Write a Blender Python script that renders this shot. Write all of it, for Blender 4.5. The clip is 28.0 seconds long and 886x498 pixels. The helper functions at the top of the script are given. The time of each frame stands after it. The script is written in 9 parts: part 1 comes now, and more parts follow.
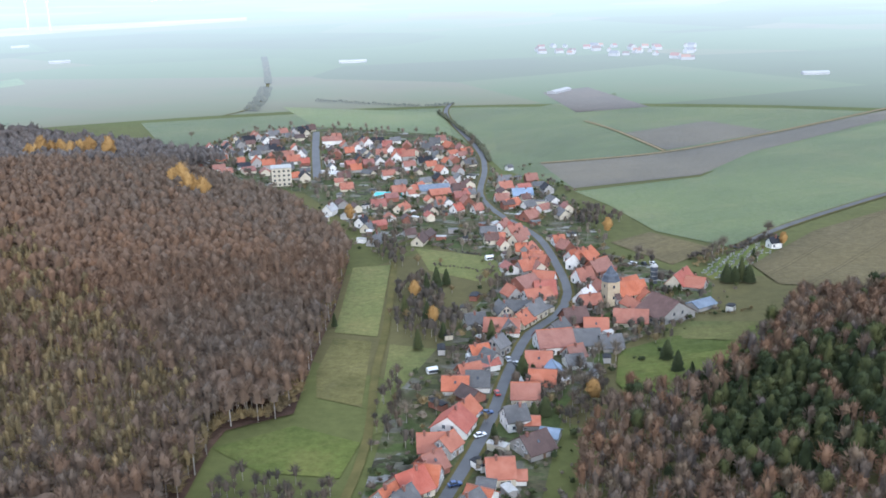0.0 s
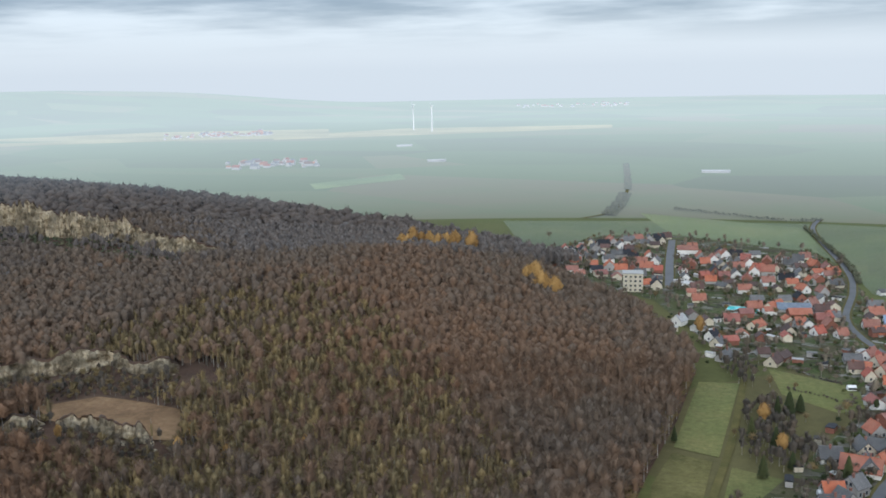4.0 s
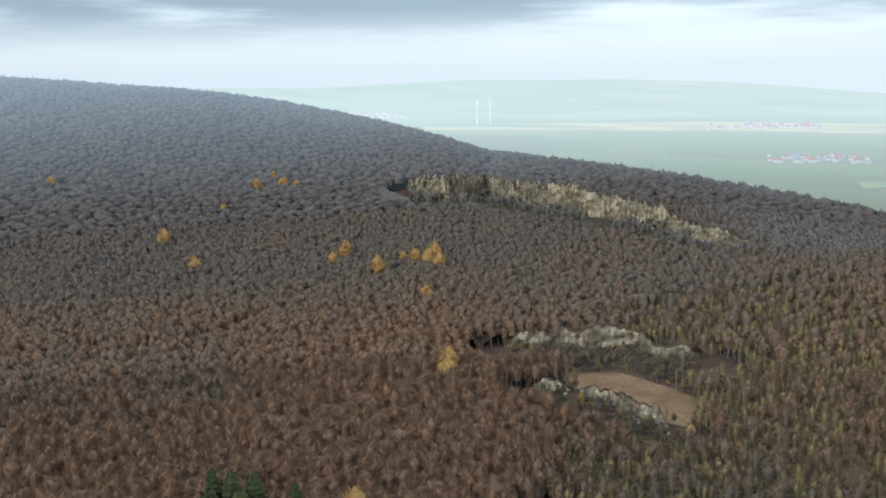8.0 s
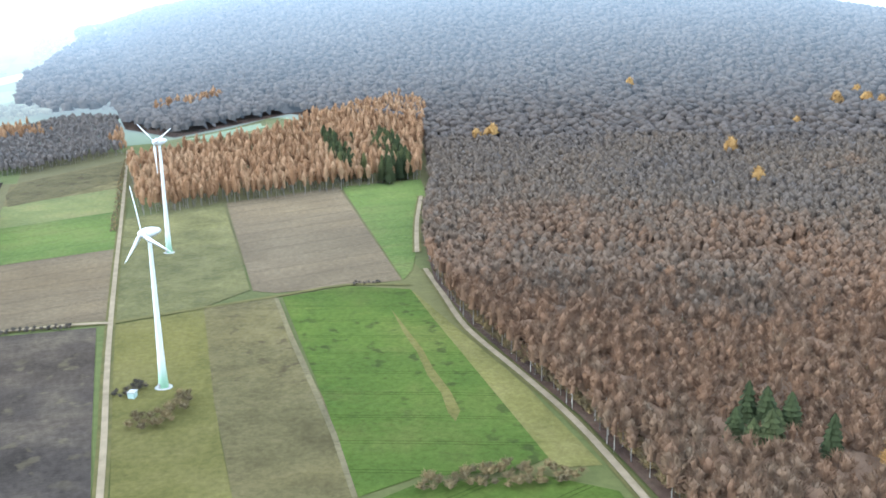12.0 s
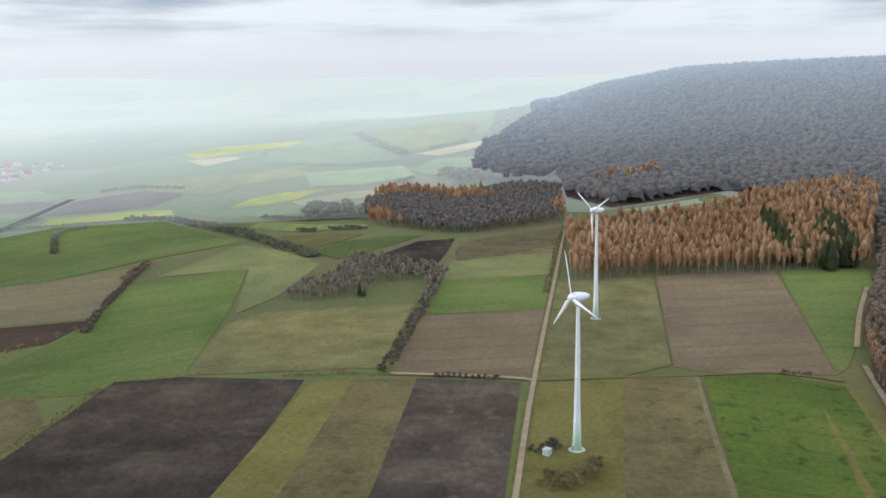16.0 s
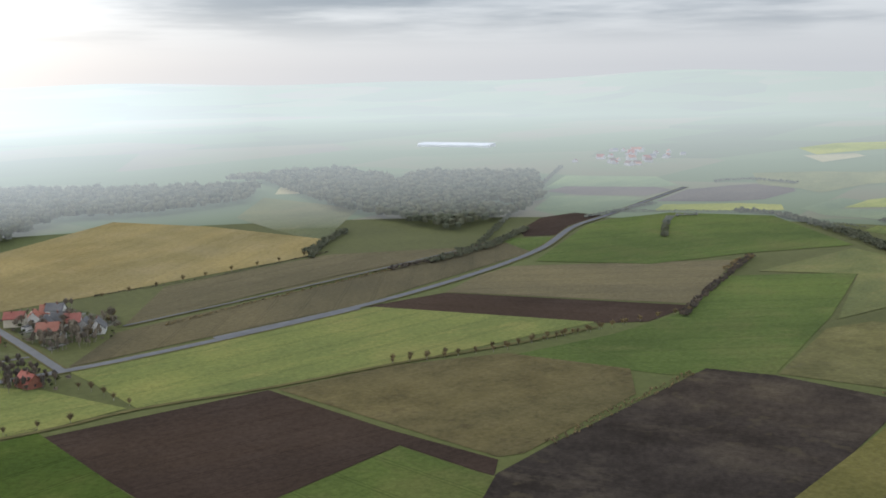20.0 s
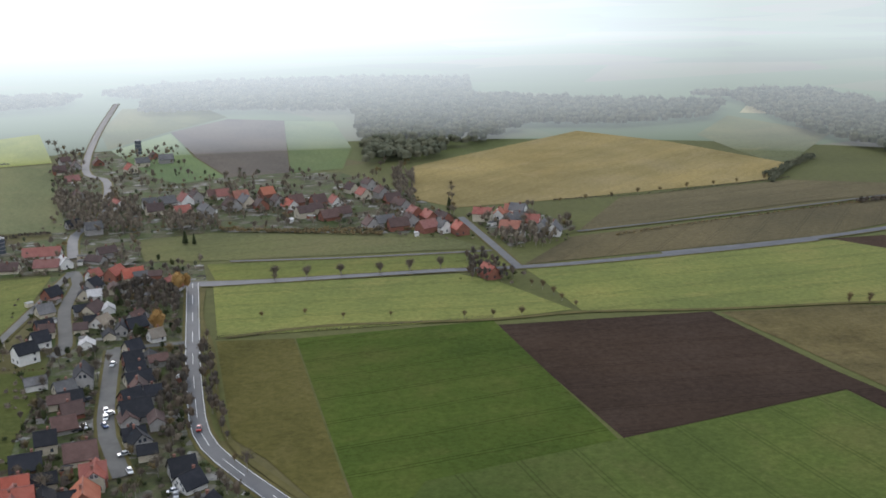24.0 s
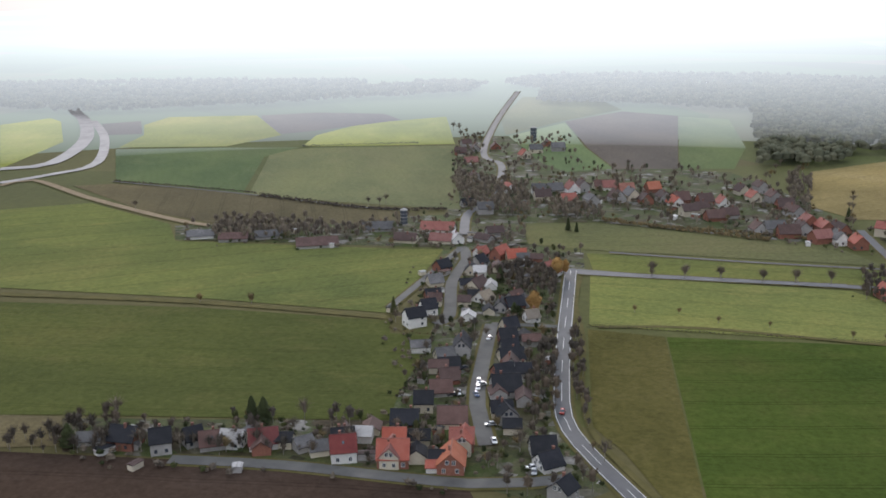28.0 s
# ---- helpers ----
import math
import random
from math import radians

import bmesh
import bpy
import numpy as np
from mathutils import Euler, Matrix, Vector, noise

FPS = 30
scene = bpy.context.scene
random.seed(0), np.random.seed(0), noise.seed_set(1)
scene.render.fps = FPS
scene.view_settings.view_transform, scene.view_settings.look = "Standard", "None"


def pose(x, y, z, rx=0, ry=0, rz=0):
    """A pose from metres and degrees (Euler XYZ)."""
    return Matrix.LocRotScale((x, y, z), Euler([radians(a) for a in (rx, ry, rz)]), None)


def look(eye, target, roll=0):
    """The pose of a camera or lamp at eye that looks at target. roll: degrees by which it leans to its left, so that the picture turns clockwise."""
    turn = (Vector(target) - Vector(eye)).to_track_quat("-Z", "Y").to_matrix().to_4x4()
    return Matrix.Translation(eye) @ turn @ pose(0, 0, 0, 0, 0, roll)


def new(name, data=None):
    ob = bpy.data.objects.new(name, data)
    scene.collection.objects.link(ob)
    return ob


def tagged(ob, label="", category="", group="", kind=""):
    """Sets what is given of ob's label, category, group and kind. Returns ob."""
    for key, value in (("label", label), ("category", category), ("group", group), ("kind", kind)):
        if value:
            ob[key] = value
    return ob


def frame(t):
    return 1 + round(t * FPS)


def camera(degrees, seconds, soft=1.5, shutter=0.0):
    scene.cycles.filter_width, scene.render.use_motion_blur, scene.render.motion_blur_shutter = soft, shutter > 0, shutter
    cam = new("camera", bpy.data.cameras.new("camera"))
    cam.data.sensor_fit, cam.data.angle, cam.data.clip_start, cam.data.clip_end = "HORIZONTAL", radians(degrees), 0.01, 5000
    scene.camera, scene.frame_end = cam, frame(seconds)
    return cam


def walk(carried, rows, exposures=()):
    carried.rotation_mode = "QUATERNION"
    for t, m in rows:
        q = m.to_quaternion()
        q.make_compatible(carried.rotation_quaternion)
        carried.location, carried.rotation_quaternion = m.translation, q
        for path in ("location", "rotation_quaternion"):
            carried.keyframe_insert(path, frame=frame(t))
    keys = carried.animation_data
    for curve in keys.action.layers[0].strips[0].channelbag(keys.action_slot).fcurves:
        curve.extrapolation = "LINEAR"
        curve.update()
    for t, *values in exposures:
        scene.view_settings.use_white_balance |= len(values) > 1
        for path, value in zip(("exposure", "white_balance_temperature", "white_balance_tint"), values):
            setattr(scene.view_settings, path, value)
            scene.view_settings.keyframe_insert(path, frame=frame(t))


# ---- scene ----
# ---- the camera: it hovers in one place and turns to the left ----
EYE = 150.0
cam = camera(47.88, 28.0, 1.7)
PATH = [
    (0.0, 1.09, -16.69, -1.54),
    (0.5, 3.78, -16.49, -1.54),
    (1.0, 6.29, -15.52, -1.56),
    (1.5, 8.56, -14.40, -1.51),
    (2.0, 10.70, -13.31, -1.49),
    (2.5, 12.71, -12.25, -1.43),
    (4.5, 24.94, -9.76, -1.01),
    (5.0, 28.82, -9.75, -0.94),
    (5.5, 32.55, -9.72, -0.92),
    (6.0, 36.28, -9.71, -0.92),
    (6.5, 40.25, -9.70, -0.87),
    (7.0, 43.77, -9.70, -0.85),
    (7.5, 47.63, -9.70, -0.96),
    (8.0, 51.63, -10.24, -1.02),
    (8.5, 55.68, -11.28, -1.00),
    (9.0, 59.61, -12.34, -0.99),
    (9.5, 63.23, -13.40, -1.02),
    (10.0, 66.97, -14.44, -1.07),
    (10.5, 70.95, -14.98, -1.06),
    (11.0, 75.04, -14.97, -1.05),
    (11.5, 79.39, -14.98, -1.04),
    (12.0, 83.76, -14.97, -1.03),
    (12.5, 88.09, -14.95, -1.03),
    (13.0, 91.67, -14.83, -1.03),
    (13.5, 94.59, -13.50, -1.01),
    (15.5, 105.62, -10.37, -0.87),
    (16.0, 108.49, -10.39, -0.92),
    (16.5, 113.18, -10.37, -0.96),
    (17.0, 118.63, -10.35, -0.91),
    (17.5, 123.42, -10.36, -0.89),
    (18.0, 127.43, -10.36, -0.89),
    (18.5, 131.34, -10.34, -0.90),
    (19.0, 135.29, -10.34, -0.91),
    (19.5, 139.24, -10.33, -0.85),
    (20.0, 142.77, -10.32, -0.84),
    (20.5, 146.14, -10.97, -0.72),
    (21.0, 149.58, -12.26, -0.69),
    (21.5, 153.10, -13.59, -0.72),
    (22.0, 156.63, -14.73, -0.72),
    (22.5, 160.10, -14.81, -0.76),
    (24.5, 171.84, -14.85, -0.77),
    (25.0, 174.81, -14.86, -0.74),
    (25.5, 177.71, -14.87, -0.70),
    (26.0, 180.44, -14.89, -0.69),
    (26.5, 183.05, -14.89, -0.64),
    (27.0, 185.80, -14.89, -0.63),
    (27.5, 188.76, -14.90, -0.62),
    (28.0, 191.26, -14.92, -0.59),
]
walk(cam, [(t, pose(0, 0, EYE, 90 + pitch, 0, yaw) @ pose(0, 0, 0, 0, 0, roll)) for t, yaw, pitch, roll in PATH],
     [(0, 1.0, 5450, 13), (2.5, 0.65, 5500, 12), (4.7, 0.3, 5850, 7), (8, 0.58, 5750, 5), (9.5, 0.97, 5600, 5), (11, 1.70, 5300, 5), (13, 1.58, 5450, 8), (15.7, 0.68, 6000, 11), (17, 0.47, 6200, 12), (18.5, 0.32, 6250, 12), (22, 0.24, 6100, 12), (25, 0.27, 6150, 15), (28, 0.22, 6200, 16)])

# ---- sky and sun: a broken layer of cloud, the sun low behind it ----
SUN_BEARING, SUN_HEIGHT = 190.0, 18.0


def sky_world():
    w = bpy.data.worlds.new("sky")
    w.use_nodes = True
    nt = w.node_tree
    nt.nodes.clear()
    N, L = nt.nodes.new, nt.links.new

    def math_node(op, a, b=None, clamp=False):
        n = N("ShaderNodeMath")
        n.operation, n.use_clamp = op, clamp
        for i, v in enumerate((a, b)):
            if v is None:
                continue
            if isinstance(v, (int, float)):
                n.inputs[i].default_value = v
            else:
                L(v, n.inputs[i])
        return n.outputs[0]

    co = N("ShaderNodeTexCoord")
    sep = N("ShaderNodeSeparateXYZ")
    L(co.outputs["Generated"], sep.inputs[0])
    up = math_node("MAXIMUM", sep.outputs[2], 0.0)
    den = math_node("ADD", up, 0.06)
    flat = N("ShaderNodeCombineXYZ")
    L(math_node("DIVIDE", sep.outputs[0], den), flat.inputs[0])
    L(math_node("DIVIDE", sep.outputs[1], den), flat.inputs[1])
    big, fine = N("ShaderNodeTexNoise"), N("ShaderNodeTexNoise")
    for n, sc, de in ((big, 0.16, 4), (fine, 0.6, 5)):
        L(flat.outputs[0], n.inputs["Vector"])
        n.inputs["Scale"].default_value, n.inputs["Detail"].default_value = sc, de
        n.inputs["Roughness"].default_value = 0.55
    both = math_node("ADD", math_node("MULTIPLY", big.outputs["Fac"], 0.65), math_node("MULTIPLY", fine.outputs["Fac"], 0.35))
    # thick grey cloud overhead, pale haze low down
    low = N("ShaderNodeMapRange")
    low.interpolation_type = "SMOOTHSTEP"
    L(up, low.inputs[0])
    low.inputs[1].default_value, low.inputs[2].default_value = 0.012, 0.065
    thick = N("ShaderNodeMapRange")
    thick.interpolation_type = "SMOOTHSTEP"
    L(both, thick.inputs[0])
    thick.inputs[1].default_value, thick.inputs[2].default_value = 0.40, 0.56
    cloud = math_node("MULTIPLY", low.outputs[0], thick.outputs[0])
    ramp = N("ShaderNodeMixRGB")
    L(cloud, ramp.inputs[0])
    ramp.inputs[1].default_value = (0.76, 0.79, 0.81, 1)
    ramp.inputs[2].default_value = (0.29, 0.345, 0.41, 1)
    # brightening towards the hidden sun
    a, e = radians(SUN_BEARING), radians(SUN_HEIGHT)
    dot = N("ShaderNodeVectorMath")
    dot.operation = "DOT_PRODUCT"
    L(co.outputs["Generated"], dot.inputs[0])
    dot.inputs[1].default_value = (-math.sin(a) * math.cos(e), math.cos(a) * math.cos(e), math.sin(e))
    near = math_node("POWER", math_node("MAXIMUM", dot.outputs["Value"], 0.0), 13.0)
    glow = N("ShaderNodeMixRGB")
    glow.blend_type = "ADD"
    glow.inputs[0].default_value = 1
    L(ramp.outputs[0], glow.inputs[1])
    warm = N("ShaderNodeMixRGB")
    warm.blend_type = "MULTIPLY"
    warm.inputs[0].default_value = 1
    L(near, warm.inputs[1])
    warm.inputs[2].default_value = (1.5, 1.44, 1.32, 1)
    L(warm.outputs[0], glow.inputs[2])
    zenith = math_node("ADD", 0.80, math_node("MULTIPLY", up, 1.5))
    # heavier cloud in the west
    west = N("ShaderNodeVectorMath")
    west.operation = "DOT_PRODUCT"
    L(co.outputs["Generated"], west.inputs[0])
    west.inputs[1].default_value = (-math.sin(radians(108)), math.cos(radians(108)), 0.0)
    heavy = math_node("POWER", math_node("MAXIMUM", west.outputs["Value"], 0.0), 5.0)
    zenith = math_node("MULTIPLY", zenith, math_node("SUBTRACT", 1.0, math_node("MULTIPLY", heavy, 0.13)))
    lit = N("ShaderNodeMixRGB")
    lit.blend_type = "MULTIPLY"
    lit.inputs[0].default_value = 1
    L(glow.outputs[0], lit.inputs[1])
    L(zenith, lit.inputs[2])
    air = N("ShaderNodeTexSky")
    air.sky_type, air.sun_disc = "NISHITA", False
    air.sun_elevation, air.sun_rotation = e, radians(-SUN_BEARING)
    clear, cover = N("ShaderNodeBackground"), N("ShaderNodeBackground")
    L(air.outputs[0], clear.inputs[0])
    clear.inputs[1].default_value = 0.1
    L(lit.outputs[0], cover.inputs[0])
    cover.inputs[1].default_value = 1.0
    mix, out = N("ShaderNodeMixShader"), N("ShaderNodeOutputWorld")
    mix.inputs[0].default_value = 0.88
    L(clear.outputs[0], mix.inputs[1])
    L(cover.outputs[0], mix.inputs[2])
    L(mix.outputs[0], out.inputs[0])
    scene.world = w


sky_world()
sun = new("sun", bpy.data.lights.new("sun", "SUN"))
sun.data.energy, sun.data.angle, sun.data.color = 0.85, radians(11), (1.0, 0.93, 0.82)
_a, _e = radians(SUN_BEARING), radians(SUN_HEIGHT)
sun.matrix_world = look((-900 * math.sin(_a), 900 * math.cos(_a), 900 * math.tan(_e)), (0, 0, 0))

# the lie of the land: bearing in degrees to the left of +y, distance from the plan's middle
CREST_B = (4, 12, 19, 26, 30, 34, 40, 46, 49, 52, 57, 62, 66, 75, 83, 90, 95, 99.5, 102, 105, 116, 128)
CREST_R = (560, 600, 720, 800, 850, 890, 980, 1150, 1250, 1350, 1600, 1750, 1850, 2000, 2100, 2200, 2250, 2300, 2300, 2300, 2350, 2500)
CREST_Z = (0, 0, 0, 2, 6, 13, 28, 28, 28, 46, 68, 91, 110, 134, 141, 136, 124, 94, 62, 48, 12, 0)
FAR_B = (0, 20, 35, 42, 50, 90, 105, 117, 130, 143, 160, 175, 192, 230, 300, 340, 360)
FAR_E = (-1.95, -1.9, -1.15, -0.8, -0.8, -0.7, -0.5, -0.6, -0.45, -0.7, -0.8, -0.9, -1.0, -1.2, -1.6, -1.9, -1.95)


def smooth(s):
    s = np.clip(s, 0.0, 1.0)
    return s * s * (3 - 2 * s)


def terrain(x, y):
    """Height of the ground at x, y (arrays or numbers)."""
    x, y = np.asarray(x, float), np.asarray(y, float)
    r = np.hypot(x, y)
    b = np.degrees(np.arctan2(-x, y)) % 360
    rc, zc = np.interp(b, CREST_B, CREST_R), np.interp(b, CREST_B, CREST_Z, left=0, right=0)
    s = (r - 0.3 * rc) / (0.7 * rc)
    rise = np.where(r < rc, 0.45 * smooth(s) + 0.55 * smooth(s) ** 2, np.exp(-((r - rc) / (120 + 0.14 * rc)) ** 2))
    z = zc * rise
    z = z + 2.5 * np.sin(x / 83 + 1) * np.sin(y / 97) * np.clip(zc * rise / 40, 0, 1)
    far = EYE + 4800 * np.tan(np.radians(np.interp(b, FAR_B, FAR_E)))
    far = far + 10 * np.sin(np.radians(b) * 9 + 1) + 6 * np.sin(np.radians(b) * 23)
    z = z + np.maximum(far, 0) * smooth((r - 2900) / 1900) ** 1.6
    # the small quarry's pit
    u, v = (x + 183) * 0.72 - (y - 208) * 0.69, (x + 183) * 0.69 + (y - 208) * 0.72
    z = z - 20 * np.exp(-(u / 26) ** 4 - (v / 44) ** 4)
    bb = (b + 180) % 360 - 180
    spur = np.exp(-((bb + 26) / 9) ** 2 - ((r - 330) / 110) ** 2)
    crest = np.exp(-((bb - 25) / 8) ** 2 - ((r - 650) / 95) ** 2)
    return z + 17 * spur + 17 * crest


# ---- materials ----


class Nodes:
    """A small wrapper to write node materials in a few lines."""

    def __init__(self, name, rough=0.9, spec=0.2):
        self.mat = bpy.data.materials.new(name)
        self.mat.use_nodes = True
        self.nt = self.mat.node_tree
        self.shader = self.nt.nodes["Principled BSDF"]
        self.set("Roughness", rough)
        self.set("Specular IOR Level", spec)

    def node(self, kind, **values):
        n = self.nt.nodes.new("ShaderNode" + kind)
        for k, v in values.items():
            n.inputs[k].default_value = v
        return n

    def link(self, a, b):
        self.nt.links.new(a, b)

    def set(self, key, value):
        if hasattr(value, "links"):
            self.link(value, self.shader.inputs[key])
        else:
            self.shader.inputs[key].default_value = (*value, 1) if isinstance(value, tuple) and len(value) == 3 else value

    def place(self, local=False):
        return self.node("TexCoord").outputs["Object"] if local else self.node("NewGeometry").outputs["Position"]

    def noise(self, scale, detail=4, rough=0.6, local=False, stretch=None):
        n = self.node("TexNoise", Scale=scale, Detail=detail, Roughness=rough)
        v = self.place(local)
        if stretch:
            m = self.node("Mapping", Scale=stretch)
            self.link(v, m.inputs[0])
            v = m.outputs[0]
        self.link(v, n.inputs["Vector"])
        return n.outputs["Fac"]

    def ramp(self, fac, stops):
        r = self.node("ValToRGB")
        el = r.color_ramp.elements
        while len(el) < len(stops):
            el.new(0.5)
        for e, (p, c) in zip(el, stops):
            e.position, e.color = p, (*c, 1)
        self.link(fac, r.inputs[0])
        return r.outputs[0]

    def mix(self, fac, a, b, blend="MIX"):
        m = self.node("MixRGB")
        m.blend_type = blend
        for i, v in enumerate((fac, a, b)):
            if hasattr(v, "links"):
                self.link(v, m.inputs[i])
            else:
                m.inputs[i].default_value = v if i == 0 else (*v, 1)
        return m.outputs[0]

    def math(self, op, a, b=0.0):
        n = self.node("Math")
        n.operation = op
        for i, v in enumerate((a, b)):
            if hasattr(v, "links"):
                self.link(v, n.inputs[i])
            else:
                n.inputs[i].default_value = v
        return n.outputs[0]

    def rnd(self):
        return self.node("ObjectInfo").outputs["Random"]

    def bump(self, height, strength=0.5, distance=0.3):
        b = self.node("Bump", Strength=strength, Distance=distance)
        self.link(height, b.inputs["Height"])
        self.link(b.outputs[0], self.shader.inputs["Normal"])

    def done(self, colour):
        self.set("Base Color", colour)
        return self.mat


def paint_haze(k, colour, gain=1.0, tone=(0.89, 0.96, 1.01), rise=0.5):
    """Haze painted as emission beyond a kilometre, stronger farther off and towards the sun."""
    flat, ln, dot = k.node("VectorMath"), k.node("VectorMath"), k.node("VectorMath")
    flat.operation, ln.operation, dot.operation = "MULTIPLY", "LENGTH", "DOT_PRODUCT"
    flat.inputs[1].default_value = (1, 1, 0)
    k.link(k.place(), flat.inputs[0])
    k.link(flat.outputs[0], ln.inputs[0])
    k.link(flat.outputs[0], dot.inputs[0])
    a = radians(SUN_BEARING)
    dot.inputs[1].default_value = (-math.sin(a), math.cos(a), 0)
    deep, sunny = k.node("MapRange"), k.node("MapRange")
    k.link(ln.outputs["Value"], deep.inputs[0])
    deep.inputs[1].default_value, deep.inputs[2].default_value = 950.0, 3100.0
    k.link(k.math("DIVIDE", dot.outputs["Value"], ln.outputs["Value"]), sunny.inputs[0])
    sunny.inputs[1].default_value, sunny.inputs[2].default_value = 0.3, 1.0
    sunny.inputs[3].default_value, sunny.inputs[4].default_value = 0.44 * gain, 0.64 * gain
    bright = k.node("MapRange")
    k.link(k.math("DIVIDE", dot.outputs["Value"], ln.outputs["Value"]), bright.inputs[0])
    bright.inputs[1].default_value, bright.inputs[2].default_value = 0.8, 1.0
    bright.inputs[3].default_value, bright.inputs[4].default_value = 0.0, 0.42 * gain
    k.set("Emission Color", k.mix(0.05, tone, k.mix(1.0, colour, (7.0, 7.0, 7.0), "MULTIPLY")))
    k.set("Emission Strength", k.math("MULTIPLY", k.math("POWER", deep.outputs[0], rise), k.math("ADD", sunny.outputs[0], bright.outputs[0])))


def ground_mat(name, dark, light, third, scale=0.02, rows=0.0, row_gap=3.0, tram=0.0, sheen=0.06, spots=0.0, spot_col=(0.1, 0.09, 0.05), haze_glow=0.0, gloss=0.0):
    """Field or grass: patches, fine grain, drilled rows and wheel tracks along the object's x axis."""
    k = Nodes(name, 0.55 if gloss else 1.0, gloss)
    c = k.ramp(k.noise(scale, 5, 0.62), [(0.3, dark), (0.52, light), (0.75, third)])
    # Pale sheen stands in for haze at low viewing angles.
    k.set("Sheen Weight", sheen)
    k.set("Sheen Roughness", 0.3)
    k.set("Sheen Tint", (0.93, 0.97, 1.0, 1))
    streak = k.noise(0.05, 5, 0.7, True, (0.12, 2.2, 1))
    c = k.mix(k.math("MULTIPLY", k.math("SUBTRACT", streak, 0.35), rows), c, tuple(0.55 * v for v in dark))
    broad = k.noise(0.006, 4, 0.6, True, (0.45, 1.5, 1))
    c = k.mix(0.8, c, k.ramp(broad, [(0.28, (0.68, 0.7, 0.72)), (0.5, (1.0, 1.0, 1.0)), (0.72, (1.34, 1.28, 1.15))]), "MULTIPLY")
    worn = k.ramp(k.noise(0.028, 6, 0.72, True, (0.6, 1.3, 1)), [(0.54, (0, 0, 0)), (0.68, (1, 1, 1))])
    c = k.mix(k.math("MULTIPLY", worn, 0.55), c, third)
    grain = k.noise(0.35, 5, 0.75)
    c = k.mix(0.6, c, k.ramp(grain, [(0.3, (0.55, 0.55, 0.55)), (0.7, (1.35, 1.35, 1.35))]), "MULTIPLY")
    if spots:
        s = k.ramp(k.noise(0.11, 3, 0.5), [(0.58, (0, 0, 0)), (0.66, (1, 1, 1))])
        s2 = k.ramp(k.noise(0.006, 2, 0.5), [(0.45, (0, 0, 0)), (0.6, (1, 1, 1))])
        c = k.mix(k.math("MULTIPLY", k.mix(1.0, s, s2, "MULTIPLY"), spots), c, spot_col)
    if tram:
        sep = k.node("SeparateXYZ")
        k.link(k.place(True), sep.inputs[0])
        wob = k.math("ADD", sep.outputs[1], k.math("MULTIPLY", k.noise(0.01, 2, 0.5, True), 6.0))
        ph = k.math("FRACT", k.math("DIVIDE", wob, 21.0))
        near = k.math("LESS_THAN", k.math("ABSOLUTE", k.math("SUBTRACT", k.math("ABSOLUTE", k.math("SUBTRACT", ph, 0.5)), 0.045)), 0.014)
        c = k.mix(k.math("MULTIPLY", near, tram), c, tuple(0.5 * v for v in dark))
    hue = k.node("HueSaturation", Hue=0.5, Saturation=1.0, Fac=1.0)
    k.link(k.math("ADD", 0.85, k.math("MULTIPLY", k.rnd(), 0.3)), hue.inputs["Value"])
    k.link(c, hue.inputs["Color"])
    k.bump(grain, 0.6, 0.6)
    # Far fields also glow: haze put in as emission.
    if haze_glow:
        paint_haze(k, hue.outputs[0], haze_glow)
    return k.done(hue.outputs[0])


def garden_mat():
    """Village plots: lawns, dug beds, gravel and paving, side by side."""
    k = Nodes("garden_plots", 0.9, 0.15)
    m = k.node("Mapping", Scale=(1.0, 1.5, 0.0), Rotation=(0, 0, 0.3))
    k.link(k.place(), m.inputs[0])
    cols = []
    for size in (0.055, 0.16):
        v = k.node("TexVoronoi", Scale=size, Randomness=0.85)
        v.distance = "CHEBYCHEV"
        k.link(m.outputs[0], v.inputs["Vector"])
        sep = k.node("SeparateColor")
        k.link(v.outputs["Color"], sep.inputs[0])
        cols.append(sep.outputs[0])
    plot = k.ramp(cols[0], [(0.0, (0.05, 0.062, 0.02)), (0.25, (0.065, 0.085, 0.024)), (0.45, (0.05, 0.045, 0.022)), (0.6, (0.08, 0.092, 0.03)), (0.8, (0.055, 0.04, 0.025)), (1.0, (0.085, 0.08, 0.04))])
    small = k.ramp(cols[1], [(0.0, (0.035, 0.03, 0.02)), (0.3, (0.06, 0.075, 0.024)), (0.6, (0.09, 0.085, 0.045)), (0.85, (0.13, 0.12, 0.10)), (1.0, (0.26, 0.25, 0.23))])
    c = k.mix(k.ramp(k.noise(0.05, 3, 0.6), [(0.46, (0, 0, 0)), (0.54, (1, 1, 1))]), plot, small)
    grain = k.noise(0.5, 5, 0.75)
    c = k.mix(0.7, c, k.ramp(grain, [(0.3, (0.5, 0.5, 0.5)), (0.7, (1.35, 1.35, 1.35))]), "MULTIPLY")
    k.bump(grain, 0.6, 0.6)
    return k.done(c)


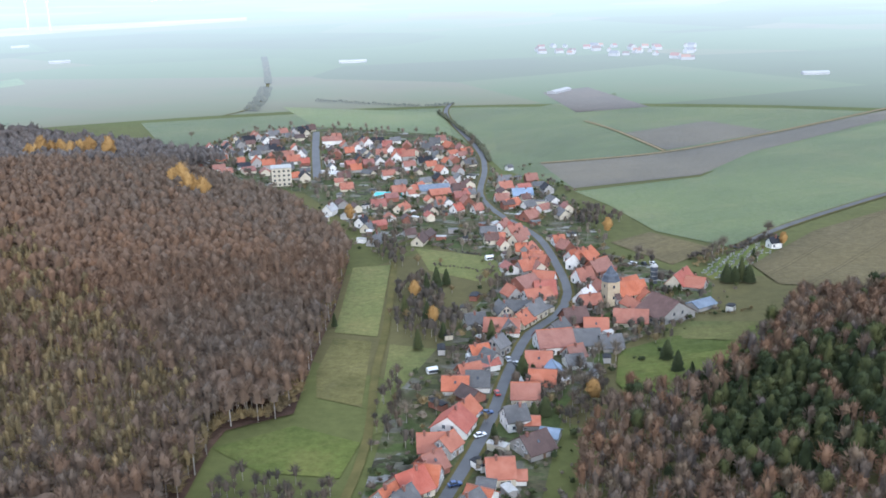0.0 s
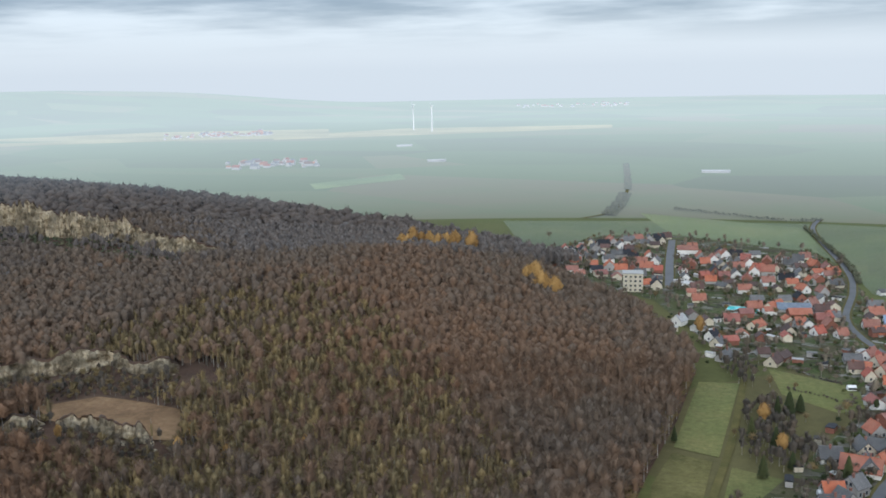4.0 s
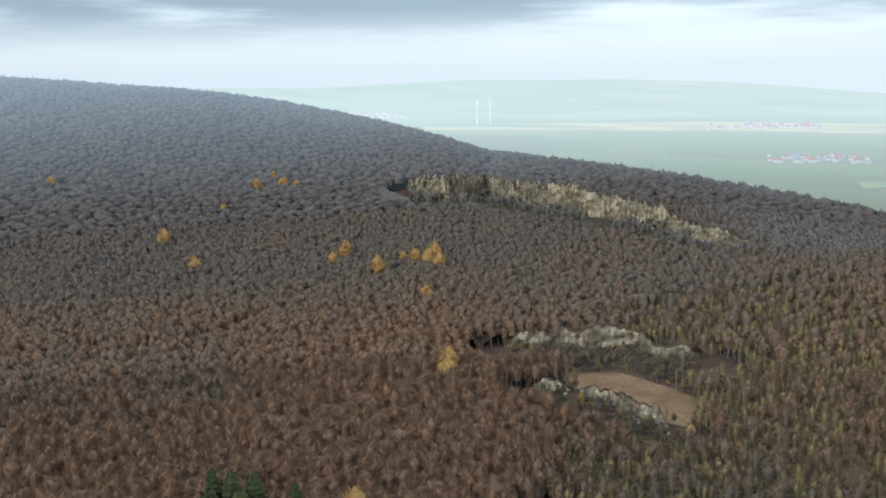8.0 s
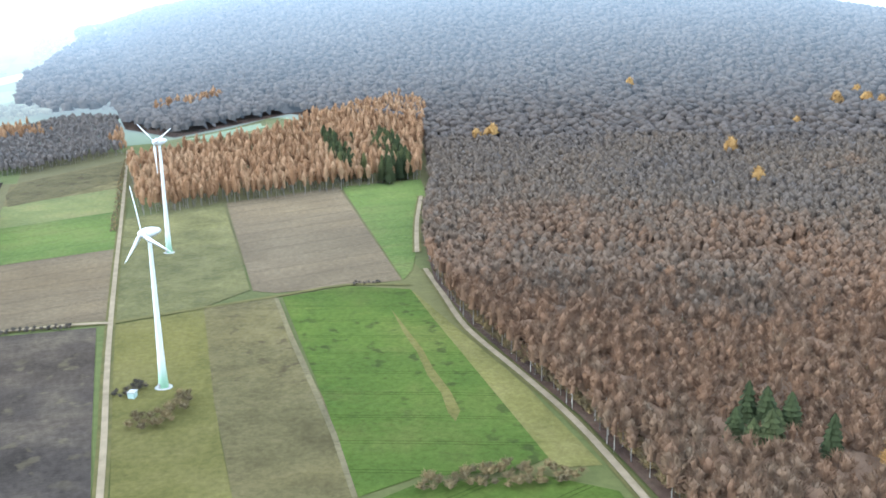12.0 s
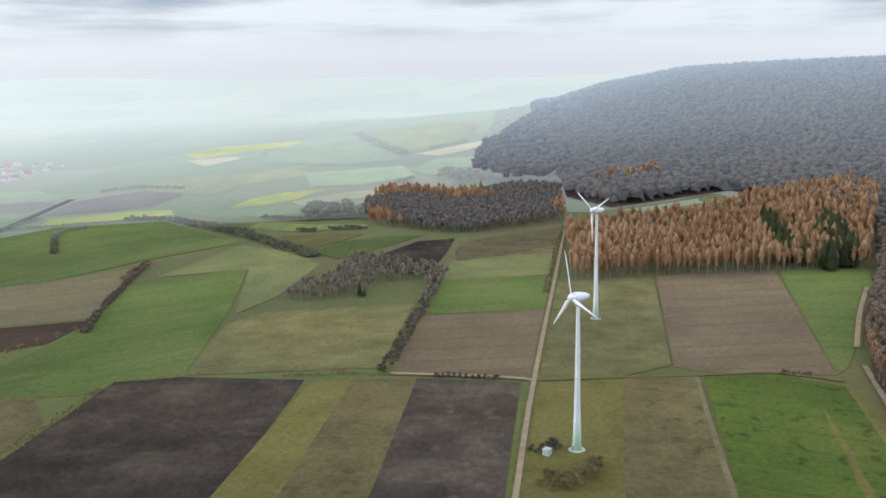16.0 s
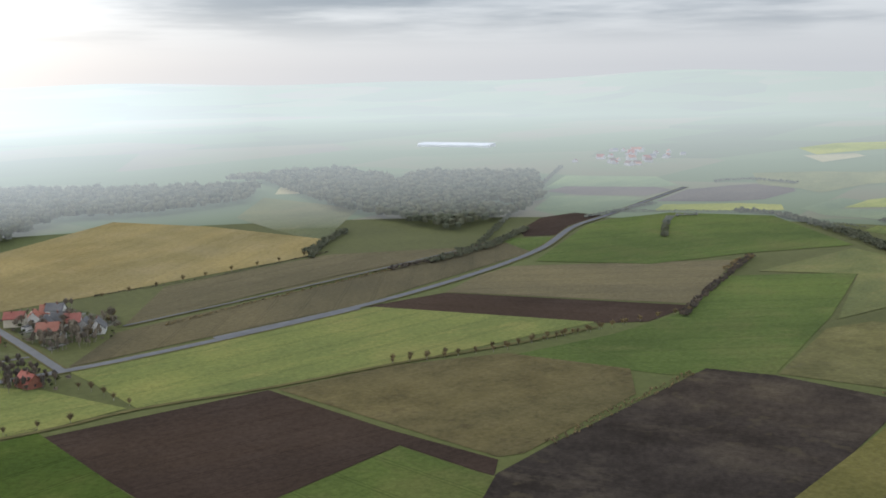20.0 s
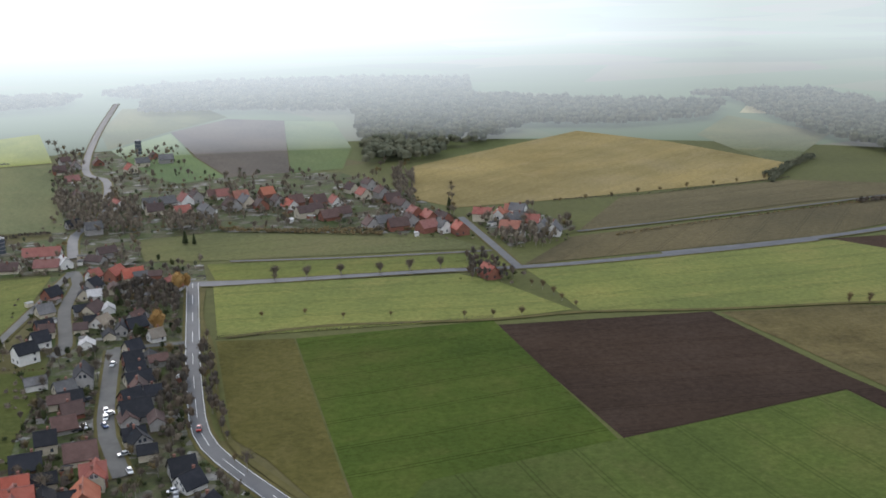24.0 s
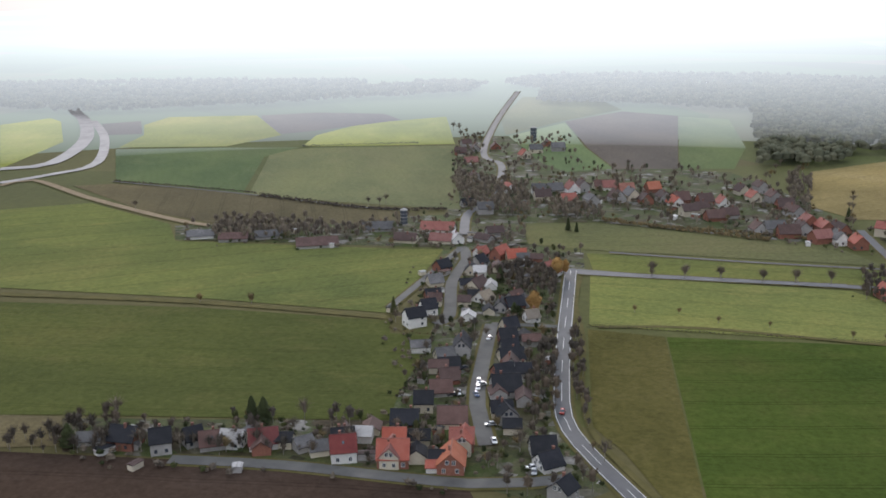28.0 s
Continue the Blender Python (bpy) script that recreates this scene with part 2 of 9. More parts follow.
FIELD = {
    "bright": ground_mat("bright_grass", (0.047, 0.070, 0.016), (0.068, 0.093, 0.020), (0.098, 0.102, 0.029), 0.015, 0.3, 3, 0.5, 0.03, 0.6, (0.028, 0.031, 0.013)),
    "crop": ground_mat("winter_crop", (0.067, 0.089, 0.025), (0.088, 0.114, 0.031), (0.118, 0.119, 0.042), 0.012, 0.35, 3, 0.4, 0.05),
    # Made brighter and yellower: a touch of sunlight painted into this crop.
    "crop_yellow": ground_mat("yellow_green_crop", (0.100, 0.120, 0.042), (0.152, 0.165, 0.052), (0.222, 0.202, 0.068), 0.008, 0.25, 3, 0.5, 0.05),
    "meadow": ground_mat("meadow", (0.085, 0.096, 0.038), (0.115, 0.118, 0.046), (0.150, 0.132, 0.056), 0.025, 0.1),
    "meadow_rough": ground_mat("rough_meadow", (0.081, 0.075, 0.031), (0.117, 0.106, 0.043), (0.154, 0.135, 0.060), 0.05, 0.2, spots=0.5),
    "olive": ground_mat("olive_grass", (0.088, 0.080, 0.025), (0.118, 0.104, 0.033), (0.140, 0.119, 0.044), 0.03, 0.2),
    "rough": ground_mat("weedy_stubble", (0.080, 0.065, 0.030), (0.110, 0.091, 0.041), (0.138, 0.112, 0.054), 0.05, 0.3, spots=0.7, spot_col=(0.048, 0.032, 0.020)),
    "heath": ground_mat("dark_weeds", (0.032, 0.026, 0.021), (0.056, 0.045, 0.037), (0.104, 0.084, 0.060), 0.022, 0.55, sheen=0.0, spots=0.5, spot_col=(0.12, 0.097, 0.055)),
    "plough": ground_mat("ploughed_soil", (0.04, 0.028, 0.021), (0.052, 0.036, 0.027), (0.066, 0.047, 0.036), 0.012, 0.35, 2, 0.35, 0.02),
    "stubble": ground_mat("pale_stubble", (0.115, 0.085, 0.052), (0.140, 0.104, 0.063), (0.165, 0.124, 0.076), 0.02, 0.4, 2, 0.6),
    "stubble_gold": ground_mat("golden_stubble", (0.184, 0.143, 0.060), (0.235, 0.184, 0.079), (0.265, 0.209, 0.106), 0.01, 0.3, 2, 0.3, 0.05),
    "fallow": ground_mat("fallow", (0.100, 0.084, 0.048), (0.124, 0.103, 0.056), (0.155, 0.126, 0.070), 0.008, 0.35, 3, 0.4),
    "fallow_green": ground_mat("greening_fallow", (0.100, 0.106, 0.050), (0.130, 0.132, 0.058), (0.146, 0.132, 0.066), 0.01, 0.35, 3, 0.3),
    "bench": ground_mat("dry_quarry_grass", (0.125, 0.078, 0.043), (0.180, 0.112, 0.062), (0.215, 0.142, 0.078), 0.06, 0.0, spots=0.8),
    "lawn": ground_mat("short_lawn", (0.070, 0.084, 0.026), (0.094, 0.110, 0.032), (0.124, 0.118, 0.042), 0.03, 0.15),
    # Lightened base colours stand in for haze over middle-distance fields.
    "pale_crop": ground_mat("haze_paled_crop", (0.086, 0.110, 0.044), (0.106, 0.130, 0.052), (0.140, 0.147, 0.062), 0.01, 0.3, 3, 0.3, 0.1, gloss=0.04),
    "pale_soil": ground_mat("haze_paled_soil", (0.096, 0.084, 0.062), (0.118, 0.102, 0.074), (0.142, 0.122, 0.088), 0.01, 0.3, 2, 0.3, 0.1, gloss=0.04),
    # Far fields: haze painted in by lighter base colours and emission.
    "far_crop": ground_mat("far_pale_crop", (0.095, 0.130, 0.060), (0.125, 0.158, 0.070), (0.155, 0.176, 0.082), 0.006, 0.2, haze_glow=1.0),
    "far_soil": ground_mat("far_pale_soil", (0.100, 0.085, 0.072), (0.120, 0.102, 0.084), (0.142, 0.122, 0.096), 0.006, 0.2, haze_glow=0.8),
    # far_gold and far_bright: sunlight painted into the colour, haze into the emission.
    "far_gold": ground_mat("far_sunlit_stubble", (0.192, 0.176, 0.096), (0.240, 0.216, 0.120), (0.272, 0.240, 0.144), 0.006, 0.2, haze_glow=0.9),
    "far_bright": ground_mat("far_sunny_crop", (0.17, 0.19, 0.05), (0.24, 0.25, 0.06), (0.32, 0.29, 0.09), 0.006, 0.2, haze_glow=0.7),
    "far_olive": ground_mat("far_olive_grass", (0.115, 0.125, 0.066), (0.145, 0.150, 0.074), (0.185, 0.172, 0.088), 0.006, 0.2, haze_glow=0.8),
    "dull_crop": ground_mat("dull_olive_crop", (0.066, 0.077, 0.024), (0.088, 0.098, 0.030), (0.122, 0.116, 0.040), 0.01, 0.35, 3, 0.3),
    "garden": garden_mat(),
}


def plain_mat(name, a, b, scale=0.5, rough=0.8, spec=0.3, vary=0.25, bump=0.3, local=False):
    k = Nodes(name, rough, spec)
    n = k.noise(scale, 5, 0.65, local)
    hue = k.node("HueSaturation", Hue=0.5, Saturation=1.0, Fac=1.0)
    k.link(k.math("ADD", 1 - vary / 2, k.math("MULTIPLY", k.rnd(), vary)), hue.inputs["Value"])
    k.link(k.ramp(n, [(0.3, a), (0.7, b)]), hue.inputs["Color"])
    if bump:
        k.bump(k.noise(scale * 6, 4, 0.7, local), bump, 0.1)
    return k.done(hue.outputs[0])


def roof_mat(name, a, b, c):
    """Roof tiles: courses across the slope, moss and bleached patches."""
    k = Nodes(name, 0.75, 0.3)
    co = k.ramp(k.noise(0.25, 5, 0.7), [(0.28, a), (0.5, b), (0.75, c)])
    sep = k.node("SeparateXYZ")
    k.link(k.place(True), sep.inputs[0])
    course = k.math("FRACT", k.math("MULTIPLY", sep.outputs[2], 4.2))
    col = k.math("FRACT", k.math("MULTIPLY", sep.outputs[0], 3.6))
    joint = k.math("ADD", k.math("LESS_THAN", course, 0.18), k.math("MULTIPLY", k.math("LESS_THAN", col, 0.12), 0.5))
    co = k.mix(k.math("MULTIPLY", joint, 0.45), co, tuple(0.45 * v for v in a))
    co = k.mix(k.math("MULTIPLY", k.ramp(k.noise(0.9, 4, 0.7), [(0.55, (0, 0, 0)), (0.75, (1, 1, 1))]), 0.5), co, tuple(0.55 * v + 0.012 for v in b))
    hue = k.node("HueSaturation", Hue=0.5, Fac=1.0)
    k.link(k.math("ADD", 0.8, k.math("MULTIPLY", k.rnd(), 0.3)), hue.inputs["Saturation"])
    k.link(k.math("ADD", 0.72, k.math("MULTIPLY", k.rnd(), 0.5)), hue.inputs["Value"])
    k.link(co, hue.inputs["Color"])
    k.bump(course, 0.5, 0.06)
    return k.done(hue.outputs[0])


ROOF = {
    "orange": roof_mat("orange_tiles", (0.275, 0.092, 0.054), (0.355, 0.128, 0.077), (0.390, 0.170, 0.112)),
    "red": roof_mat("red_tiles", (0.245, 0.074, 0.054), (0.32, 0.103, 0.074), (0.35, 0.138, 0.104)),
    "darkred": roof_mat("dark_red_tiles", (0.12, 0.03, 0.028), (0.16, 0.04, 0.035), (0.19, 0.06, 0.05)),
    "brown": roof_mat("brown_tiles", (0.075, 0.045, 0.038), (0.105, 0.062, 0.052), (0.14, 0.09, 0.075)),
    "grey": roof_mat("grey_slates", (0.085, 0.082, 0.082), (0.125, 0.12, 0.117), (0.18, 0.172, 0.165)),
    "dark": roof_mat("dark_slates", (0.012, 0.013, 0.017), (0.02, 0.021, 0.026), (0.034, 0.034, 0.04)),
    "blue": roof_mat("blue_sheet_metal", (0.14, 0.18, 0.24), (0.19, 0.24, 0.31), (0.27, 0.32, 0.39)),
    "tan": roof_mat("tan_tiles", (0.21, 0.165, 0.12), (0.27, 0.22, 0.16), (0.33, 0.28, 0.22)),
    "white": roof_mat("pale_sheet_roof", (0.4, 0.38, 0.36), (0.5, 0.48, 0.46), (0.6, 0.58, 0.55)),
}
WALL = {
    "white": plain_mat("white_render", (0.62, 0.6, 0.56), (0.78, 0.76, 0.72), 0.4, 0.9, 0.2, 0.2),
    "cream": plain_mat("cream_render", (0.5, 0.44, 0.33), (0.62, 0.56, 0.44), 0.4, 0.9, 0.2, 0.25),
    "grey": plain_mat("grey_render", (0.28, 0.27, 0.25), (0.38, 0.36, 0.34), 0.4, 0.9, 0.2, 0.3),
    "brick": plain_mat("red_brick", (0.2, 0.085, 0.06), (0.29, 0.13, 0.09), 1.2, 0.9, 0.2, 0.25),
}
M_GLASS = plain_mat("window_glass", (0.03, 0.035, 0.045), (0.06, 0.07, 0.085), 0.7, 0.12, 0.6, 0.3, 0)
M_FRAME = plain_mat("white_window_frame", (0.6, 0.6, 0.58), (0.72, 0.72, 0.7), 2, 0.6, 0.3, 0.2, 0)
M_DOOR = plain_mat("brown_door", (0.1, 0.06, 0.035), (0.16, 0.1, 0.06), 1.5, 0.6, 0.3, 0.5, 0)
M_CHIM = plain_mat("chimney_brick", (0.17, 0.08, 0.06), (0.26, 0.13, 0.1), 2, 0.9, 0.2, 0.3)
M_ASPH = plain_mat("asphalt", (0.075, 0.075, 0.078), (0.11, 0.11, 0.113), 0.12, 0.75, 0.4, 0.15)
M_LANE = plain_mat("worn_lane", (0.075, 0.073, 0.068), (0.12, 0.115, 0.105), 0.1, 0.85, 0.3, 0.2)
M_DIRT = plain_mat("pale_gravel", (0.19, 0.145, 0.09), (0.29, 0.225, 0.145), 0.15, 0.95, 0.1, 0.15)
M_TRACK = plain_mat("grass_track", (0.07, 0.065, 0.022), (0.12, 0.10, 0.036), 0.12, 0.95, 0.1, 0.15)
M_MUD = plain_mat("wet_mud", (0.13, 0.11, 0.1), (0.3, 0.27, 0.25), 0.06, 0.35, 0.5, 0.1)
M_PAINT = plain_mat("road_paint", (0.5, 0.5, 0.48), (0.68, 0.68, 0.66), 0.5, 0.7, 0.3, 0.1, 0)
M_BARK = plain_mat("grey_bark", (0.16, 0.14, 0.12), (0.32, 0.29, 0.25), 0.3, 0.95, 0.1, 0.3, 0)


def leaf_mat(name, stops, patch=0.006, amount=0.45, haze_sheen=0.02, haze_glow=0.0, rise=0.6, tone=(0.86, 0.93, 0.98)):
    """Twigs and leaves: each tree has its own tint, stands of one colour drift into another. Haze on far woods is
    painted as emission.
    """
    k = Nodes(name, 1.0, 0.03)
    at = k.node("Attribute")
    at.attribute_name = "tint"
    f = k.math("ADD", k.math("MULTIPLY", at.outputs["Fac"], 1 - amount), k.math("MULTIPLY", k.noise(patch, 3, 0.55), amount))
    c = k.ramp(f, stops)
    isl = k.node("NewGeometry").outputs["Random Per Island"]
    c = k.mix(0.7, c, k.ramp(isl, [(0.0, (0.94, 0.94, 0.94)), (1.0, (1.05, 1.05, 1.05))]), "MULTIPLY")
    c = k.mix(0.3, c, k.ramp(k.noise(0.5, 3, 0.7), [(0.3, (0.8, 0.8, 0.8)), (0.7, (1.18, 1.18, 1.18))]), "MULTIPLY")
    fine = k.noise(1.5, 4, 0.75, False, (1.0, 1.0, 0.5))
    c = k.mix(0.3, c, k.ramp(fine, [(0.32, (0.6, 0.6, 0.6)), (0.66, (1.35, 1.35, 1.35))]), "MULTIPLY")
    k.bump(fine, 0.5, 0.6)
    # Weak bluish sheen, added to the twigs in place of haze.
    k.set("Sheen Weight", haze_sheen)
    k.set("Sheen Roughness", 0.7)
    k.set("Sheen Tint", (0.86, 0.93, 1.0, 1))
    if haze_glow:
        paint_haze(k, c, haze_glow, tone, rise)
    return k.done(c)


LEAF = {
    "beech": leaf_mat("bare_beech_twigs", [(0.2, (0.104, 0.086, 0.074)), (0.36, (0.124, 0.094, 0.069)), (0.54, (0.166, 0.096, 0.056)), (0.68, (0.145, 0.104, 0.068)), (0.85, (0.158, 0.124, 0.079))], 0.006, 0.5),
    "olive": leaf_mat("olive_brown_twigs", [(0.2, (0.115, 0.089, 0.050)), (0.5, (0.165, 0.126, 0.064)), (0.8, (0.220, 0.160, 0.074))]),
    "larch": leaf_mat("orange_larch_needles", [(0.2, (0.190, 0.105, 0.054)), (0.5, (0.275, 0.155, 0.080)), (0.8, (0.340, 0.215, 0.120))]),
    "yellow": leaf_mat("yellow_leaves", [(0.2, (0.240, 0.140, 0.052)), (0.5, (0.330, 0.195, 0.068)), (0.8, (0.390, 0.245, 0.090))]),
    "dark": leaf_mat("dark_needles", [(0.2, (0.028, 0.036, 0.016)), (0.5, (0.045, 0.054, 0.022)), (0.8, (0.080, 0.082, 0.030))]),
    "bare": leaf_mat("grey_brown_twigs", [(0.2, (0.105, 0.087, 0.069)), (0.5, (0.148, 0.121, 0.090)), (0.8, (0.191, 0.158, 0.112))]),
    "town": leaf_mat("dark_garden_twigs", [(0.2, (0.062, 0.054, 0.044)), (0.5, (0.085, 0.070, 0.054)), (0.8, (0.115, 0.088, 0.062))]),
    "scrub": leaf_mat("green_grey_scrub", [(0.2, (0.07, 0.085, 0.05)), (0.5, (0.10, 0.11, 0.065)), (0.8, (0.16, 0.14, 0.085))]),
    # Ridge: greyed twigs and a blue glow paint the haze.
    "ridge": leaf_mat("ridge_twigs_painted_haze", [(0.2, (0.078, 0.066, 0.058)), (0.5, (0.095, 0.077, 0.066)), (0.8, (0.112, 0.092, 0.077))], haze_glow=1.2, tone=(0.70, 0.9, 1.06), rise=1.1),
    # Grey-violet base colour imitates haze on woods higher up the slope.
    "cool": leaf_mat("haze_tinted_twigs", [(0.2, (0.100, 0.087, 0.078)), (0.5, (0.120, 0.100, 0.086)), (0.8, (0.140, 0.114, 0.096))], haze_sheen=0.06),
    # Far woods: a pale emission painted on as haze.
    "far": leaf_mat("misty_far_woods", [(0.2, (0.085, 0.092, 0.060)), (0.5, (0.105, 0.107, 0.068)), (0.8, (0.125, 0.122, 0.076))], haze_glow=1.15, rise=0.58),
}


def rock_mat():
    """Weathered limestone: tan and cream beds, dark upright clefts, lichen."""
    k = Nodes("pale_limestone", 0.9, 0.2)
    c = k.ramp(k.noise(0.16, 6, 0.7, False, (1, 1, 1.6)), [(0.3, (0.075, 0.058, 0.038)), (0.42, (0.22, 0.165, 0.098)), (0.55, (0.47, 0.395, 0.275)), (0.72, (0.39, 0.285, 0.15))])
    cleft = k.noise(0.4, 5, 0.7, False, (1, 1, 0.2))
    c = k.mix(0.8, c, k.ramp(cleft, [(0.4, (0.26, 0.24, 0.21)), (0.49, (0.85, 0.85, 0.85)), (0.68, (1.25, 1.22, 1.18))]), "MULTIPLY")
    c = k.mix(k.math("MULTIPLY", k.ramp(k.noise(0.07, 5, 0.65), [(0.44, (0, 0, 0)), (0.56, (1, 1, 1))]), 0.6), c, (0.085, 0.072, 0.05))
    k.bump(cleft, 1.0, 2.0)
    return k.done(c)


M_ROCK = rock_mat()


def part(name, bm, material, parent, label=""):
    """One mesh object from a bmesh, under a thing or a part."""
    me = bpy.data.meshes.new(name)
    bm.normal_update()
    bm.to_mesh(me)
    bm.free()
    me.materials.append(material)
    ob = new(name, me)
    ob.parent = parent
    if label:
        tagged(ob, label)
    return ob


def share(name, me, parent, m):
    """One more object on a mesh that exists already."""
    ob = new(name, me)
    ob.parent = parent
    ob.matrix_local = m
    return ob


def thing(name, x, y, yaw=0.0, z=None):
    ob = new(name)
    ob.matrix_world = pose(x, y, float(terrain(x, y)) if z is None else z, 0, 0, yaw)
    return ob


def add_box(bm, x0, x1, y0, y1, z0, z1):
    v = [bm.verts.new(p) for p in ((x0, y0, z0), (x1, y0, z0), (x1, y1, z0), (x0, y1, z0), (x0, y0, z1), (x1, y0, z1), (x1, y1, z1), (x0, y1, z1))]
    for f in ((0, 3, 2, 1), (4, 5, 6, 7), (0, 1, 5, 4), (1, 2, 6, 5), (2, 3, 7, 6), (3, 0, 4, 7)):
        bm.faces.new([v[i] for i in f])


def add_prism(bm, profile, x0, x1):
    """A profile in y, z drawn along x."""
    a = [bm.verts.new((x0, y, z)) for y, z in profile]
    b = [bm.verts.new((x1, y, z)) for y, z in profile]
    n = len(profile)
    bm.faces.new(a[::-1])
    bm.faces.new(b)
    for i in range(n):
        bm.faces.new((a[i], a[(i + 1) % n], b[(i + 1) % n], b[i]))


def add_tube(bm, rings, sides=16, cap=True):
    """Rings of (x, y, z, radius), joined one above the other."""
    rows = []
    for x, y, z, r in rings:
        rows.append([bm.verts.new((x + r * math.cos(2 * math.pi * i / sides), y + r * math.sin(2 * math.pi * i / sides), z)) for i in range(sides)])
    for a, b in zip(rows, rows[1:]):
        for i in range(sides):
            bm.faces.new((a[i], a[(i + 1) % sides], b[(i + 1) % sides], b[i]))
    if cap:
        bm.faces.new(rows[0][::-1])
        bm.faces.new(rows[-1])


# ---- the ground, one sheet to the horizon ----


def inside(px, py, poly):
    """Which of the points lie in the polygon."""
    res = np.zeros(len(px), bool)
    for (x0, y0), (x1, y1) in zip(poly, poly[1:] + poly[:1]):
        cross = ((y0 > py) != (y1 > py)) & (px < (x1 - x0) * (py - y0) / (y1 - y0 + 1e-9) + x0)
        res ^= cross
    return res


def mesh_from(name, verts, faces, materials, index=None, tint=None, flat=True):
    me = bpy.data.meshes.new(name)
    verts, faces = np.asarray(verts, np.float32), np.asarray(faces, np.int32)
    k = faces.shape[1]
    me.vertices.add(len(verts))
    me.vertices.foreach_set("co", verts.ravel())
    me.loops.add(faces.size)
    me.loops.foreach_set("vertex_index", faces.ravel())
    me.polygons.add(len(faces))
    me.polygons.foreach_set("loop_start", np.arange(0, faces.size, k, dtype=np.int32))
    for m in materials:
        me.materials.append(m)
    if index is not None:
        me.polygons.foreach_set("material_index", np.asarray(index, np.int32))
    me.update(calc_edges=True)
    if not flat:
        me.polygons.foreach_set("use_smooth", np.ones(len(faces), bool))
    if tint is not None:
        me.attributes.new("tint", "FLOAT", "POINT").data.foreach_set("value", np.asarray(tint, np.float32))
    return me


def land_mat():
    """Grass and crops in a patchwork, fields side by side; brown litter is under the woods."""
    k = Nodes("grass_and_crops", 0.9, 0.03)
    v = k.node("TexVoronoi", Scale=0.0034, Randomness=0.9)
    m = k.node("Mapping", Scale=(1.0, 1.7, 0.0), Rotation=(0, 0, 0.5))
    k.link(k.place(), m.inputs[0])
    k.link(m.outputs[0], v.inputs["Vector"])
    sep = k.node("SeparateColor")
    k.link(v.outputs["Color"], sep.inputs[0])
    c = k.ramp(sep.outputs[0], [(0.0, (0.086, 0.088, 0.032)), (0.3, (0.095, 0.097, 0.034)), (0.5, (0.088, 0.102, 0.033)), (0.75, (0.108, 0.097, 0.038)), (1.0, (0.100, 0.086, 0.040))])
    grain = k.noise(0.2, 5, 0.7)
    c = k.mix(0.5, c, k.ramp(k.noise(0.012, 5, 0.65), [(0.3, (0.7, 0.7, 0.7)), (0.7, (1.2, 1.2, 1.15))]), "MULTIPLY")
    c = k.mix(0.4, c, k.ramp(grain, [(0.3, (0.6, 0.6, 0.6)), (0.7, (1.3, 1.3, 1.3))]), "MULTIPLY")
    k.set("Sheen Weight", 0.06)
    k.set("Sheen Roughness", 0.3)
    k.set("Sheen Tint", (0.93, 0.97, 1.0, 1))
    k.bump(grain, 0.4, 0.5)
    return k.done(c)


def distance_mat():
    """The far backdrop; haze painted as glow, stronger farther off and towards the sun."""
    k = Nodes("distance_painted_haze", 1.0, 0.0)
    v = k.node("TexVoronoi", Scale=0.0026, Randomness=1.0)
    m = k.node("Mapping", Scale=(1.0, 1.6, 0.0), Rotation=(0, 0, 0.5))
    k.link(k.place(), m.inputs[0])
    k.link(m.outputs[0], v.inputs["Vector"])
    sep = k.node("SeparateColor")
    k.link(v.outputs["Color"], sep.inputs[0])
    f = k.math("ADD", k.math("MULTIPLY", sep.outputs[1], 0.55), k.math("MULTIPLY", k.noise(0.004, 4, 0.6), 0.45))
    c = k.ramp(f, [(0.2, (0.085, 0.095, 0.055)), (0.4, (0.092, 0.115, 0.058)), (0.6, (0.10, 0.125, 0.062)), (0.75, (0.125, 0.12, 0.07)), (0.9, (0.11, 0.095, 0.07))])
    paint_haze(k, c)
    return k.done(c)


def ring(name, r0, r1, n, sectors, mat):
    rr = np.geomspace(max(r0, 12.0), r1, n)
    ang = np.linspace(0, 2 * np.pi, sectors, endpoint=False)
    R, A = np.meshgrid(rr, ang, indexing="ij")
    x, y = -R * np.sin(A), R * np.cos(A)
    vs = np.stack([x, y, terrain(x, y)], -1).reshape(-1, 3)
    i, j = np.meshgrid(np.arange(n - 1), np.arange(sectors), indexing="ij")
    j2 = (j + 1) % sectors
    fs = np.stack([i * sectors + j, (i + 1) * sectors + j, (i + 1) * sectors + j2, i * sectors + j2], -1).reshape(-1, 4)
    if r0 < 12.0:
        vs = np.vstack([vs, [[0, 0, float(terrain(0.0, 0.0))]]])
        k = np.arange(0, sectors, 2)
        fs = np.vstack([fs, np.stack([np.full(len(k), len(vs) - 1), k, k + 1, (k + 2) % sectors], -1)])
    me = mesh_from(name, vs, fs, [mat], flat=False)
    return new(name, me)


ground = tagged(ring("ground", 0.0, 1000.0, 80, 300, land_mat()), "rolling farmland in autumn with grass and crops", "ground", kind="structure")
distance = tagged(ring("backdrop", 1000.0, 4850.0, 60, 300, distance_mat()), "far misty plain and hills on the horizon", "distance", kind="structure")

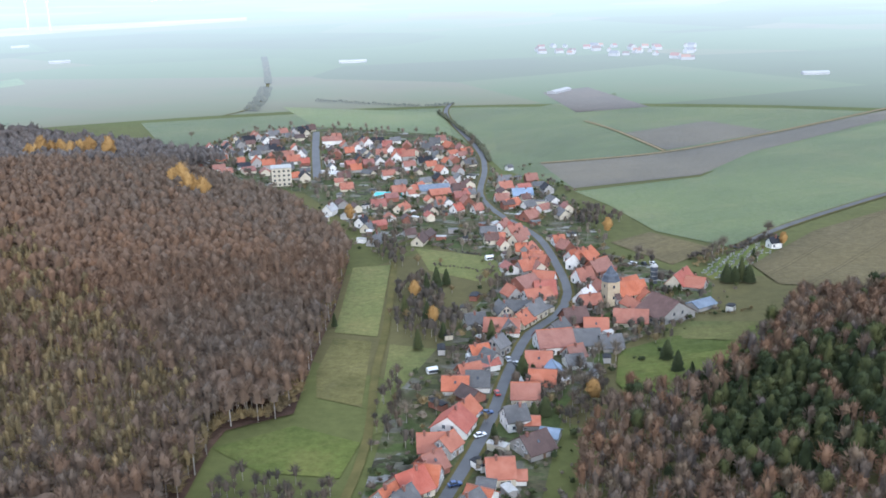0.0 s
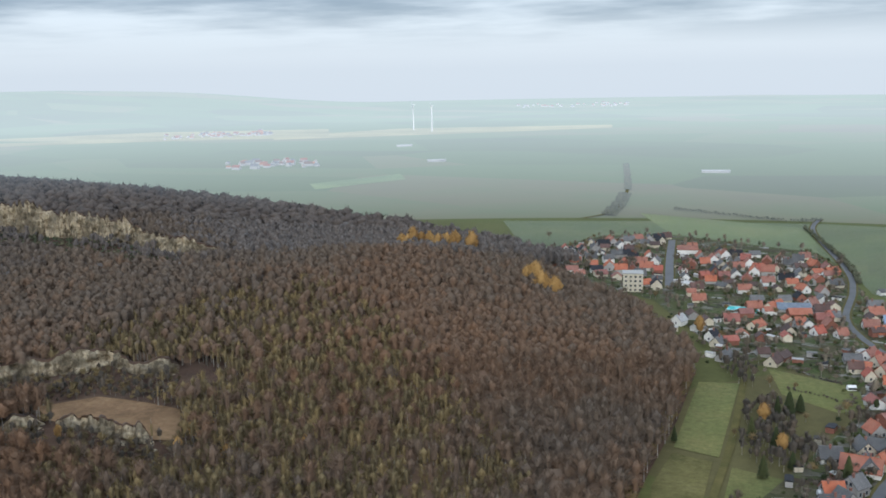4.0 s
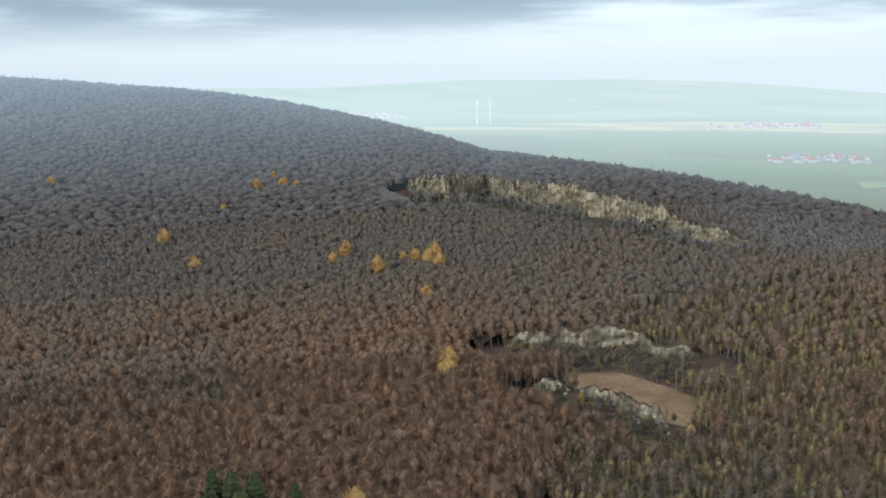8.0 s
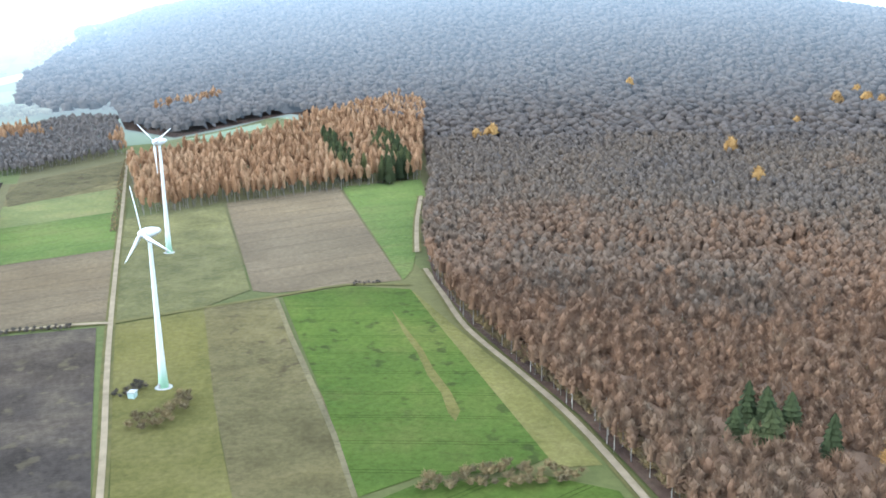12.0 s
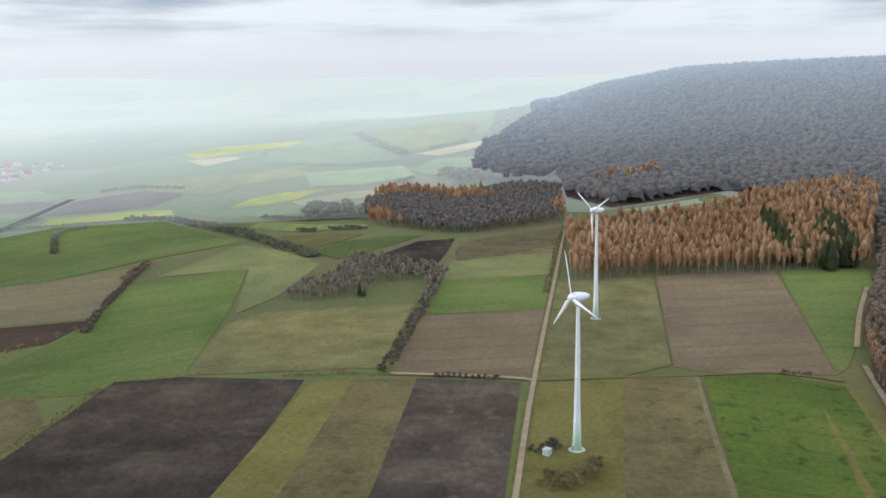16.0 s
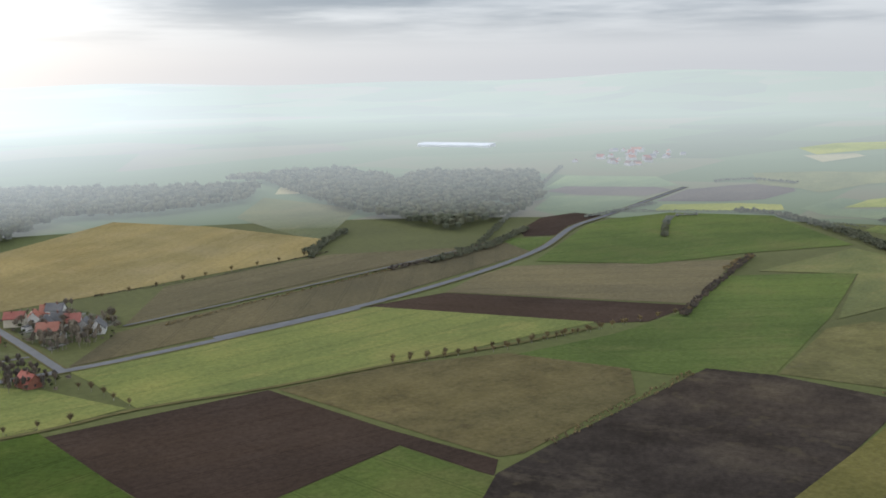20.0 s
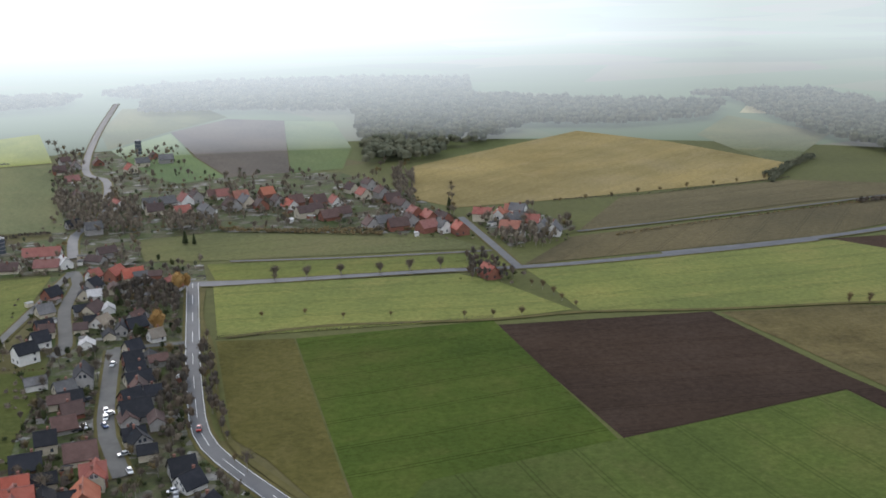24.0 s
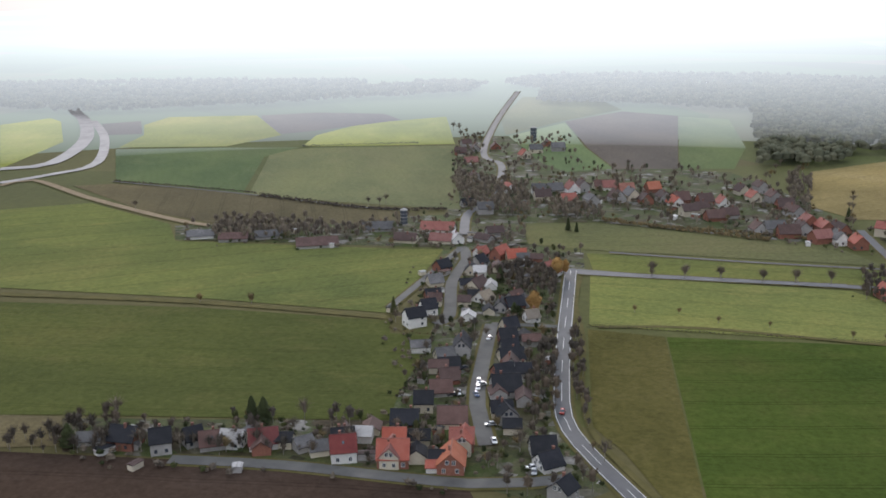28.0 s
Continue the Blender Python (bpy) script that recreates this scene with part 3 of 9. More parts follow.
FIELD_WORDS = {
    "pale_crop": "green crop field beyond the village, paled to stand for haze",
    "bright": "bright green grass field with wheel tracks", "crop": "green winter crop field with drilled rows", "dull_crop": "dull olive-green crop field beside the houses", "crop_yellow": "yellow-green crop field, low sunlight painted into its colour",
    "lawn": "short green meadow behind the village", "meadow": "pale green meadow of short grass", "meadow_rough": "rough olive meadow with tussocks", "olive": "olive-yellow strip of dry grass", "rough": "brown-grey strip of weedy stubble",
    "heath": "dark field overgrown with dead weeds", "plough": "dark brown ploughed field", "stubble": "pale brown stubble field", "stubble_gold": "golden stubble field",
    "fallow": "grey-brown fallow field", "fallow_green": "fallow field turning green", "far_gold": "far sunlit pale stubble fields", "far_bright": "far crop field bright in a patch of sun", "far_olive": "far olive-grey grass slope", "far_crop": "far pale green crop field", "far_soil": "far grey-brown bare field", "garden": "village gardens with lawns and beds",
}
_layer = [0]
GARDENS = []


def drape(name, poly, mat, lift, step=45.0, origin=None, turn=0.0):
    """A polygon laid on the land, cut so that it follows the slopes."""
    bm = bmesh.new()
    bm.faces.new([bm.verts.new((x, y, 0)) for x, y in poly])
    xs, ys = [p[0] for p in poly], [p[1] for p in poly]
    zs = terrain(np.array(xs), np.array(ys))
    relief = min(0.5, 0.05 * (max(zs) - min(zs)))
    if max(zs) - min(zs) > 0.5:
        for lo, hi, no in ((min(xs), max(xs), (1, 0, 0)), (min(ys), max(ys), (0, 1, 0))):
            for i in range(1, int((hi - lo) / step) + 1):
                at = lo + i * step
                co = (at, 0, 0) if no[0] else (0, at, 0)
                bmesh.ops.bisect_plane(bm, geom=bm.verts[:] + bm.edges[:] + bm.faces[:], plane_co=co, plane_no=no)
    bmesh.ops.triangulate(bm, faces=bm.faces[:])
    for f in bm.faces:
        if f.normal.z < 0:
            f.normal_flip()
    for v in bm.verts:
        r = math.hypot(v.co.x, v.co.y)
        v.co.z = float(terrain(v.co.x, v.co.y)) + lift + 0.0002 * r + relief
    ox, oy = origin or poly[0]
    m = pose(ox, oy, 0, 0, 0, turn)
    bm.transform(m.inverted())
    bm.normal_update()
    me = bpy.data.meshes.new(name)
    bm.to_mesh(me)
    bm.free()
    me.materials.append(mat)
    ob = new(name, me)
    ob.matrix_world = m
    return ob


def field(kind, rows, corners):
    _layer[0] += 1
    if kind == "garden":
        GARDENS.append(corners)
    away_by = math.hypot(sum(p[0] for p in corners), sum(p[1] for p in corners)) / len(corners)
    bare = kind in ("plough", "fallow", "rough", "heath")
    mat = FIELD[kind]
    # Fields farther off swap to colours that have haze painted in.
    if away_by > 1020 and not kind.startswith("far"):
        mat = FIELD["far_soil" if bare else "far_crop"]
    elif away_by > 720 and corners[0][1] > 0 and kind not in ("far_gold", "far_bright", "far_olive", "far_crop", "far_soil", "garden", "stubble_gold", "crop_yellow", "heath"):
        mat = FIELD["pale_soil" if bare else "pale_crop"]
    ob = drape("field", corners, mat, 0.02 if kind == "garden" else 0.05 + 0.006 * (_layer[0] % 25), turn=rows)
    tagged(ob, FIELD_WORDS[kind], "field", kind="structure")


ROAD = {"asphalt": (M_ASPH, "grey asphalt road"), "lane": (M_LANE, "narrow worn tarmac lane"), "dirt": (M_DIRT, "pale gravel farm track"),
        "track": (M_TRACK, "grassy field track"), "mud": (M_MUD, "wet muddy road building strip")}


def ribbon(pts, width, lift, side=0.0, step=12.0):
    """Left and right edge of a smooth band along the points."""
    p = [Vector((x, y)) for x, y in pts]
    path = []
    for i in range(len(p) - 1):
        a, b, c, d = p[max(i - 1, 0)], p[i], p[i + 1], p[min(i + 2, len(p) - 1)]
        n = max(2, int((c - b).length / step))
        for k in range(n):
            t = k / n
            path.append(0.5 * ((2 * b) + (c - a) * t + (2 * a - 5 * b + 4 * c - d) * t * t + (3 * b - a - 3 * c + d) * t ** 3))
    path.append(p[-1])
    vs, fs = [], []
    for i, q in enumerate(path):
        t = (path[min(i + 1, len(path) - 1)] - path[max(i - 1, 0)]).normalized()
        nrm = Vector((-t.y, t.x))
        for s in (side - width / 2, side + width / 2):
            e = q + nrm * s
            vs.append((e.x, e.y, float(terrain(e.x, e.y)) + lift + 0.0003 * e.length))
        if i:
            fs.append((2 * i - 2, 2 * i - 1, 2 * i + 1, 2 * i)[::-1])
    return vs, fs


ROADS = []


def road(kind, pts, width):
    ROADS.append((pts, width))
    _layer[0] += 1
    mat, words = ROAD[kind]
    vs, fs = ribbon(pts, width, 0.27 + 0.008 * (_layer[0] % 20))
    ob = tagged(new("road", mesh_from("road", vs, fs, [mat])), words, "road", kind="structure")
    if kind == "asphalt" and width >= 6.5:
        for s in (-width / 2 + 0.35, 0.0, width / 2 - 0.35):
            v2, f2 = ribbon(pts, 0.2, 0.48, s)
            if s == 0.0:
                f2 = [f for i, f in enumerate(f2) if i % 2 == 0]
            ln = new("road_line", mesh_from("road_line", v2, f2, [M_PAINT]))
            ln.parent = ob
    if kind in ("asphalt", "lane", "dirt"):
        for s in (-1, 1):
            v2, f2 = ribbon(pts, 1.3, 0.23, s * (width / 2 + 0.6))
            vg = new("verge", mesh_from("verge", v2, f2, [M_TRACK]))
            vg.parent = ob


# ---- fields and roads ----
field("garden", 20, [(-30.1, 253.2), (-24.3, 321.9), (-6.7, 374.3), (22.7, 460.7), (75.5, 484.8), (91.6, 464.3), (114.4, 434.3), (106.4, 402.1), (89.7, 391.0), (58.8, 357.9), (34.1, 310.1), (21.6, 251.5), (18.9, 219.5), (-33.0, 221.0)])
field("garden", 20, [(-34.6, 503.2), (11.7, 569.4), (66.2, 613.7), (77.0, 494.7), (22.7, 460.7), (-16.9, 512.4)])
field("garden", 20, [(-214.0, 720.1), (-216.6, 796.4), (-185.3, 870.5), (-127.7, 888.8), (-10.5, 833.5), (16.3, 756.9), (26.0, 675.6), (65.0, 637.3), (53.7, 592.9), (11.4, 556.6), (-35.2, 513.8), (-55.6, 537.9), (-100.6, 629.6), (-144.8, 666.7)])
field("garden", 20, [(86.3, -339.0), (86.4, -401.6), (100.4, -529.8), (97.3, -568.5), (60.7, -574.3), (38.9, -551.8), (34.4, -441.2), (23.9, -329.3), (16.5, -307.8), (4.4, -278.8), (17.1, -266.2), (47.3, -274.8), (97.9, -279.1), (184.9, -274.0), (199.9, -298.7), (82.9, -316.6)])
field("garden", 20, [(147.3, -784.4), (177.1, -988.5), (68.8, -1006.1), (49.5, -843.1), (-73.7, -822.9), (-115.1, -721.3), (-129.0, -660.6), (-132.2, -602.2), (-112.7, -594.5), (24.5, -632.9), (70.6, -624.1), (60.6, -555.0), (28.8, -556.7), (25.7, -515.9), (108.0, -538.2)])
field("garden", 20, [(-142.5, -632.5), (-184.7, -661.3), (-202.0, -592.0), (-147.9, -550.7)])
field("garden", 20, [(292.3, -582.0), (121.2, -640.9), (95.1, -555.6), (275.7, -547.4)])
# The plain's haze is painted in with the lightened crop colour.
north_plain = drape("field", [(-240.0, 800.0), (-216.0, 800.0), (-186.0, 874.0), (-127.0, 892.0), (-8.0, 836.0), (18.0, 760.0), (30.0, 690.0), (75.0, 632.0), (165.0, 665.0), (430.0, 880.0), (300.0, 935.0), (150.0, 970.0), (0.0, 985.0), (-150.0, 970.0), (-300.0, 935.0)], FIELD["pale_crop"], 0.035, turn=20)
tagged(north_plain, "wide green crop land behind the village, haze painted in its colour", "field", kind="structure")
field("stubble", 114, [(-559.5, -202.0), (-591.4, -131.4), (-453.5, -106.3), (-441.6, -176.4)])
field("crop", 120, [(-655.0, -223.2), (-697.1, -150.8), (-591.4, -131.4), (-561.3, -200.8)])
field("meadow", 126, [(-728.4, -236.3), (-780.5, -166.6), (-697.1, -150.8), (-655.5, -221.3)])
field("rough", 143, [(-810.5, -255.0), (-899.7, -189.5), (-780.5, -166.6), (-728.4, -236.3)])
field("meadow_rough", 119, [(-541.4, -299.0), (-587.9, -216.0), (-450.7, -185.5), (-413.4, -274.4), (-507.6, -307.3)])
field("heath", 119, [(-394.0, -302.8), (-410.5, -273.9), (-422.5, -214.0), (-280.0, -180.4), (-191.4, -163.1), (-176.8, -230.4), (-227.9, -269.0), (-264.1, -277.7), (-357.7, -295.6)])
field("olive", 105, [(-425.4, -206.1), (-429.5, -191.2), (-289.1, -161.5), (-206.9, -147.5), (-194.9, -171.2), (-278.0, -183.9), (-409.9, -207.6)])
field("rough", 109, [(-429.5, -191.2), (-439.8, -161.5), (-304.2, -131.1), (-223.2, -115.5), (-206.9, -147.5), (-289.1, -161.5)])
field("heath", 98, [(-439.8, -161.5), (-447.0, -111.3), (-326.3, -87.0), (-246.3, -70.1), (-223.2, -115.5), (-304.2, -131.1)])
field("olive", 113, [(-449.9, -103.2), (-466.3, -65.2), (-320.9, -43.0), (-272.3, -34.0), (-236.3, -27.2), (-236.4, -62.3), (-272.5, -70.2), (-356.9, -86.5)])
field("rough", 103, [(-470.8, -65.8), (-479.1, -31.2), (-412.7, -22.4), (-350.1, -7.8), (-272.0, 2.8), (-236.2, 6.1), (-236.3, -27.2), (-272.3, -34.0), (-350.8, -48.1)])
field("bright", 80, [(-479.0, -28.3), (-492.6, 4.5), (-481.8, 35.7), (-433.7, 42.6), (-290.3, 65.0), (-282.9, 54.8), (-283.2, 21.5), (-273.4, 2.8), (-350.1, -7.8)])
field("olive", 80, [(-452.0, 24.0), (-420.0, 29.5), (-396.0, 33.8), (-372.0, 36.2), (-350.0, 40.0), (-331.0, 41.5), (-322.0, 38.6), (-330.0, 36.8), (-348.0, 36.4), (-366.0, 33.0), (-392.0, 31.2), (-416.0, 27.6)])
field("fallow", 80, [(-478.6, -32.4), (-477.3, -30.2), (-420.8, -21.0), (-381.6, -14.0), (-348.0, -8.2), (-318.6, -3.2), (-273.7, 2.6), (-272.6, 1.0), (-318.0, -5.2), (-348.0, -10.4), (-381.0, -16.4), (-420.5, -23.4)])
field("olive", 14, [(-481.8, 35.7), (-441.7, 45.9), (-407.3, 54.7), (-351.6, 68.9), (-282.7, 80.9), (-282.9, 65.2), (-290.3, 65.0), (-433.7, 42.6)])
field("bright", 122, [(-267.6, 3.6), (-278.9, 21.2), (-278.6, 60.9), (-265.5, 81.4), (-236.0, 83.8), (-236.2, 7.6)])
field("meadow_rough", 122, [(-672.2, -142.2), (-711.6, -79.5), (-494.2, -45.2), (-469.0, -65.6), (-454.2, -104.6)])
field("rough", 122, [(-690.0, -106.0), (-700.0, -80.0), (-568.7, -57.0), (-500.0, -47.0), (-484.0, -76.0), (-575.9, -92.5)])
field("stubble", 115, [(-711.4, -77.4), (-750.0, 3.2), (-498.8, 32.5), (-486.8, -31.6), (-492.2, -43.6)])
field("crop", 103, [(-749.9, 5.3), (-765.0, 66.9), (-715.0, 66.8), (-517.6, 39.8), (-498.7, 33.4)])
field("crop", 138, [(-934.1, -156.1), (-1063.3, -43.0), (-1082.9, -46.8), (-984.7, -152.7)])
field("crop", 146, [(-584.8, -433.3), (-665.1, -380.0), (-535.8, -321.6), (-413.0, -275.5), (-371.9, -307.2), (-333.5, -382.8), (-406.2, -377.3), (-477.6, -384.9)])
field("fallow", 146, [(-493.4, -562.2), (-638.2, -467.2), (-500.3, -393.6), (-400.0, -524.7), (-452.3, -552.7)])
field("plough", 126, [(-398.9, -523.3), (-495.4, -392.1), (-442.8, -383.2), (-418.0, -399.7), (-336.8, -524.6)])
field("crop_yellow", -175, [(-143.4, -505.3), (-340.4, -520.6), (-419.5, -402.3), (-282.1, -409.0), (-211.7, -416.7), (-150.0, -428.9), (-146.6, -480.2)])
field("rough", 176, [(-212.2, -411.5), (-277.9, -407.8), (-336.0, -387.3), (-364.8, -326.6), (-337.6, -298.3), (-249.6, -277.5), (-239.2, -281.1)])
field("plough", 177, [(-104.2, -417.9), (-208.5, -413.3), (-222.9, -333.7), (-237.4, -278.9), (-226.1, -268.1), (-223.5, -277.8), (-216.4, -315.6), (-119.2, -294.6)])
field("bright", 10, [(-15.2, -420.6), (-105.8, -424.3), (-117.1, -293.0), (-43.3, -268.7), (4.4, -238.1), (-27.2, -234.5), (-24.7, -270.8)])
field("crop", 100, [(-215.7, -314.5), (-222.9, -277.0), (-226.0, -261.7), (-231.5, -198.6), (-190.1, -159.7), (-24.0, -235.7), (-47.5, -279.1), (-118.0, -294.2)])
field("olive", 80, [(19.2, -425.1), (-14.5, -420.7), (-23.8, -270.9), (-25.7, -234.7), (-17.6, -246.9), (-13.6, -272.1), (0.3, -304.9), (11.9, -323.9)])
field("crop_yellow", 176, [(22.6, -511.2), (-106.4, -503.2), (-124.3, -482.9), (-146.4, -431.2), (-106.4, -426.6), (18.8, -430.4)])
field("crop_yellow", 175, [(27.1, -555.2), (-132.3, -544.0), (-139.7, -513.0), (-108.1, -511.7), (21.3, -519.6)])
field("fallow_green", -169, [(70.3, -621.1), (24.4, -629.7), (-112.7, -594.5), (-133.3, -552.8), (27.4, -562.7), (62.0, -570.1)])
field("crop_yellow", -149, [(435.8, -607.3), (384.2, -637.5), (298.1, -585.8), (274.4, -544.8), (137.3, -547.6), (109.3, -550.7), (110.4, -494.3), (111.9, -432.5), (212.0, -439.9), (321.1, -439.4), (443.3, -424.6), (584.7, -570.5)])
field("dull_crop", -175, [(306.4, -417.9), (205.5, -425.6), (109.3, -422.2), (105.2, -405.8), (85.6, -403.9), (85.2, -339.1), (83.3, -316.5), (199.3, -301.3), (223.8, -297.0), (308.0, -284.9), (430.8, -411.6)])
field("fallow", -173, [(223.8, -297.0), (200.5, -299.6), (189.2, -277.5), (207.4, -273.0), (265.5, -264.1), (285.3, -286.3)])
field("plough", -175, [(205.6, -270.4), (131.5, -276.0), (46.8, -272.0), (29.6, -233.9), (190.2, -180.0), (263.8, -262.3)])
field("stubble_gold", -139, [(-136.2, -833.5), (-185.8, -875.4), (-339.6, -998.8), (-401.5, -903.0), (-449.6, -760.7), (-400.6, -702.7), (-209.6, -671.8), (-138.8, -664.7), (-115.0, -702.6)])
field("fallow", -166, [(-198.1, -577.9), (-365.3, -619.5), (-527.0, -643.1), (-410.8, -697.4), (-260.4, -668.2)])
field("fallow", -130, [(-145.6, -512.9), (-190.1, -565.8), (-353.4, -599.2), (-557.2, -644.8), (-543.8, -596.3), (-339.8, -533.0)])
field("crop", 172, [(-717.7, -675.1), (-797.3, -664.3), (-854.0, -581.8), (-762.6, -441.8), (-668.2, -477.6), (-576.9, -498.4), (-519.0, -564.7), (-680.1, -666.1)])
field("meadow", -177, [(-614.8, -428.9), (-750.1, -434.5), (-730.4, -371.0), (-688.1, -330.7), (-583.5, -311.7), (-531.5, -314.9), (-659.3, -376.6)])
field("fallow_green", 30, [(-930.0, -150.0), (-988.0, -164.0), (-1040.2, -102.1), (-1083.1, -66.7), (-1081.3, -47.1), (-1040.0, -33.0), (-985.0, -36.0), (-925.0, -60.0)])
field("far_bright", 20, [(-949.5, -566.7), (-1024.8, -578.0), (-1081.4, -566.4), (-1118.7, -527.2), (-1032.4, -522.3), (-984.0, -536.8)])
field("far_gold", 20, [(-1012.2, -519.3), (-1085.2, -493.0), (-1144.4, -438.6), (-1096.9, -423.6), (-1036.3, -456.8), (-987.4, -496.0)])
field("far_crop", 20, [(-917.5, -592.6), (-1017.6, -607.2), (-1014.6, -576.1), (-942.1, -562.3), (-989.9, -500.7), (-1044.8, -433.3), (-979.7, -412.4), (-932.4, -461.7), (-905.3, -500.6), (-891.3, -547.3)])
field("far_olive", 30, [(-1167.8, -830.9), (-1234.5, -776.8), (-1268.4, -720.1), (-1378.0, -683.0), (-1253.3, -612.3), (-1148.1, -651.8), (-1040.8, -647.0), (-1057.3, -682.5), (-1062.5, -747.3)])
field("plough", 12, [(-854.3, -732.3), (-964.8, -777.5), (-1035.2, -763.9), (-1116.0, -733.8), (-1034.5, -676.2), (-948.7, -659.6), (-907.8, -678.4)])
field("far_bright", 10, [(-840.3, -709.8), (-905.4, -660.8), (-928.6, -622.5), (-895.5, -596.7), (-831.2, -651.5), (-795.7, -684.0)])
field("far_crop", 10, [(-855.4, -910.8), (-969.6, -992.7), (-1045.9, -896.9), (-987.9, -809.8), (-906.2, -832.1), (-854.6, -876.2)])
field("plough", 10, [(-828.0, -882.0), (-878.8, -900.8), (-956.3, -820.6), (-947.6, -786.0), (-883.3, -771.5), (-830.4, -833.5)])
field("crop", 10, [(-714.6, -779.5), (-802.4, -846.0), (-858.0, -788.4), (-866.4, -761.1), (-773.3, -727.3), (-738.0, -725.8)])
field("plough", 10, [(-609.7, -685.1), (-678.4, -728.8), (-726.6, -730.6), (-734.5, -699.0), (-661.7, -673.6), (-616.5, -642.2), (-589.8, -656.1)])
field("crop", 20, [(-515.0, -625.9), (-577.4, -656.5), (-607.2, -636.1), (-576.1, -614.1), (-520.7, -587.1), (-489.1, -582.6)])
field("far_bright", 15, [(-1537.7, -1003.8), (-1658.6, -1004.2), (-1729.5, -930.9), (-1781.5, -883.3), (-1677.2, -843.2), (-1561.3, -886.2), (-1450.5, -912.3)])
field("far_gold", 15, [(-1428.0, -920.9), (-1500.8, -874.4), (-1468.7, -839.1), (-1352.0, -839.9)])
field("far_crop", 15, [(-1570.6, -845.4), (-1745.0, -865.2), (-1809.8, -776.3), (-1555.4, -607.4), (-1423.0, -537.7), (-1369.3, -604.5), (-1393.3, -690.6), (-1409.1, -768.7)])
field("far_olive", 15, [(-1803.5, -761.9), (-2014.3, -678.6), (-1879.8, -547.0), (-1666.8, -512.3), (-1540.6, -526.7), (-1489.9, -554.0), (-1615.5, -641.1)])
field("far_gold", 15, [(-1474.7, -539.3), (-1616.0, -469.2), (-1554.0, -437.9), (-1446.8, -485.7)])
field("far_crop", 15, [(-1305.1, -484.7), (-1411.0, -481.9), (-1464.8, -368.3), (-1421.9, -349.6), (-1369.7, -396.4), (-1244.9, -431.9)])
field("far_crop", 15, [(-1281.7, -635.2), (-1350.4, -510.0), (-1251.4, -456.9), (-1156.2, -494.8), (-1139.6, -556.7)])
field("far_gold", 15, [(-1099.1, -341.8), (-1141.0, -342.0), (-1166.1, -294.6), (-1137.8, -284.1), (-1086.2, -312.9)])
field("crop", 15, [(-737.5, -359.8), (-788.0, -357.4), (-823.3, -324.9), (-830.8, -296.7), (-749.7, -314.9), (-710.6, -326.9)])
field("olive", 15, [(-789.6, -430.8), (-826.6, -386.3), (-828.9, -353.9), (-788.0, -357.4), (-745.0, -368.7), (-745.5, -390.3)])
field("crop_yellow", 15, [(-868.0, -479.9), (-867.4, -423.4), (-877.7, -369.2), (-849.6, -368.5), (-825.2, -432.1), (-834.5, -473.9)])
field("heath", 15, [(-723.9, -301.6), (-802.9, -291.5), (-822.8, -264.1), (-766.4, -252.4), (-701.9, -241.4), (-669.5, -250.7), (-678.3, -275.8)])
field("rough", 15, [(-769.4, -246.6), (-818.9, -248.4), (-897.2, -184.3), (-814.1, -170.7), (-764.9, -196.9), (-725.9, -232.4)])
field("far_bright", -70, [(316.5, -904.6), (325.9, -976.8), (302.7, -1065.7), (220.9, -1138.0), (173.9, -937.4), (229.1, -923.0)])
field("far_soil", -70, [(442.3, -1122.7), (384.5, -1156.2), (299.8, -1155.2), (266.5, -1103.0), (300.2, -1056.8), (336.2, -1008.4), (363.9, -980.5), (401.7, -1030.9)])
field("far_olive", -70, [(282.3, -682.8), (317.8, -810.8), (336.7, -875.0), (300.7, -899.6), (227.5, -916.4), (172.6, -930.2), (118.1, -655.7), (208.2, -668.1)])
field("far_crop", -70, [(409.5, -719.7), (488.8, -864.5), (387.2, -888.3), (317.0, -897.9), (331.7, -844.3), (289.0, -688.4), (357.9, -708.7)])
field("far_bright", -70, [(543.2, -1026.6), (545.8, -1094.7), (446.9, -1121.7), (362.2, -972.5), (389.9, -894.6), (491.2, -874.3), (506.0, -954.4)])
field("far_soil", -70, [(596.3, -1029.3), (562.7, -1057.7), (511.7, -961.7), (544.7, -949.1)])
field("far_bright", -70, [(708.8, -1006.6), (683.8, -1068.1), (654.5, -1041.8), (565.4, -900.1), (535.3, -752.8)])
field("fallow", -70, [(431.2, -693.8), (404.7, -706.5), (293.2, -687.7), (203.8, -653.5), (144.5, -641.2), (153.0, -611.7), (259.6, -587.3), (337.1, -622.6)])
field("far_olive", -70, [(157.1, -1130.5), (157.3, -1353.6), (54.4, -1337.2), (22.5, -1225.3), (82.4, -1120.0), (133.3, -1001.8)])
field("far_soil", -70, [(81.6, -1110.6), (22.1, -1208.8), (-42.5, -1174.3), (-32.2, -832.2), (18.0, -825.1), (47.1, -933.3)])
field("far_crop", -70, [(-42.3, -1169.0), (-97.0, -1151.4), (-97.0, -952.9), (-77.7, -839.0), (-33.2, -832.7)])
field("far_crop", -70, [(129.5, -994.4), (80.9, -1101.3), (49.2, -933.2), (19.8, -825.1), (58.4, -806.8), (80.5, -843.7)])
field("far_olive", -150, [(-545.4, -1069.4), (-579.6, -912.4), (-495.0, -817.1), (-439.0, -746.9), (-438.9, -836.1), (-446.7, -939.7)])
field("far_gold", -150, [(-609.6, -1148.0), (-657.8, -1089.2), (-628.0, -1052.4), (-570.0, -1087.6)])
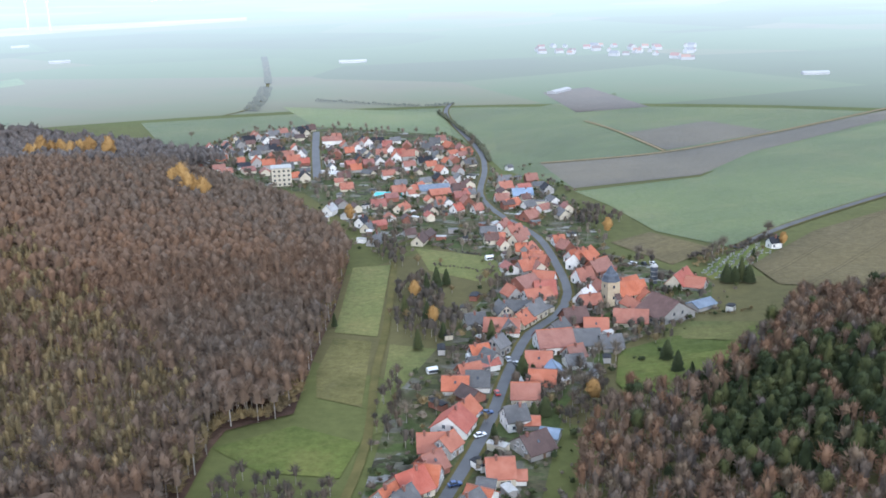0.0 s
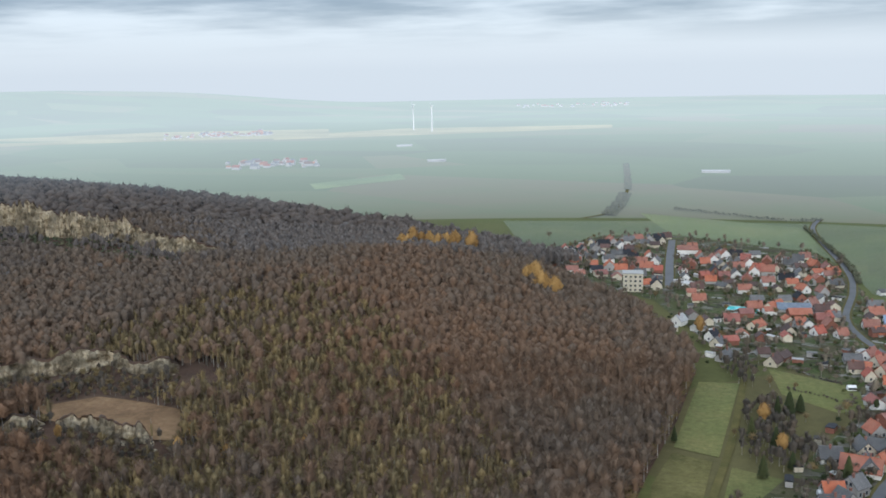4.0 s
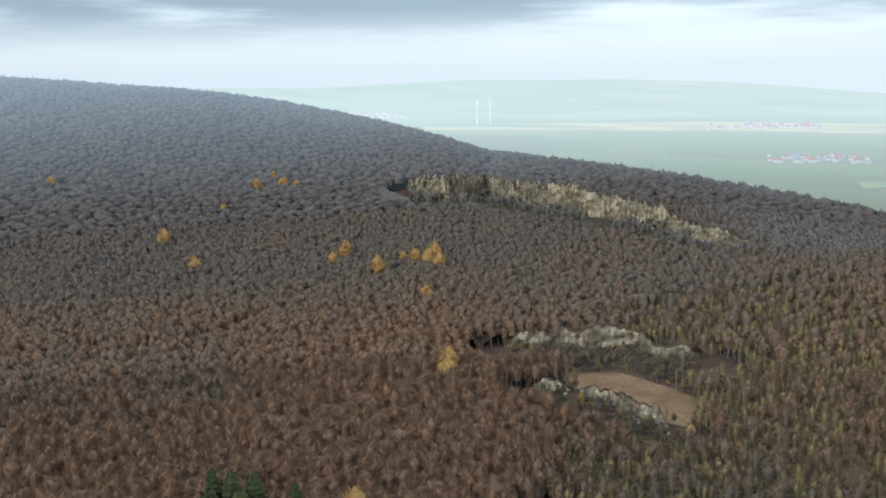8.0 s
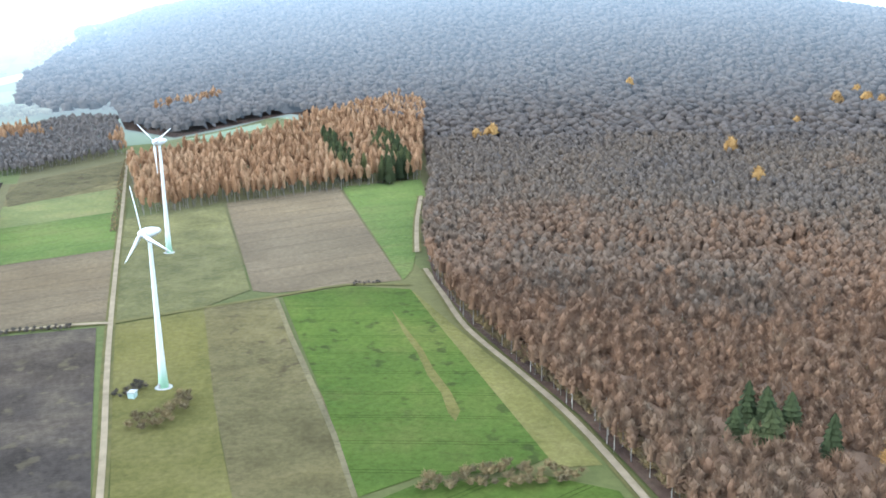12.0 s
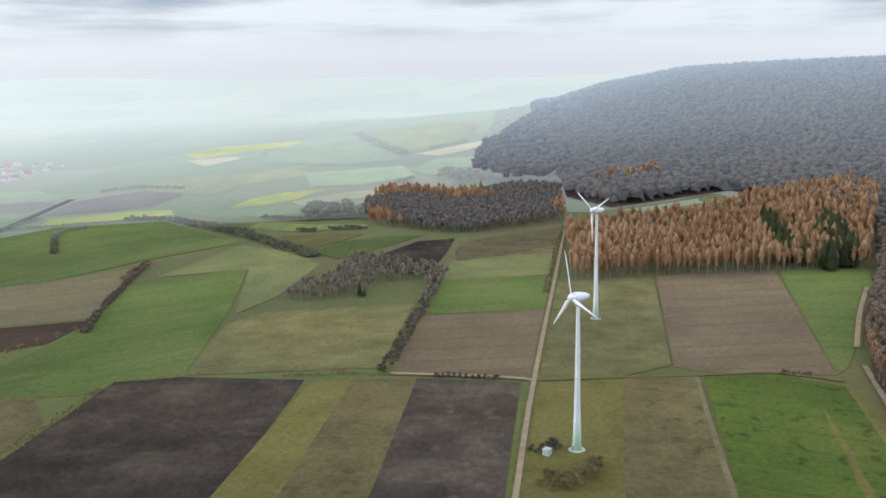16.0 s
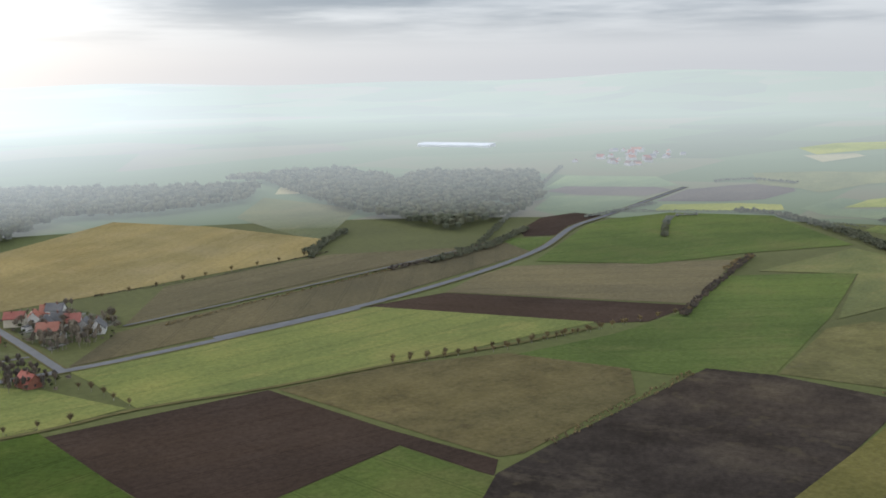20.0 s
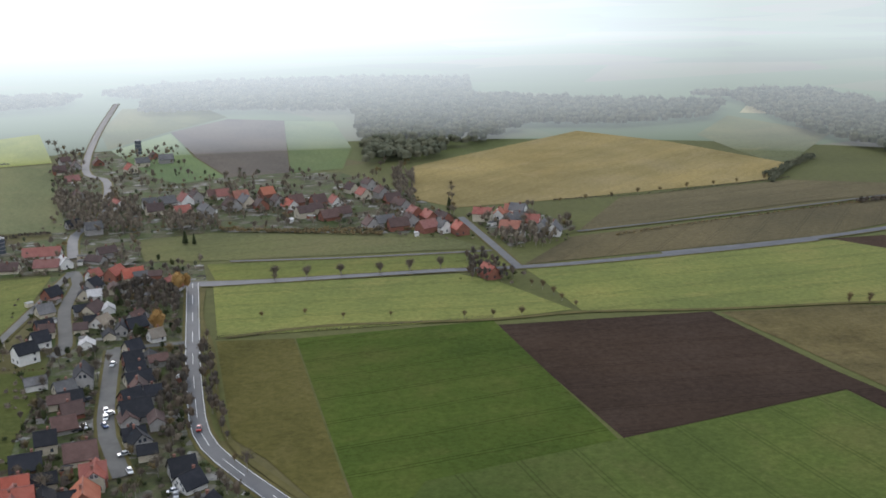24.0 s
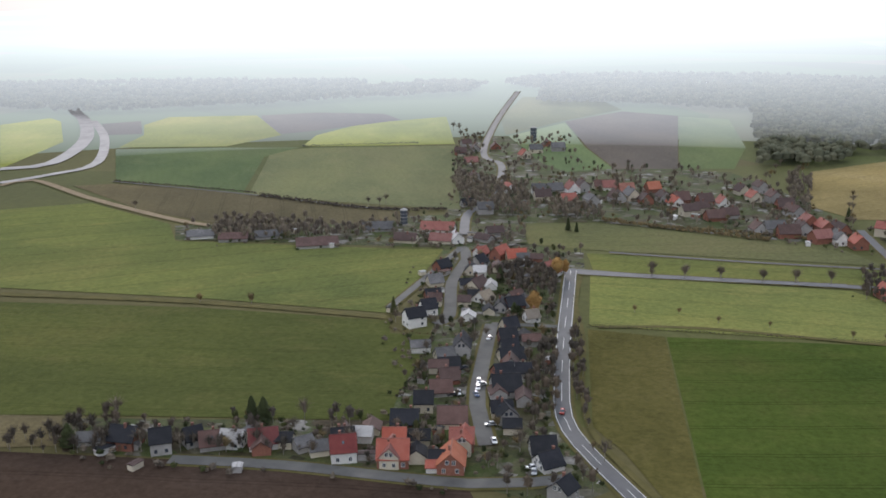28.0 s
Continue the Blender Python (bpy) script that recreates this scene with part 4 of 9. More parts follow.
field("plough", 17, [(58.0, 710.0), (151.3, 738.7), (244.3, 797.4), (387.8, 907.4), (500.7, 1002.7), (466.9, 932.5), (368.3, 860.0), (217.1, 733.0), (162.6, 661.2), (73.4, 630.1)])
field("plough", 31, [(135.0, 822.2), (217.3, 872.9), (259.1, 816.2), (157.6, 748.9)])
field("plough", 34, [(90.7, 1075.0), (143.7, 1111.1), (184.1, 960.0), (110.9, 936.6)])
field("pale_crop", 21, [(73.4, 620.6), (161.0, 654.4), (213.6, 720.7), (361.5, 843.4), (459.2, 916.4), (328.0, 643.8), (259.6, 595.2), (183.0, 535.7), (139.3, 489.0), (106.0, 524.7), (90.0, 582.6)])
field("fallow", 49, [(139.3, 458.6), (189.2, 517.5), (244.8, 559.3), (313.1, 612.7), (221.2, 422.4), (183.3, 410.7), (141.8, 423.7)])
field("fallow", 36, [(78.5, 505.0), (102.6, 522.8), (129.5, 490.0), (102.4, 463.2)])
field("lawn", -3, [(63.0, 357.3), (101.2, 355.1), (99.4, 333.0), (80.8, 314.0), (54.4, 317.1)])
field("lawn", -21, [(59.4, 355.1), (80.0, 366.2), (108.3, 373.8), (126.4, 367.8), (115.5, 350.0), (97.7, 334.2), (86.2, 312.6), (59.0, 309.6), (54.0, 326.8)])
field("meadow", 90, [(-52.9, 383.0), (-53.8, 470.5), (-35.2, 473.8), (-34.8, 377.6)])
field("meadow_rough", 85, [(-55.0, 343.0), (-52.6, 376.7), (-36.7, 372.2), (-35.4, 312.4), (-52.1, 320.8)])
field("lawn", 31, [(-80.6, 284.5), (-56.7, 299.3), (-33.4, 286.5), (-37.8, 264.4), (-62.2, 268.5)])
field("meadow", -24, [(-24.1, 502.4), (15.3, 484.4), (22.5, 456.3), (8.6, 444.5), (-15.7, 463.3)])
field("crop", 43, [(31.1, 931.9), (167.3, 1061.5), (138.0, 840.8), (61.7, 730.0), (29.2, 755.4)])
field("crop", -20, [(-179.7, 1017.8), (-11.4, 955.2), (-5.7, 832.9), (-128.1, 891.8)])
field("meadow", -17, [(-29.2, 369.5), (-6.7, 362.4), (-10.4, 326.0), (-22.8, 295.9), (-29.9, 292.2), (-29.3, 322.1)])
field("meadow", -21, [(79.3, 386.1), (126.4, 367.7), (108.4, 350.9), (79.9, 366.1)])
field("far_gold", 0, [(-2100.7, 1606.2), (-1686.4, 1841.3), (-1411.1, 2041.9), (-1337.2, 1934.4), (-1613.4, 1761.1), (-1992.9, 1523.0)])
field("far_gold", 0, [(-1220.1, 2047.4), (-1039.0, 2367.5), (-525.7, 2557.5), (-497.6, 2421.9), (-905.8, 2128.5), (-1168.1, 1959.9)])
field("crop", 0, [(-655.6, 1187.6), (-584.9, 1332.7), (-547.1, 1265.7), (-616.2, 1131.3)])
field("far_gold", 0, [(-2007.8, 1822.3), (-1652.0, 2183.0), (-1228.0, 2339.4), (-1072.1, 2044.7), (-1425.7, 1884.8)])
road("asphalt", [(-15.6, 220.5), (-5.8, 252.5), (2.8, 279.6), (8.9, 302.8), (16.5, 339.6), (26.9, 377.3), (39.8, 397.3), (47.6, 425.8), (46.7, 468.0), (41.0, 518.8), (21.7, 571.1), (12.9, 618.8), (17.9, 694.9), (14.3, 768.5), (-11.3, 938.2), (-6.2, 1016.9)], 4.0)
road("track", [(-38.8, 221.1), (-34.6, 253.4), (-31.4, 288.4), (-32.8, 341.9), (-31.9, 375.6), (-32.1, 415.8), (-33.2, 464.5), (-34.6, 503.2)], 3)
road("asphalt", [(-124.2, 862.3), (-112.7, 772.3), (-98.4, 674.2)], 6)
road("dirt", [(58.8, 709.9), (151.3, 738.7), (245.8, 802.3), (391.7, 916.8), (504.4, 1010.3)], 2.6)
road("dirt", [(154.6, 744.8), (132.5, 836.0), (112.8, 888.0)], 2.2)
road("lane", [(139.3, 489.0), (181.8, 532.2), (259.6, 595.2), (328.0, 643.8)], 4)
road("track", [(-227.4, 970.5), (-211.8, 1004.0), (-211.7, 1071.0), (-232.8, 1233.0), (-279.4, 1469.1)], 4)
road("dirt", [(-953.1, -190.7), (-709.8, -149.4), (-556.5, -123.7), (-451.0, -105.7), (-387.1, -94.3), (-320.2, -81.7), (-253.3, -70.1)], 2.3)
road("dirt", [(-451.8, -105.9), (-452.2, -124.3), (-443.3, -177.1)], 3)
road("dirt", [(-517.3, 46.7), (-467.3, 51.2), (-418.1, 56.0), (-359.8, 70.4), (-317.1, 80.0), (-271.4, 86.4), (-233.3, 90.3)], 2.7)
road("dirt", [(-563.4, 117.8), (-533.2, 127.7), (-511.1, 141.5), (-490.5, 167.4), (-489.0, 199.4), (-500.4, 238.3), (-512.9, 269.3)], 3)
road("dirt", [(-705.9, 61.9), (-628.8, 52.1), (-552.3, 45.3)], 2.7)
road("track", [(-452.4, -104.3), (-468.1, -65.5), (-480.1, -32.7), (-494.6, 4.5), (-488.6, 36.2)], 3)
road("asphalt", [(-981.1, -793.6), (-866.6, -747.3), (-740.2, -696.2), (-659.9, -665.1), (-560.3, -602.1), (-458.8, -560.4), (-342.1, -529.5), (-228.4, -516.2)], 6)
road("asphalt", [(88.7, -529.4), (14.7, -515.8), (-38.3, -512.9), (-102.9, -510.6), (-140.9, -507.8), (-190.7, -509.0), (-265.9, -516.0), (-330.0, -524.1)], 6)
road("asphalt", [(-140.9, -507.8), (-139.1, -560.7), (-135.8, -634.6)], 5)
road("track", [(15.1, -428.5), (-30.3, -434.4), (-106.2, -425.4), (-149.1, -426.5), (-211.3, -415.9), (-279.0, -409.4), (-345.5, -398.6), (-410.8, -393.6)], 3)
road("lane", [(-198.1, -577.9), (-358.3, -607.5), (-545.0, -651.1)], 3)
road("lane", [(14.4, -558.3), (-56.9, -549.9), (-135.1, -545.7)], 3)
road("asphalt", [(33.3, -517.6), (31.1, -467.8), (28.7, -411.3), (25.6, -360.5), (22.3, -329.6), (14.7, -308.1), (-0.7, -279.7), (-19.3, -246.9)], 6.5)
road("asphalt", [(33.3, -517.6), (24.1, -513.6), (-106.0, -511.1)], 6)
road("track", [(27.3, -507.8), (27.0, -459.5), (20.5, -412.7), (17.9, -361.8), (12.6, -321.8), (3.3, -299.8), (-9.1, -277.0), (-22.6, -254.6)], 2.5)
road("lane", [(62.4, -424.5), (56.7, -349.5), (51.7, -324.5), (45.9, -302.7)], 6)
road("lane", [(98.4, -555.1), (92.5, -531.0), (92.3, -486.8), (83.6, -433.1), (87.7, -420.3)], 6)
road("lane", [(100.0, -554.8), (108.2, -484.2), (114.0, -440.8)], 4)
road("lane", [(62.4, -424.5), (47.1, -425.5), (30.6, -425.9)], 4)
road("lane", [(146.6, -274.5), (108.7, -277.2), (47.4, -275.5), (18.4, -283.6)], 6)
road("asphalt", [(103.4, -586.4), (110.8, -645.5), (101.0, -695.3), (113.5, -827.3), (137.9, -885.7), (157.0, -1103.8), (171.5, -1417.1)], 6.2)
road("dirt", [(488.6, -684.6), (475.5, -709.7), (392.5, -651.9), (304.7, -599.5), (270.4, -585.3)], 6)
road("mud", [(534.8, -752.1), (506.7, -783.8), (547.2, -909.2), (628.5, -1048.6), (717.9, -1174.5), (842.2, -1414.9)], 14)
road("mud", [(495.8, -695.0), (475.8, -734.3), (466.5, -789.4), (536.9, -929.5), (618.5, -1049.8)], 9)
road("track", [(313.9, -428.9), (208.9, -433.1), (110.3, -426.1)], 5)
road("dirt", [(-649.1, -910.0), (-627.4, -932.5), (-660.4, -999.7), (-726.2, -1096.2)], 5)
road("lane", [(409.1, -714.6), (282.1, -682.4), (187.0, -652.1), (162.0, -648.7)], 3)


# ---- houses ----
rng = random.Random(11)


def window_mesh():
    bm = bmesh.new()
    add_box(bm, -0.5, 0.5, -0.03, 0.03, 0.0, 1.3)
    me = bpy.data.meshes.new("pane")
    bm.to_mesh(me)
    me.materials.append(M_GLASS)
    bm2 = bmesh.new()
    for x0, x1, z0, z1 in ((-0.62, -0.5, -0.1, 1.4), (0.5, 0.62, -0.1, 1.4), (-0.5, 0.5, -0.1, 0.0), (-0.5, 0.5, 1.3, 1.4), (-0.04, 0.04, 0.0, 1.3)):
        add_box(bm2, x0, x1, -0.06, 0.06, z0, z1)
    me2 = bpy.data.meshes.new("window_frame")
    bm2.to_mesh(me2)
    me2.materials.append(M_FRAME)
    return me, me2


PANE, FRAME_MESH = window_mesh()
WALL_OF = {"orange": ("white", "cream", "white", "brick", "grey"), "red": ("white", "cream", "brick"), "darkred": ("white",), "brown": ("brick", "grey", "cream"), "grey": ("white", "cream", "grey"),
           "dark": ("white", "grey", "brick", "cream", "grey"), "blue": ("grey", "white"), "tan": ("cream", "white"), "white": ("white",)}
ROOF_WORD = {"orange": "orange tiled", "red": "red tiled", "darkred": "dark red tiled", "brown": "brown tiled", "grey": "grey slate", "dark": "dark slate", "blue": "blue metal", "tan": "tan tiled", "white": "pale sheet"}
WALL_WORD = {"white": "white rendered", "cream": "cream rendered", "grey": "grey rendered", "brick": "red brick"}


HOMES = []


def house(x, y, yaw, length, width, ridge, roof):
    """A gabled house or barn: walls, roof slopes, chimney, windows and door."""
    if y > 470:
        length, width, ridge = 0.8 * length, 0.8 * width, 0.85 * ridge
    HOMES.append((x, y))
    barn = length > 22 or width > 12.5
    low = ridge < 5.5
    wall = "brick" if barn and roof in ("orange", "brown", "red") and rng.random() < 0.6 else rng.choice(WALL_OF[roof])
    name = "barn" if barn else ("shed" if low else "house")
    home = thing(name, x, y, yaw)
    tagged(home, "%s %s with a %s gable roof" % (WALL_WORD[wall], name, ROOF_WORD[roof]), name, "village houses")
    pitch = 0.36 if (barn or low) else rng.uniform(0.42, 0.56)
    eave = max(ridge - pitch * width, ridge * 0.38, 2.1)
    hl, hw = length / 2, width / 2
    bm = bmesh.new()
    add_prism(bm, [(-hw, -1.5), (hw, -1.5), (hw, eave), (0, ridge - 0.15), (-hw, eave)], -hl, hl)
    part("wall", bm, WALL[wall], home)
    sl = (ridge - eave) / hw
    for s in (-1, 1):
        bm = bmesh.new()
        o = 0.5
        prof = [(0, ridge), (s * (hw + o), eave - o * sl), (s * (hw + o), eave - o * sl + 0.28), (0, ridge + 0.28)]
        add_prism(bm, prof if s < 0 else prof[::-1], -hl - 0.4, hl + 0.4)
        part("roof", bm, ROOF[roof], home)
    dist = math.hypot(x, y)
    bm = bmesh.new()
    add_prism(bm, [(-0.22, ridge + 0.2), (0.22, ridge + 0.2), (0.1, ridge + 0.42), (-0.1, ridge + 0.42)], -hl - 0.42, hl + 0.42)
    if dist < 500:
        part("ridge", bm, ROOF[roof], home)
    far = dist > 420
    if not barn and not low:
        bm = bmesh.new()
        cx = rng.uniform(-0.3, 0.3) * length
        add_box(bm, cx - 0.35, cx + 0.35, -0.9, -0.2, ridge - 1.2, ridge + 1.1)
        add_box(bm, cx - 0.45, cx + 0.45, -1.0, -0.1, ridge + 1.1, ridge + 1.25)
        part("chimney", bm, M_CHIM, home)
    if not low:
        spots = []
        n = max(2, int(length / 3.2))
        for s in (-1, 1):
            for i in range(n):
                if (far and i % 2) or dist > 560:
                    continue
                u = -hl + length * (i + 0.5) / n
                if eave > 2.6:
                    spots.append((u, s * (hw + 0.02), 1.0, 0 if s < 0 else 180))
                if eave > 5.0:
                    spots.append((u, s * (hw + 0.02), 3.7, 0 if s < 0 else 180))
            for v in ((-0.25, 0.25) if dist < 480 else (0.0,)):
                spots.append((s * (hl + 0.02), v * width, 1.0, 90 * s))
            if not far:
                spots.append((s * (hl + 0.02), -0.12 * width, eave + 0.3, 90 * s))
                spots.append((s * (hl + 0.02), 0.12 * width, eave + 0.3, 90 * s))
        for u, v, z, a in spots:
            w = share("window", PANE, home, pose(u, v, z, 0, 0, a))
            if dist < 315:
                share("window_frame", FRAME_MESH, w, Matrix.Identity(4))
        if dist < 480:
            bm = bmesh.new()
            add_box(bm, 0.2 - 0.5, 0.2 + 0.5, -hw - 0.08, -hw + 0.02, -0.1, 2.0)
            part("door", bm, M_DOOR, home)
        if not barn and rng.random() < 0.35 and not far:
            s = rng.choice((-1, 1))
            bm = bmesh.new()
            zc, yc = eave + 0.5 * (ridge - eave), s * hw * 0.5
            add_box(bm, -0.4, 0.4, yc - 0.5, yc + 0.5, zc + 0.22, zc + 0.42)
            bmesh.ops.rotate(bm, verts=bm.verts[:], cent=(0, yc, zc + 0.3), matrix=Matrix.Rotation(-s * math.atan(sl), 3, "X"))
            part("skylight", bm, M_GLASS, home, "roof window")
    return home


house(-16.2, 255.3, 38, 9.6, 11.2, 7.4, "red")
house(-18.0, 245.0, 52, 8.2, 9.3, 7.4, "grey")
house(-22.0, 249.0, 51, 7.4, 8.4, 6.5, "orange")
house(-11.1, 260.4, 167, 7.5, 8.4, 6.5, "orange")
house(-10.3, 267.7, 41, 7.4, 8.4, 6.5, "orange")
house(-10.0, 280.0, 3, 9.7, 9.3, 6.5, "orange")
house(-5.7, 278.9, 57, 7.3, 7.4, 6.5, "orange")
house(-3.7, 294.0, 70, 10.5, 12.1, 7.4, "red")
house(-0.2, 303.2, 63, 9.2, 8.4, 6.5, "orange")
house(-3.0, 325.0, 177, 9.2, 9.3, 5.6, "orange")
house(2.0, 317.0, 130, 8.2, 7.4, 4.7, "brown")
house(5.0, 327.0, 177, 8.2, 9.3, 6.5, "grey")
house(2.0, 336.0, 24, 8.6, 7.4, 5.6, "orange")
house(5.0, 342.0, 17, 6.9, 7.4, 5.6, "grey")
house(10.0, 346.0, 131, 6.7, 7.4, 6.5, "grey")
house(13.2, 358.1, 52, 6.7, 7.4, 7.4, "grey")
house(35.1, 360.7, 9, 13.8, 13.0, 8.4, "orange")
house(28.0, 344.0, 176, 9.6, 11.2, 6.5, "orange")
house(33.0, 336.0, 98, 7.6, 5.6, 4.7, "blue")
house(28.0, 327.0, 170, 9.6, 10.2, 6.5, "orange")
house(21.0, 314.0, 177, 9.6, 8.4, 7.4, "orange")
house(16.3, 296.4, 18, 7.4, 8.4, 7.4, "grey")
house(21.0, 296.0, 177, 6.6, 6.5, 3.7, "orange")
house(21.0, 279.0, 32, 9.6, 11.2, 6.5, "brown")
house(27.0, 287.0, 162, 6.0, 6.5, 3.7, "blue")
house(10.0, 262.0, 4, 8.2, 9.3, 7.4, "orange")
house(15.0, 261.0, 178, 5.3, 5.6, 3.7, "orange")
house(4.0, 250.0, 153, 7.9, 7.4, 4.7, "orange")
house(0.9, 244.1, 46, 7.5, 8.4, 6.5, "grey")
house(6.0, 257.0, 167, 5.3, 5.6, 3.3, "grey")
house(16.0, 379.0, 171, 14.4, 9.3, 6.5, "orange")
house(18.4, 379.5, 97, 10.4, 7.4, 6.5, "grey")
house(24.6, 387.1, 55, 9.8, 7.4, 6.5, "orange")
house(38.0, 375.0, 54, 9.6, 7.4, 6.5, "grey")
house(46.0, 387.0, 17, 9.9, 10.2, 7.4, "brown")
house(54.0, 379.0, 174, 9.6, 10.2, 5.6, "orange")
house(47.0, 365.0, 2, 12.5, 14.9, 6.5, "grey")
house(57.0, 360.0, 7, 8.2, 9.3, 5.6, "grey")
house(42.0, 351.0, 25, 6.7, 7.4, 5.6, "orange")
house(41.0, 344.0, 14, 6.7, 7.4, 4.7, "grey")
house(69.0, 385.0, 171, 13.6, 9.3, 6.5, "orange")
house(84.0, 390.0, 121, 15.5, 18.6, 9.3, "brown")
house(101.0, 399.0, 34, 10.8, 7.4, 3.7, "blue")
house(73.0, 424.0, 34, 13.0, 8.4, 7.4, "orange")
house(79.0, 412.0, 100, 12.8, 8.4, 6.5, "orange")
house(62.0, 423.0, 111, 7.8, 7.4, 6.5, "orange")
house(54.0, 412.0, 55, 8.5, 8.4, 7.4, "white")
house(105.0, 426.0, 150, 8.6, 8.4, 5.6, "orange")
house(99.0, 431.0, 56, 14.9, 8.4, 7.4, "red")
house(30.0, 432.0, 40, 14.6, 16.7, 7.4, "orange")
house(33.0, 418.0, 20, 12.0, 12.1, 5.6, "orange")
house(37.6, 433.9, 160, 10.1, 9.3, 8.4, "orange")
house(36.9, 422.9, 6, 9.3, 10.2, 7.4, "red")
house(25.0, 402.0, 170, 14.2, 13.0, 5.6, "grey")
house(29.5, 395.6, 54, 11.4, 8.4, 7.4, "grey")
house(56.3, 440.0, 29, 8.3, 8.4, 7.4, "orange")
house(65.0, 454.0, 38, 11.2, 9.3, 7.4, "orange")
house(55.5, 473.5, 41, 8.8, 8.4, 7.4, "orange")
house(57.0, 465.0, 63, 12.9, 8.4, 8.4, "orange")
house(61.0, 467.0, 64, 13.9, 8.4, 8.4, "orange")
house(32.0, 459.0, 28, 10.8, 9.3, 6.5, "orange")
house(35.0, 470.0, 7, 10.4, 8.4, 6.5, "orange")
house(38.4, 465.9, 149, 7.1, 7.4, 6.5, "orange")
house(34.2, 488.6, 63, 11.7, 8.4, 6.5, "orange")
house(53.4, 489.9, 117, 10.3, 8.4, 7.4, "orange")
house(51.0, 503.0, 14, 7.5, 8.4, 6.5, "orange")
house(30.0, 507.0, 52, 11.1, 8.4, 7.4, "orange")
house(19.0, 513.0, 175, 11.4, 8.4, 5.6, "orange")
house(31.0, 489.0, 3, 8.2, 8.4, 6.5, "orange")
house(36.0, 478.0, 59, 9.4, 7.4, 6.5, "orange")
house(28.7, 522.6, 36, 11.4, 10.2, 7.4, "orange")
house(39.6, 554.5, 45, 12.2, 10.2, 7.4, "orange")
house(32.5, 516.4, 32, 8.2, 7.4, 6.5, "orange")
house(15.0, 526.0, 8, 10.9, 9.3, 5.6, "grey")
house(23.3, 535.8, 66, 13.3, 7.4, 6.5, "orange")
house(-22.0, 511.0, 75, 12.9, 8.4, 6.5, "brown")
house(-28.0, 525.0, 17, 7.4, 8.4, 5.6, "brown")
house(-18.0, 520.0, 64, 10.4, 7.4, 5.6, "brown")
house(-2.0, 576.0, 45, 7.8, 8.4, 6.5, "red")
house(10.0, 574.0, 31, 7.4, 8.4, 6.5, "orange")
house(-12.0, 590.0, 24, 7.4, 8.4, 7.4, "orange")
house(4.7, 611.9, 47, 8.5, 8.4, 7.4, "red")
house(-7.0, 643.0, 55, 8.4, 9.3, 7.4, "orange")
house(-28.0, 631.0, 62, 17.9, 9.3, 6.5, "orange")
house(-17.0, 631.0, 10, 24.1, 16.7, 5.6, "blue")
house(-13.0, 618.0, 17, 16.4, 11.2, 5.6, "orange")
house(-35.0, 579.0, 63, 12.5, 8.4, 6.5, "orange")
house(-78.0, 577.0, 67, 9.3, 8.4, 7.4, "white")
house(-56.0, 547.0, 60, 7.4, 8.4, 7.4, "dark")
house(-52.0, 537.0, 70, 8.2, 8.4, 6.5, "grey")
house(-46.0, 512.0, 74, 11.8, 8.4, 6.5, "grey")
house(-66.0, 566.0, 55, 7.4, 8.4, 5.6, "grey")
house(29.0, 628.0, 22, 11.0, 13.0, 7.4, "orange")
house(39.0, 611.0, 6, 15.8, 12.1, 6.5, "blue")
house(25.7, 598.5, 11, 10.9, 9.3, 6.5, "orange")
house(31.0, 585.0, 40, 12.6, 9.3, 6.5, "orange")
house(41.0, 582.0, 27, 8.5, 9.3, 5.6, "grey")
house(49.0, 573.0, 41, 10.1, 8.4, 5.6, "orange")
house(51.0, 635.0, 14, 10.2, 8.4, 4.7, "grey")
house(35.0, 690.0, 34, 5.3, 5.6, 4.7, "grey")
house(-184.0, 694.0, 174, 13.0, 11.2, 4.7, "grey")
house(-115.0, 675.0, 34, 9.6, 11.2, 5.6, "orange")
house(-109.4, 693.4, 8, 8.6, 9.3, 4.7, "grey")
house(-88.0, 685.0, 162, 9.3, 9.3, 3.7, "white")
house(-64.0, 683.0, 151, 10.1, 8.4, 4.7, "grey")
house(-203.0, 754.0, 16, 11.9, 8.7, 7, "dark")
house(-196.0, 763.0, 18, 12.7, 9.2, 7, "dark")
house(-191.0, 776.0, 106, 9.7, 8.0, 8, "dark")
house(-184.0, 784.0, 115, 9.8, 8.4, 8, "dark")
house(-176.0, 791.0, 113, 11.0, 8.1, 9, "grey")
house(-174.0, 815.0, 28, 12.3, 9.5, 8, "dark")
house(-169.0, 828.0, 111, 12.5, 9.3, 8, "orange")
house(-159.0, 813.0, 112, 10.7, 8.1, 8, "grey")
house(-156.0, 834.0, 12, 10.9, 9.6, 9, "grey")
house(-151.0, 847.0, 29, 9.8, 8.5, 8, "orange")
house(-142.0, 851.0, 104, 10.7, 8.9, 8, "grey")
house(-135.0, 856.0, 26, 11.8, 8.3, 8, "dark")
house(-131.1, 843.3, 118, 10.2, 7.8, 8, "dark")
house(-181.0, 752.0, 114, 12.8, 7.8, 8, "grey")
house(-171.0, 755.0, 25, 10.6, 9.5, 7, "grey")
house(-156.0, 749.0, 27, 10.2, 8.3, 8, "grey")
house(-154.0, 771.0, 18, 10.8, 8.5, 8, "grey")
house(-149.0, 780.0, 19, 9.8, 9.4, 7, "dark")
house(-139.0, 762.0, 2, 9.7, 9.0, 8, "dark")
house(-131.0, 750.0, 11, 11.3, 8.4, 7, "orange")
house(-149.0, 720.0, 105, 10.6, 9.6, 9, "orange")
house(-138.0, 709.0, 9, 11.0, 8.2, 9, "orange")
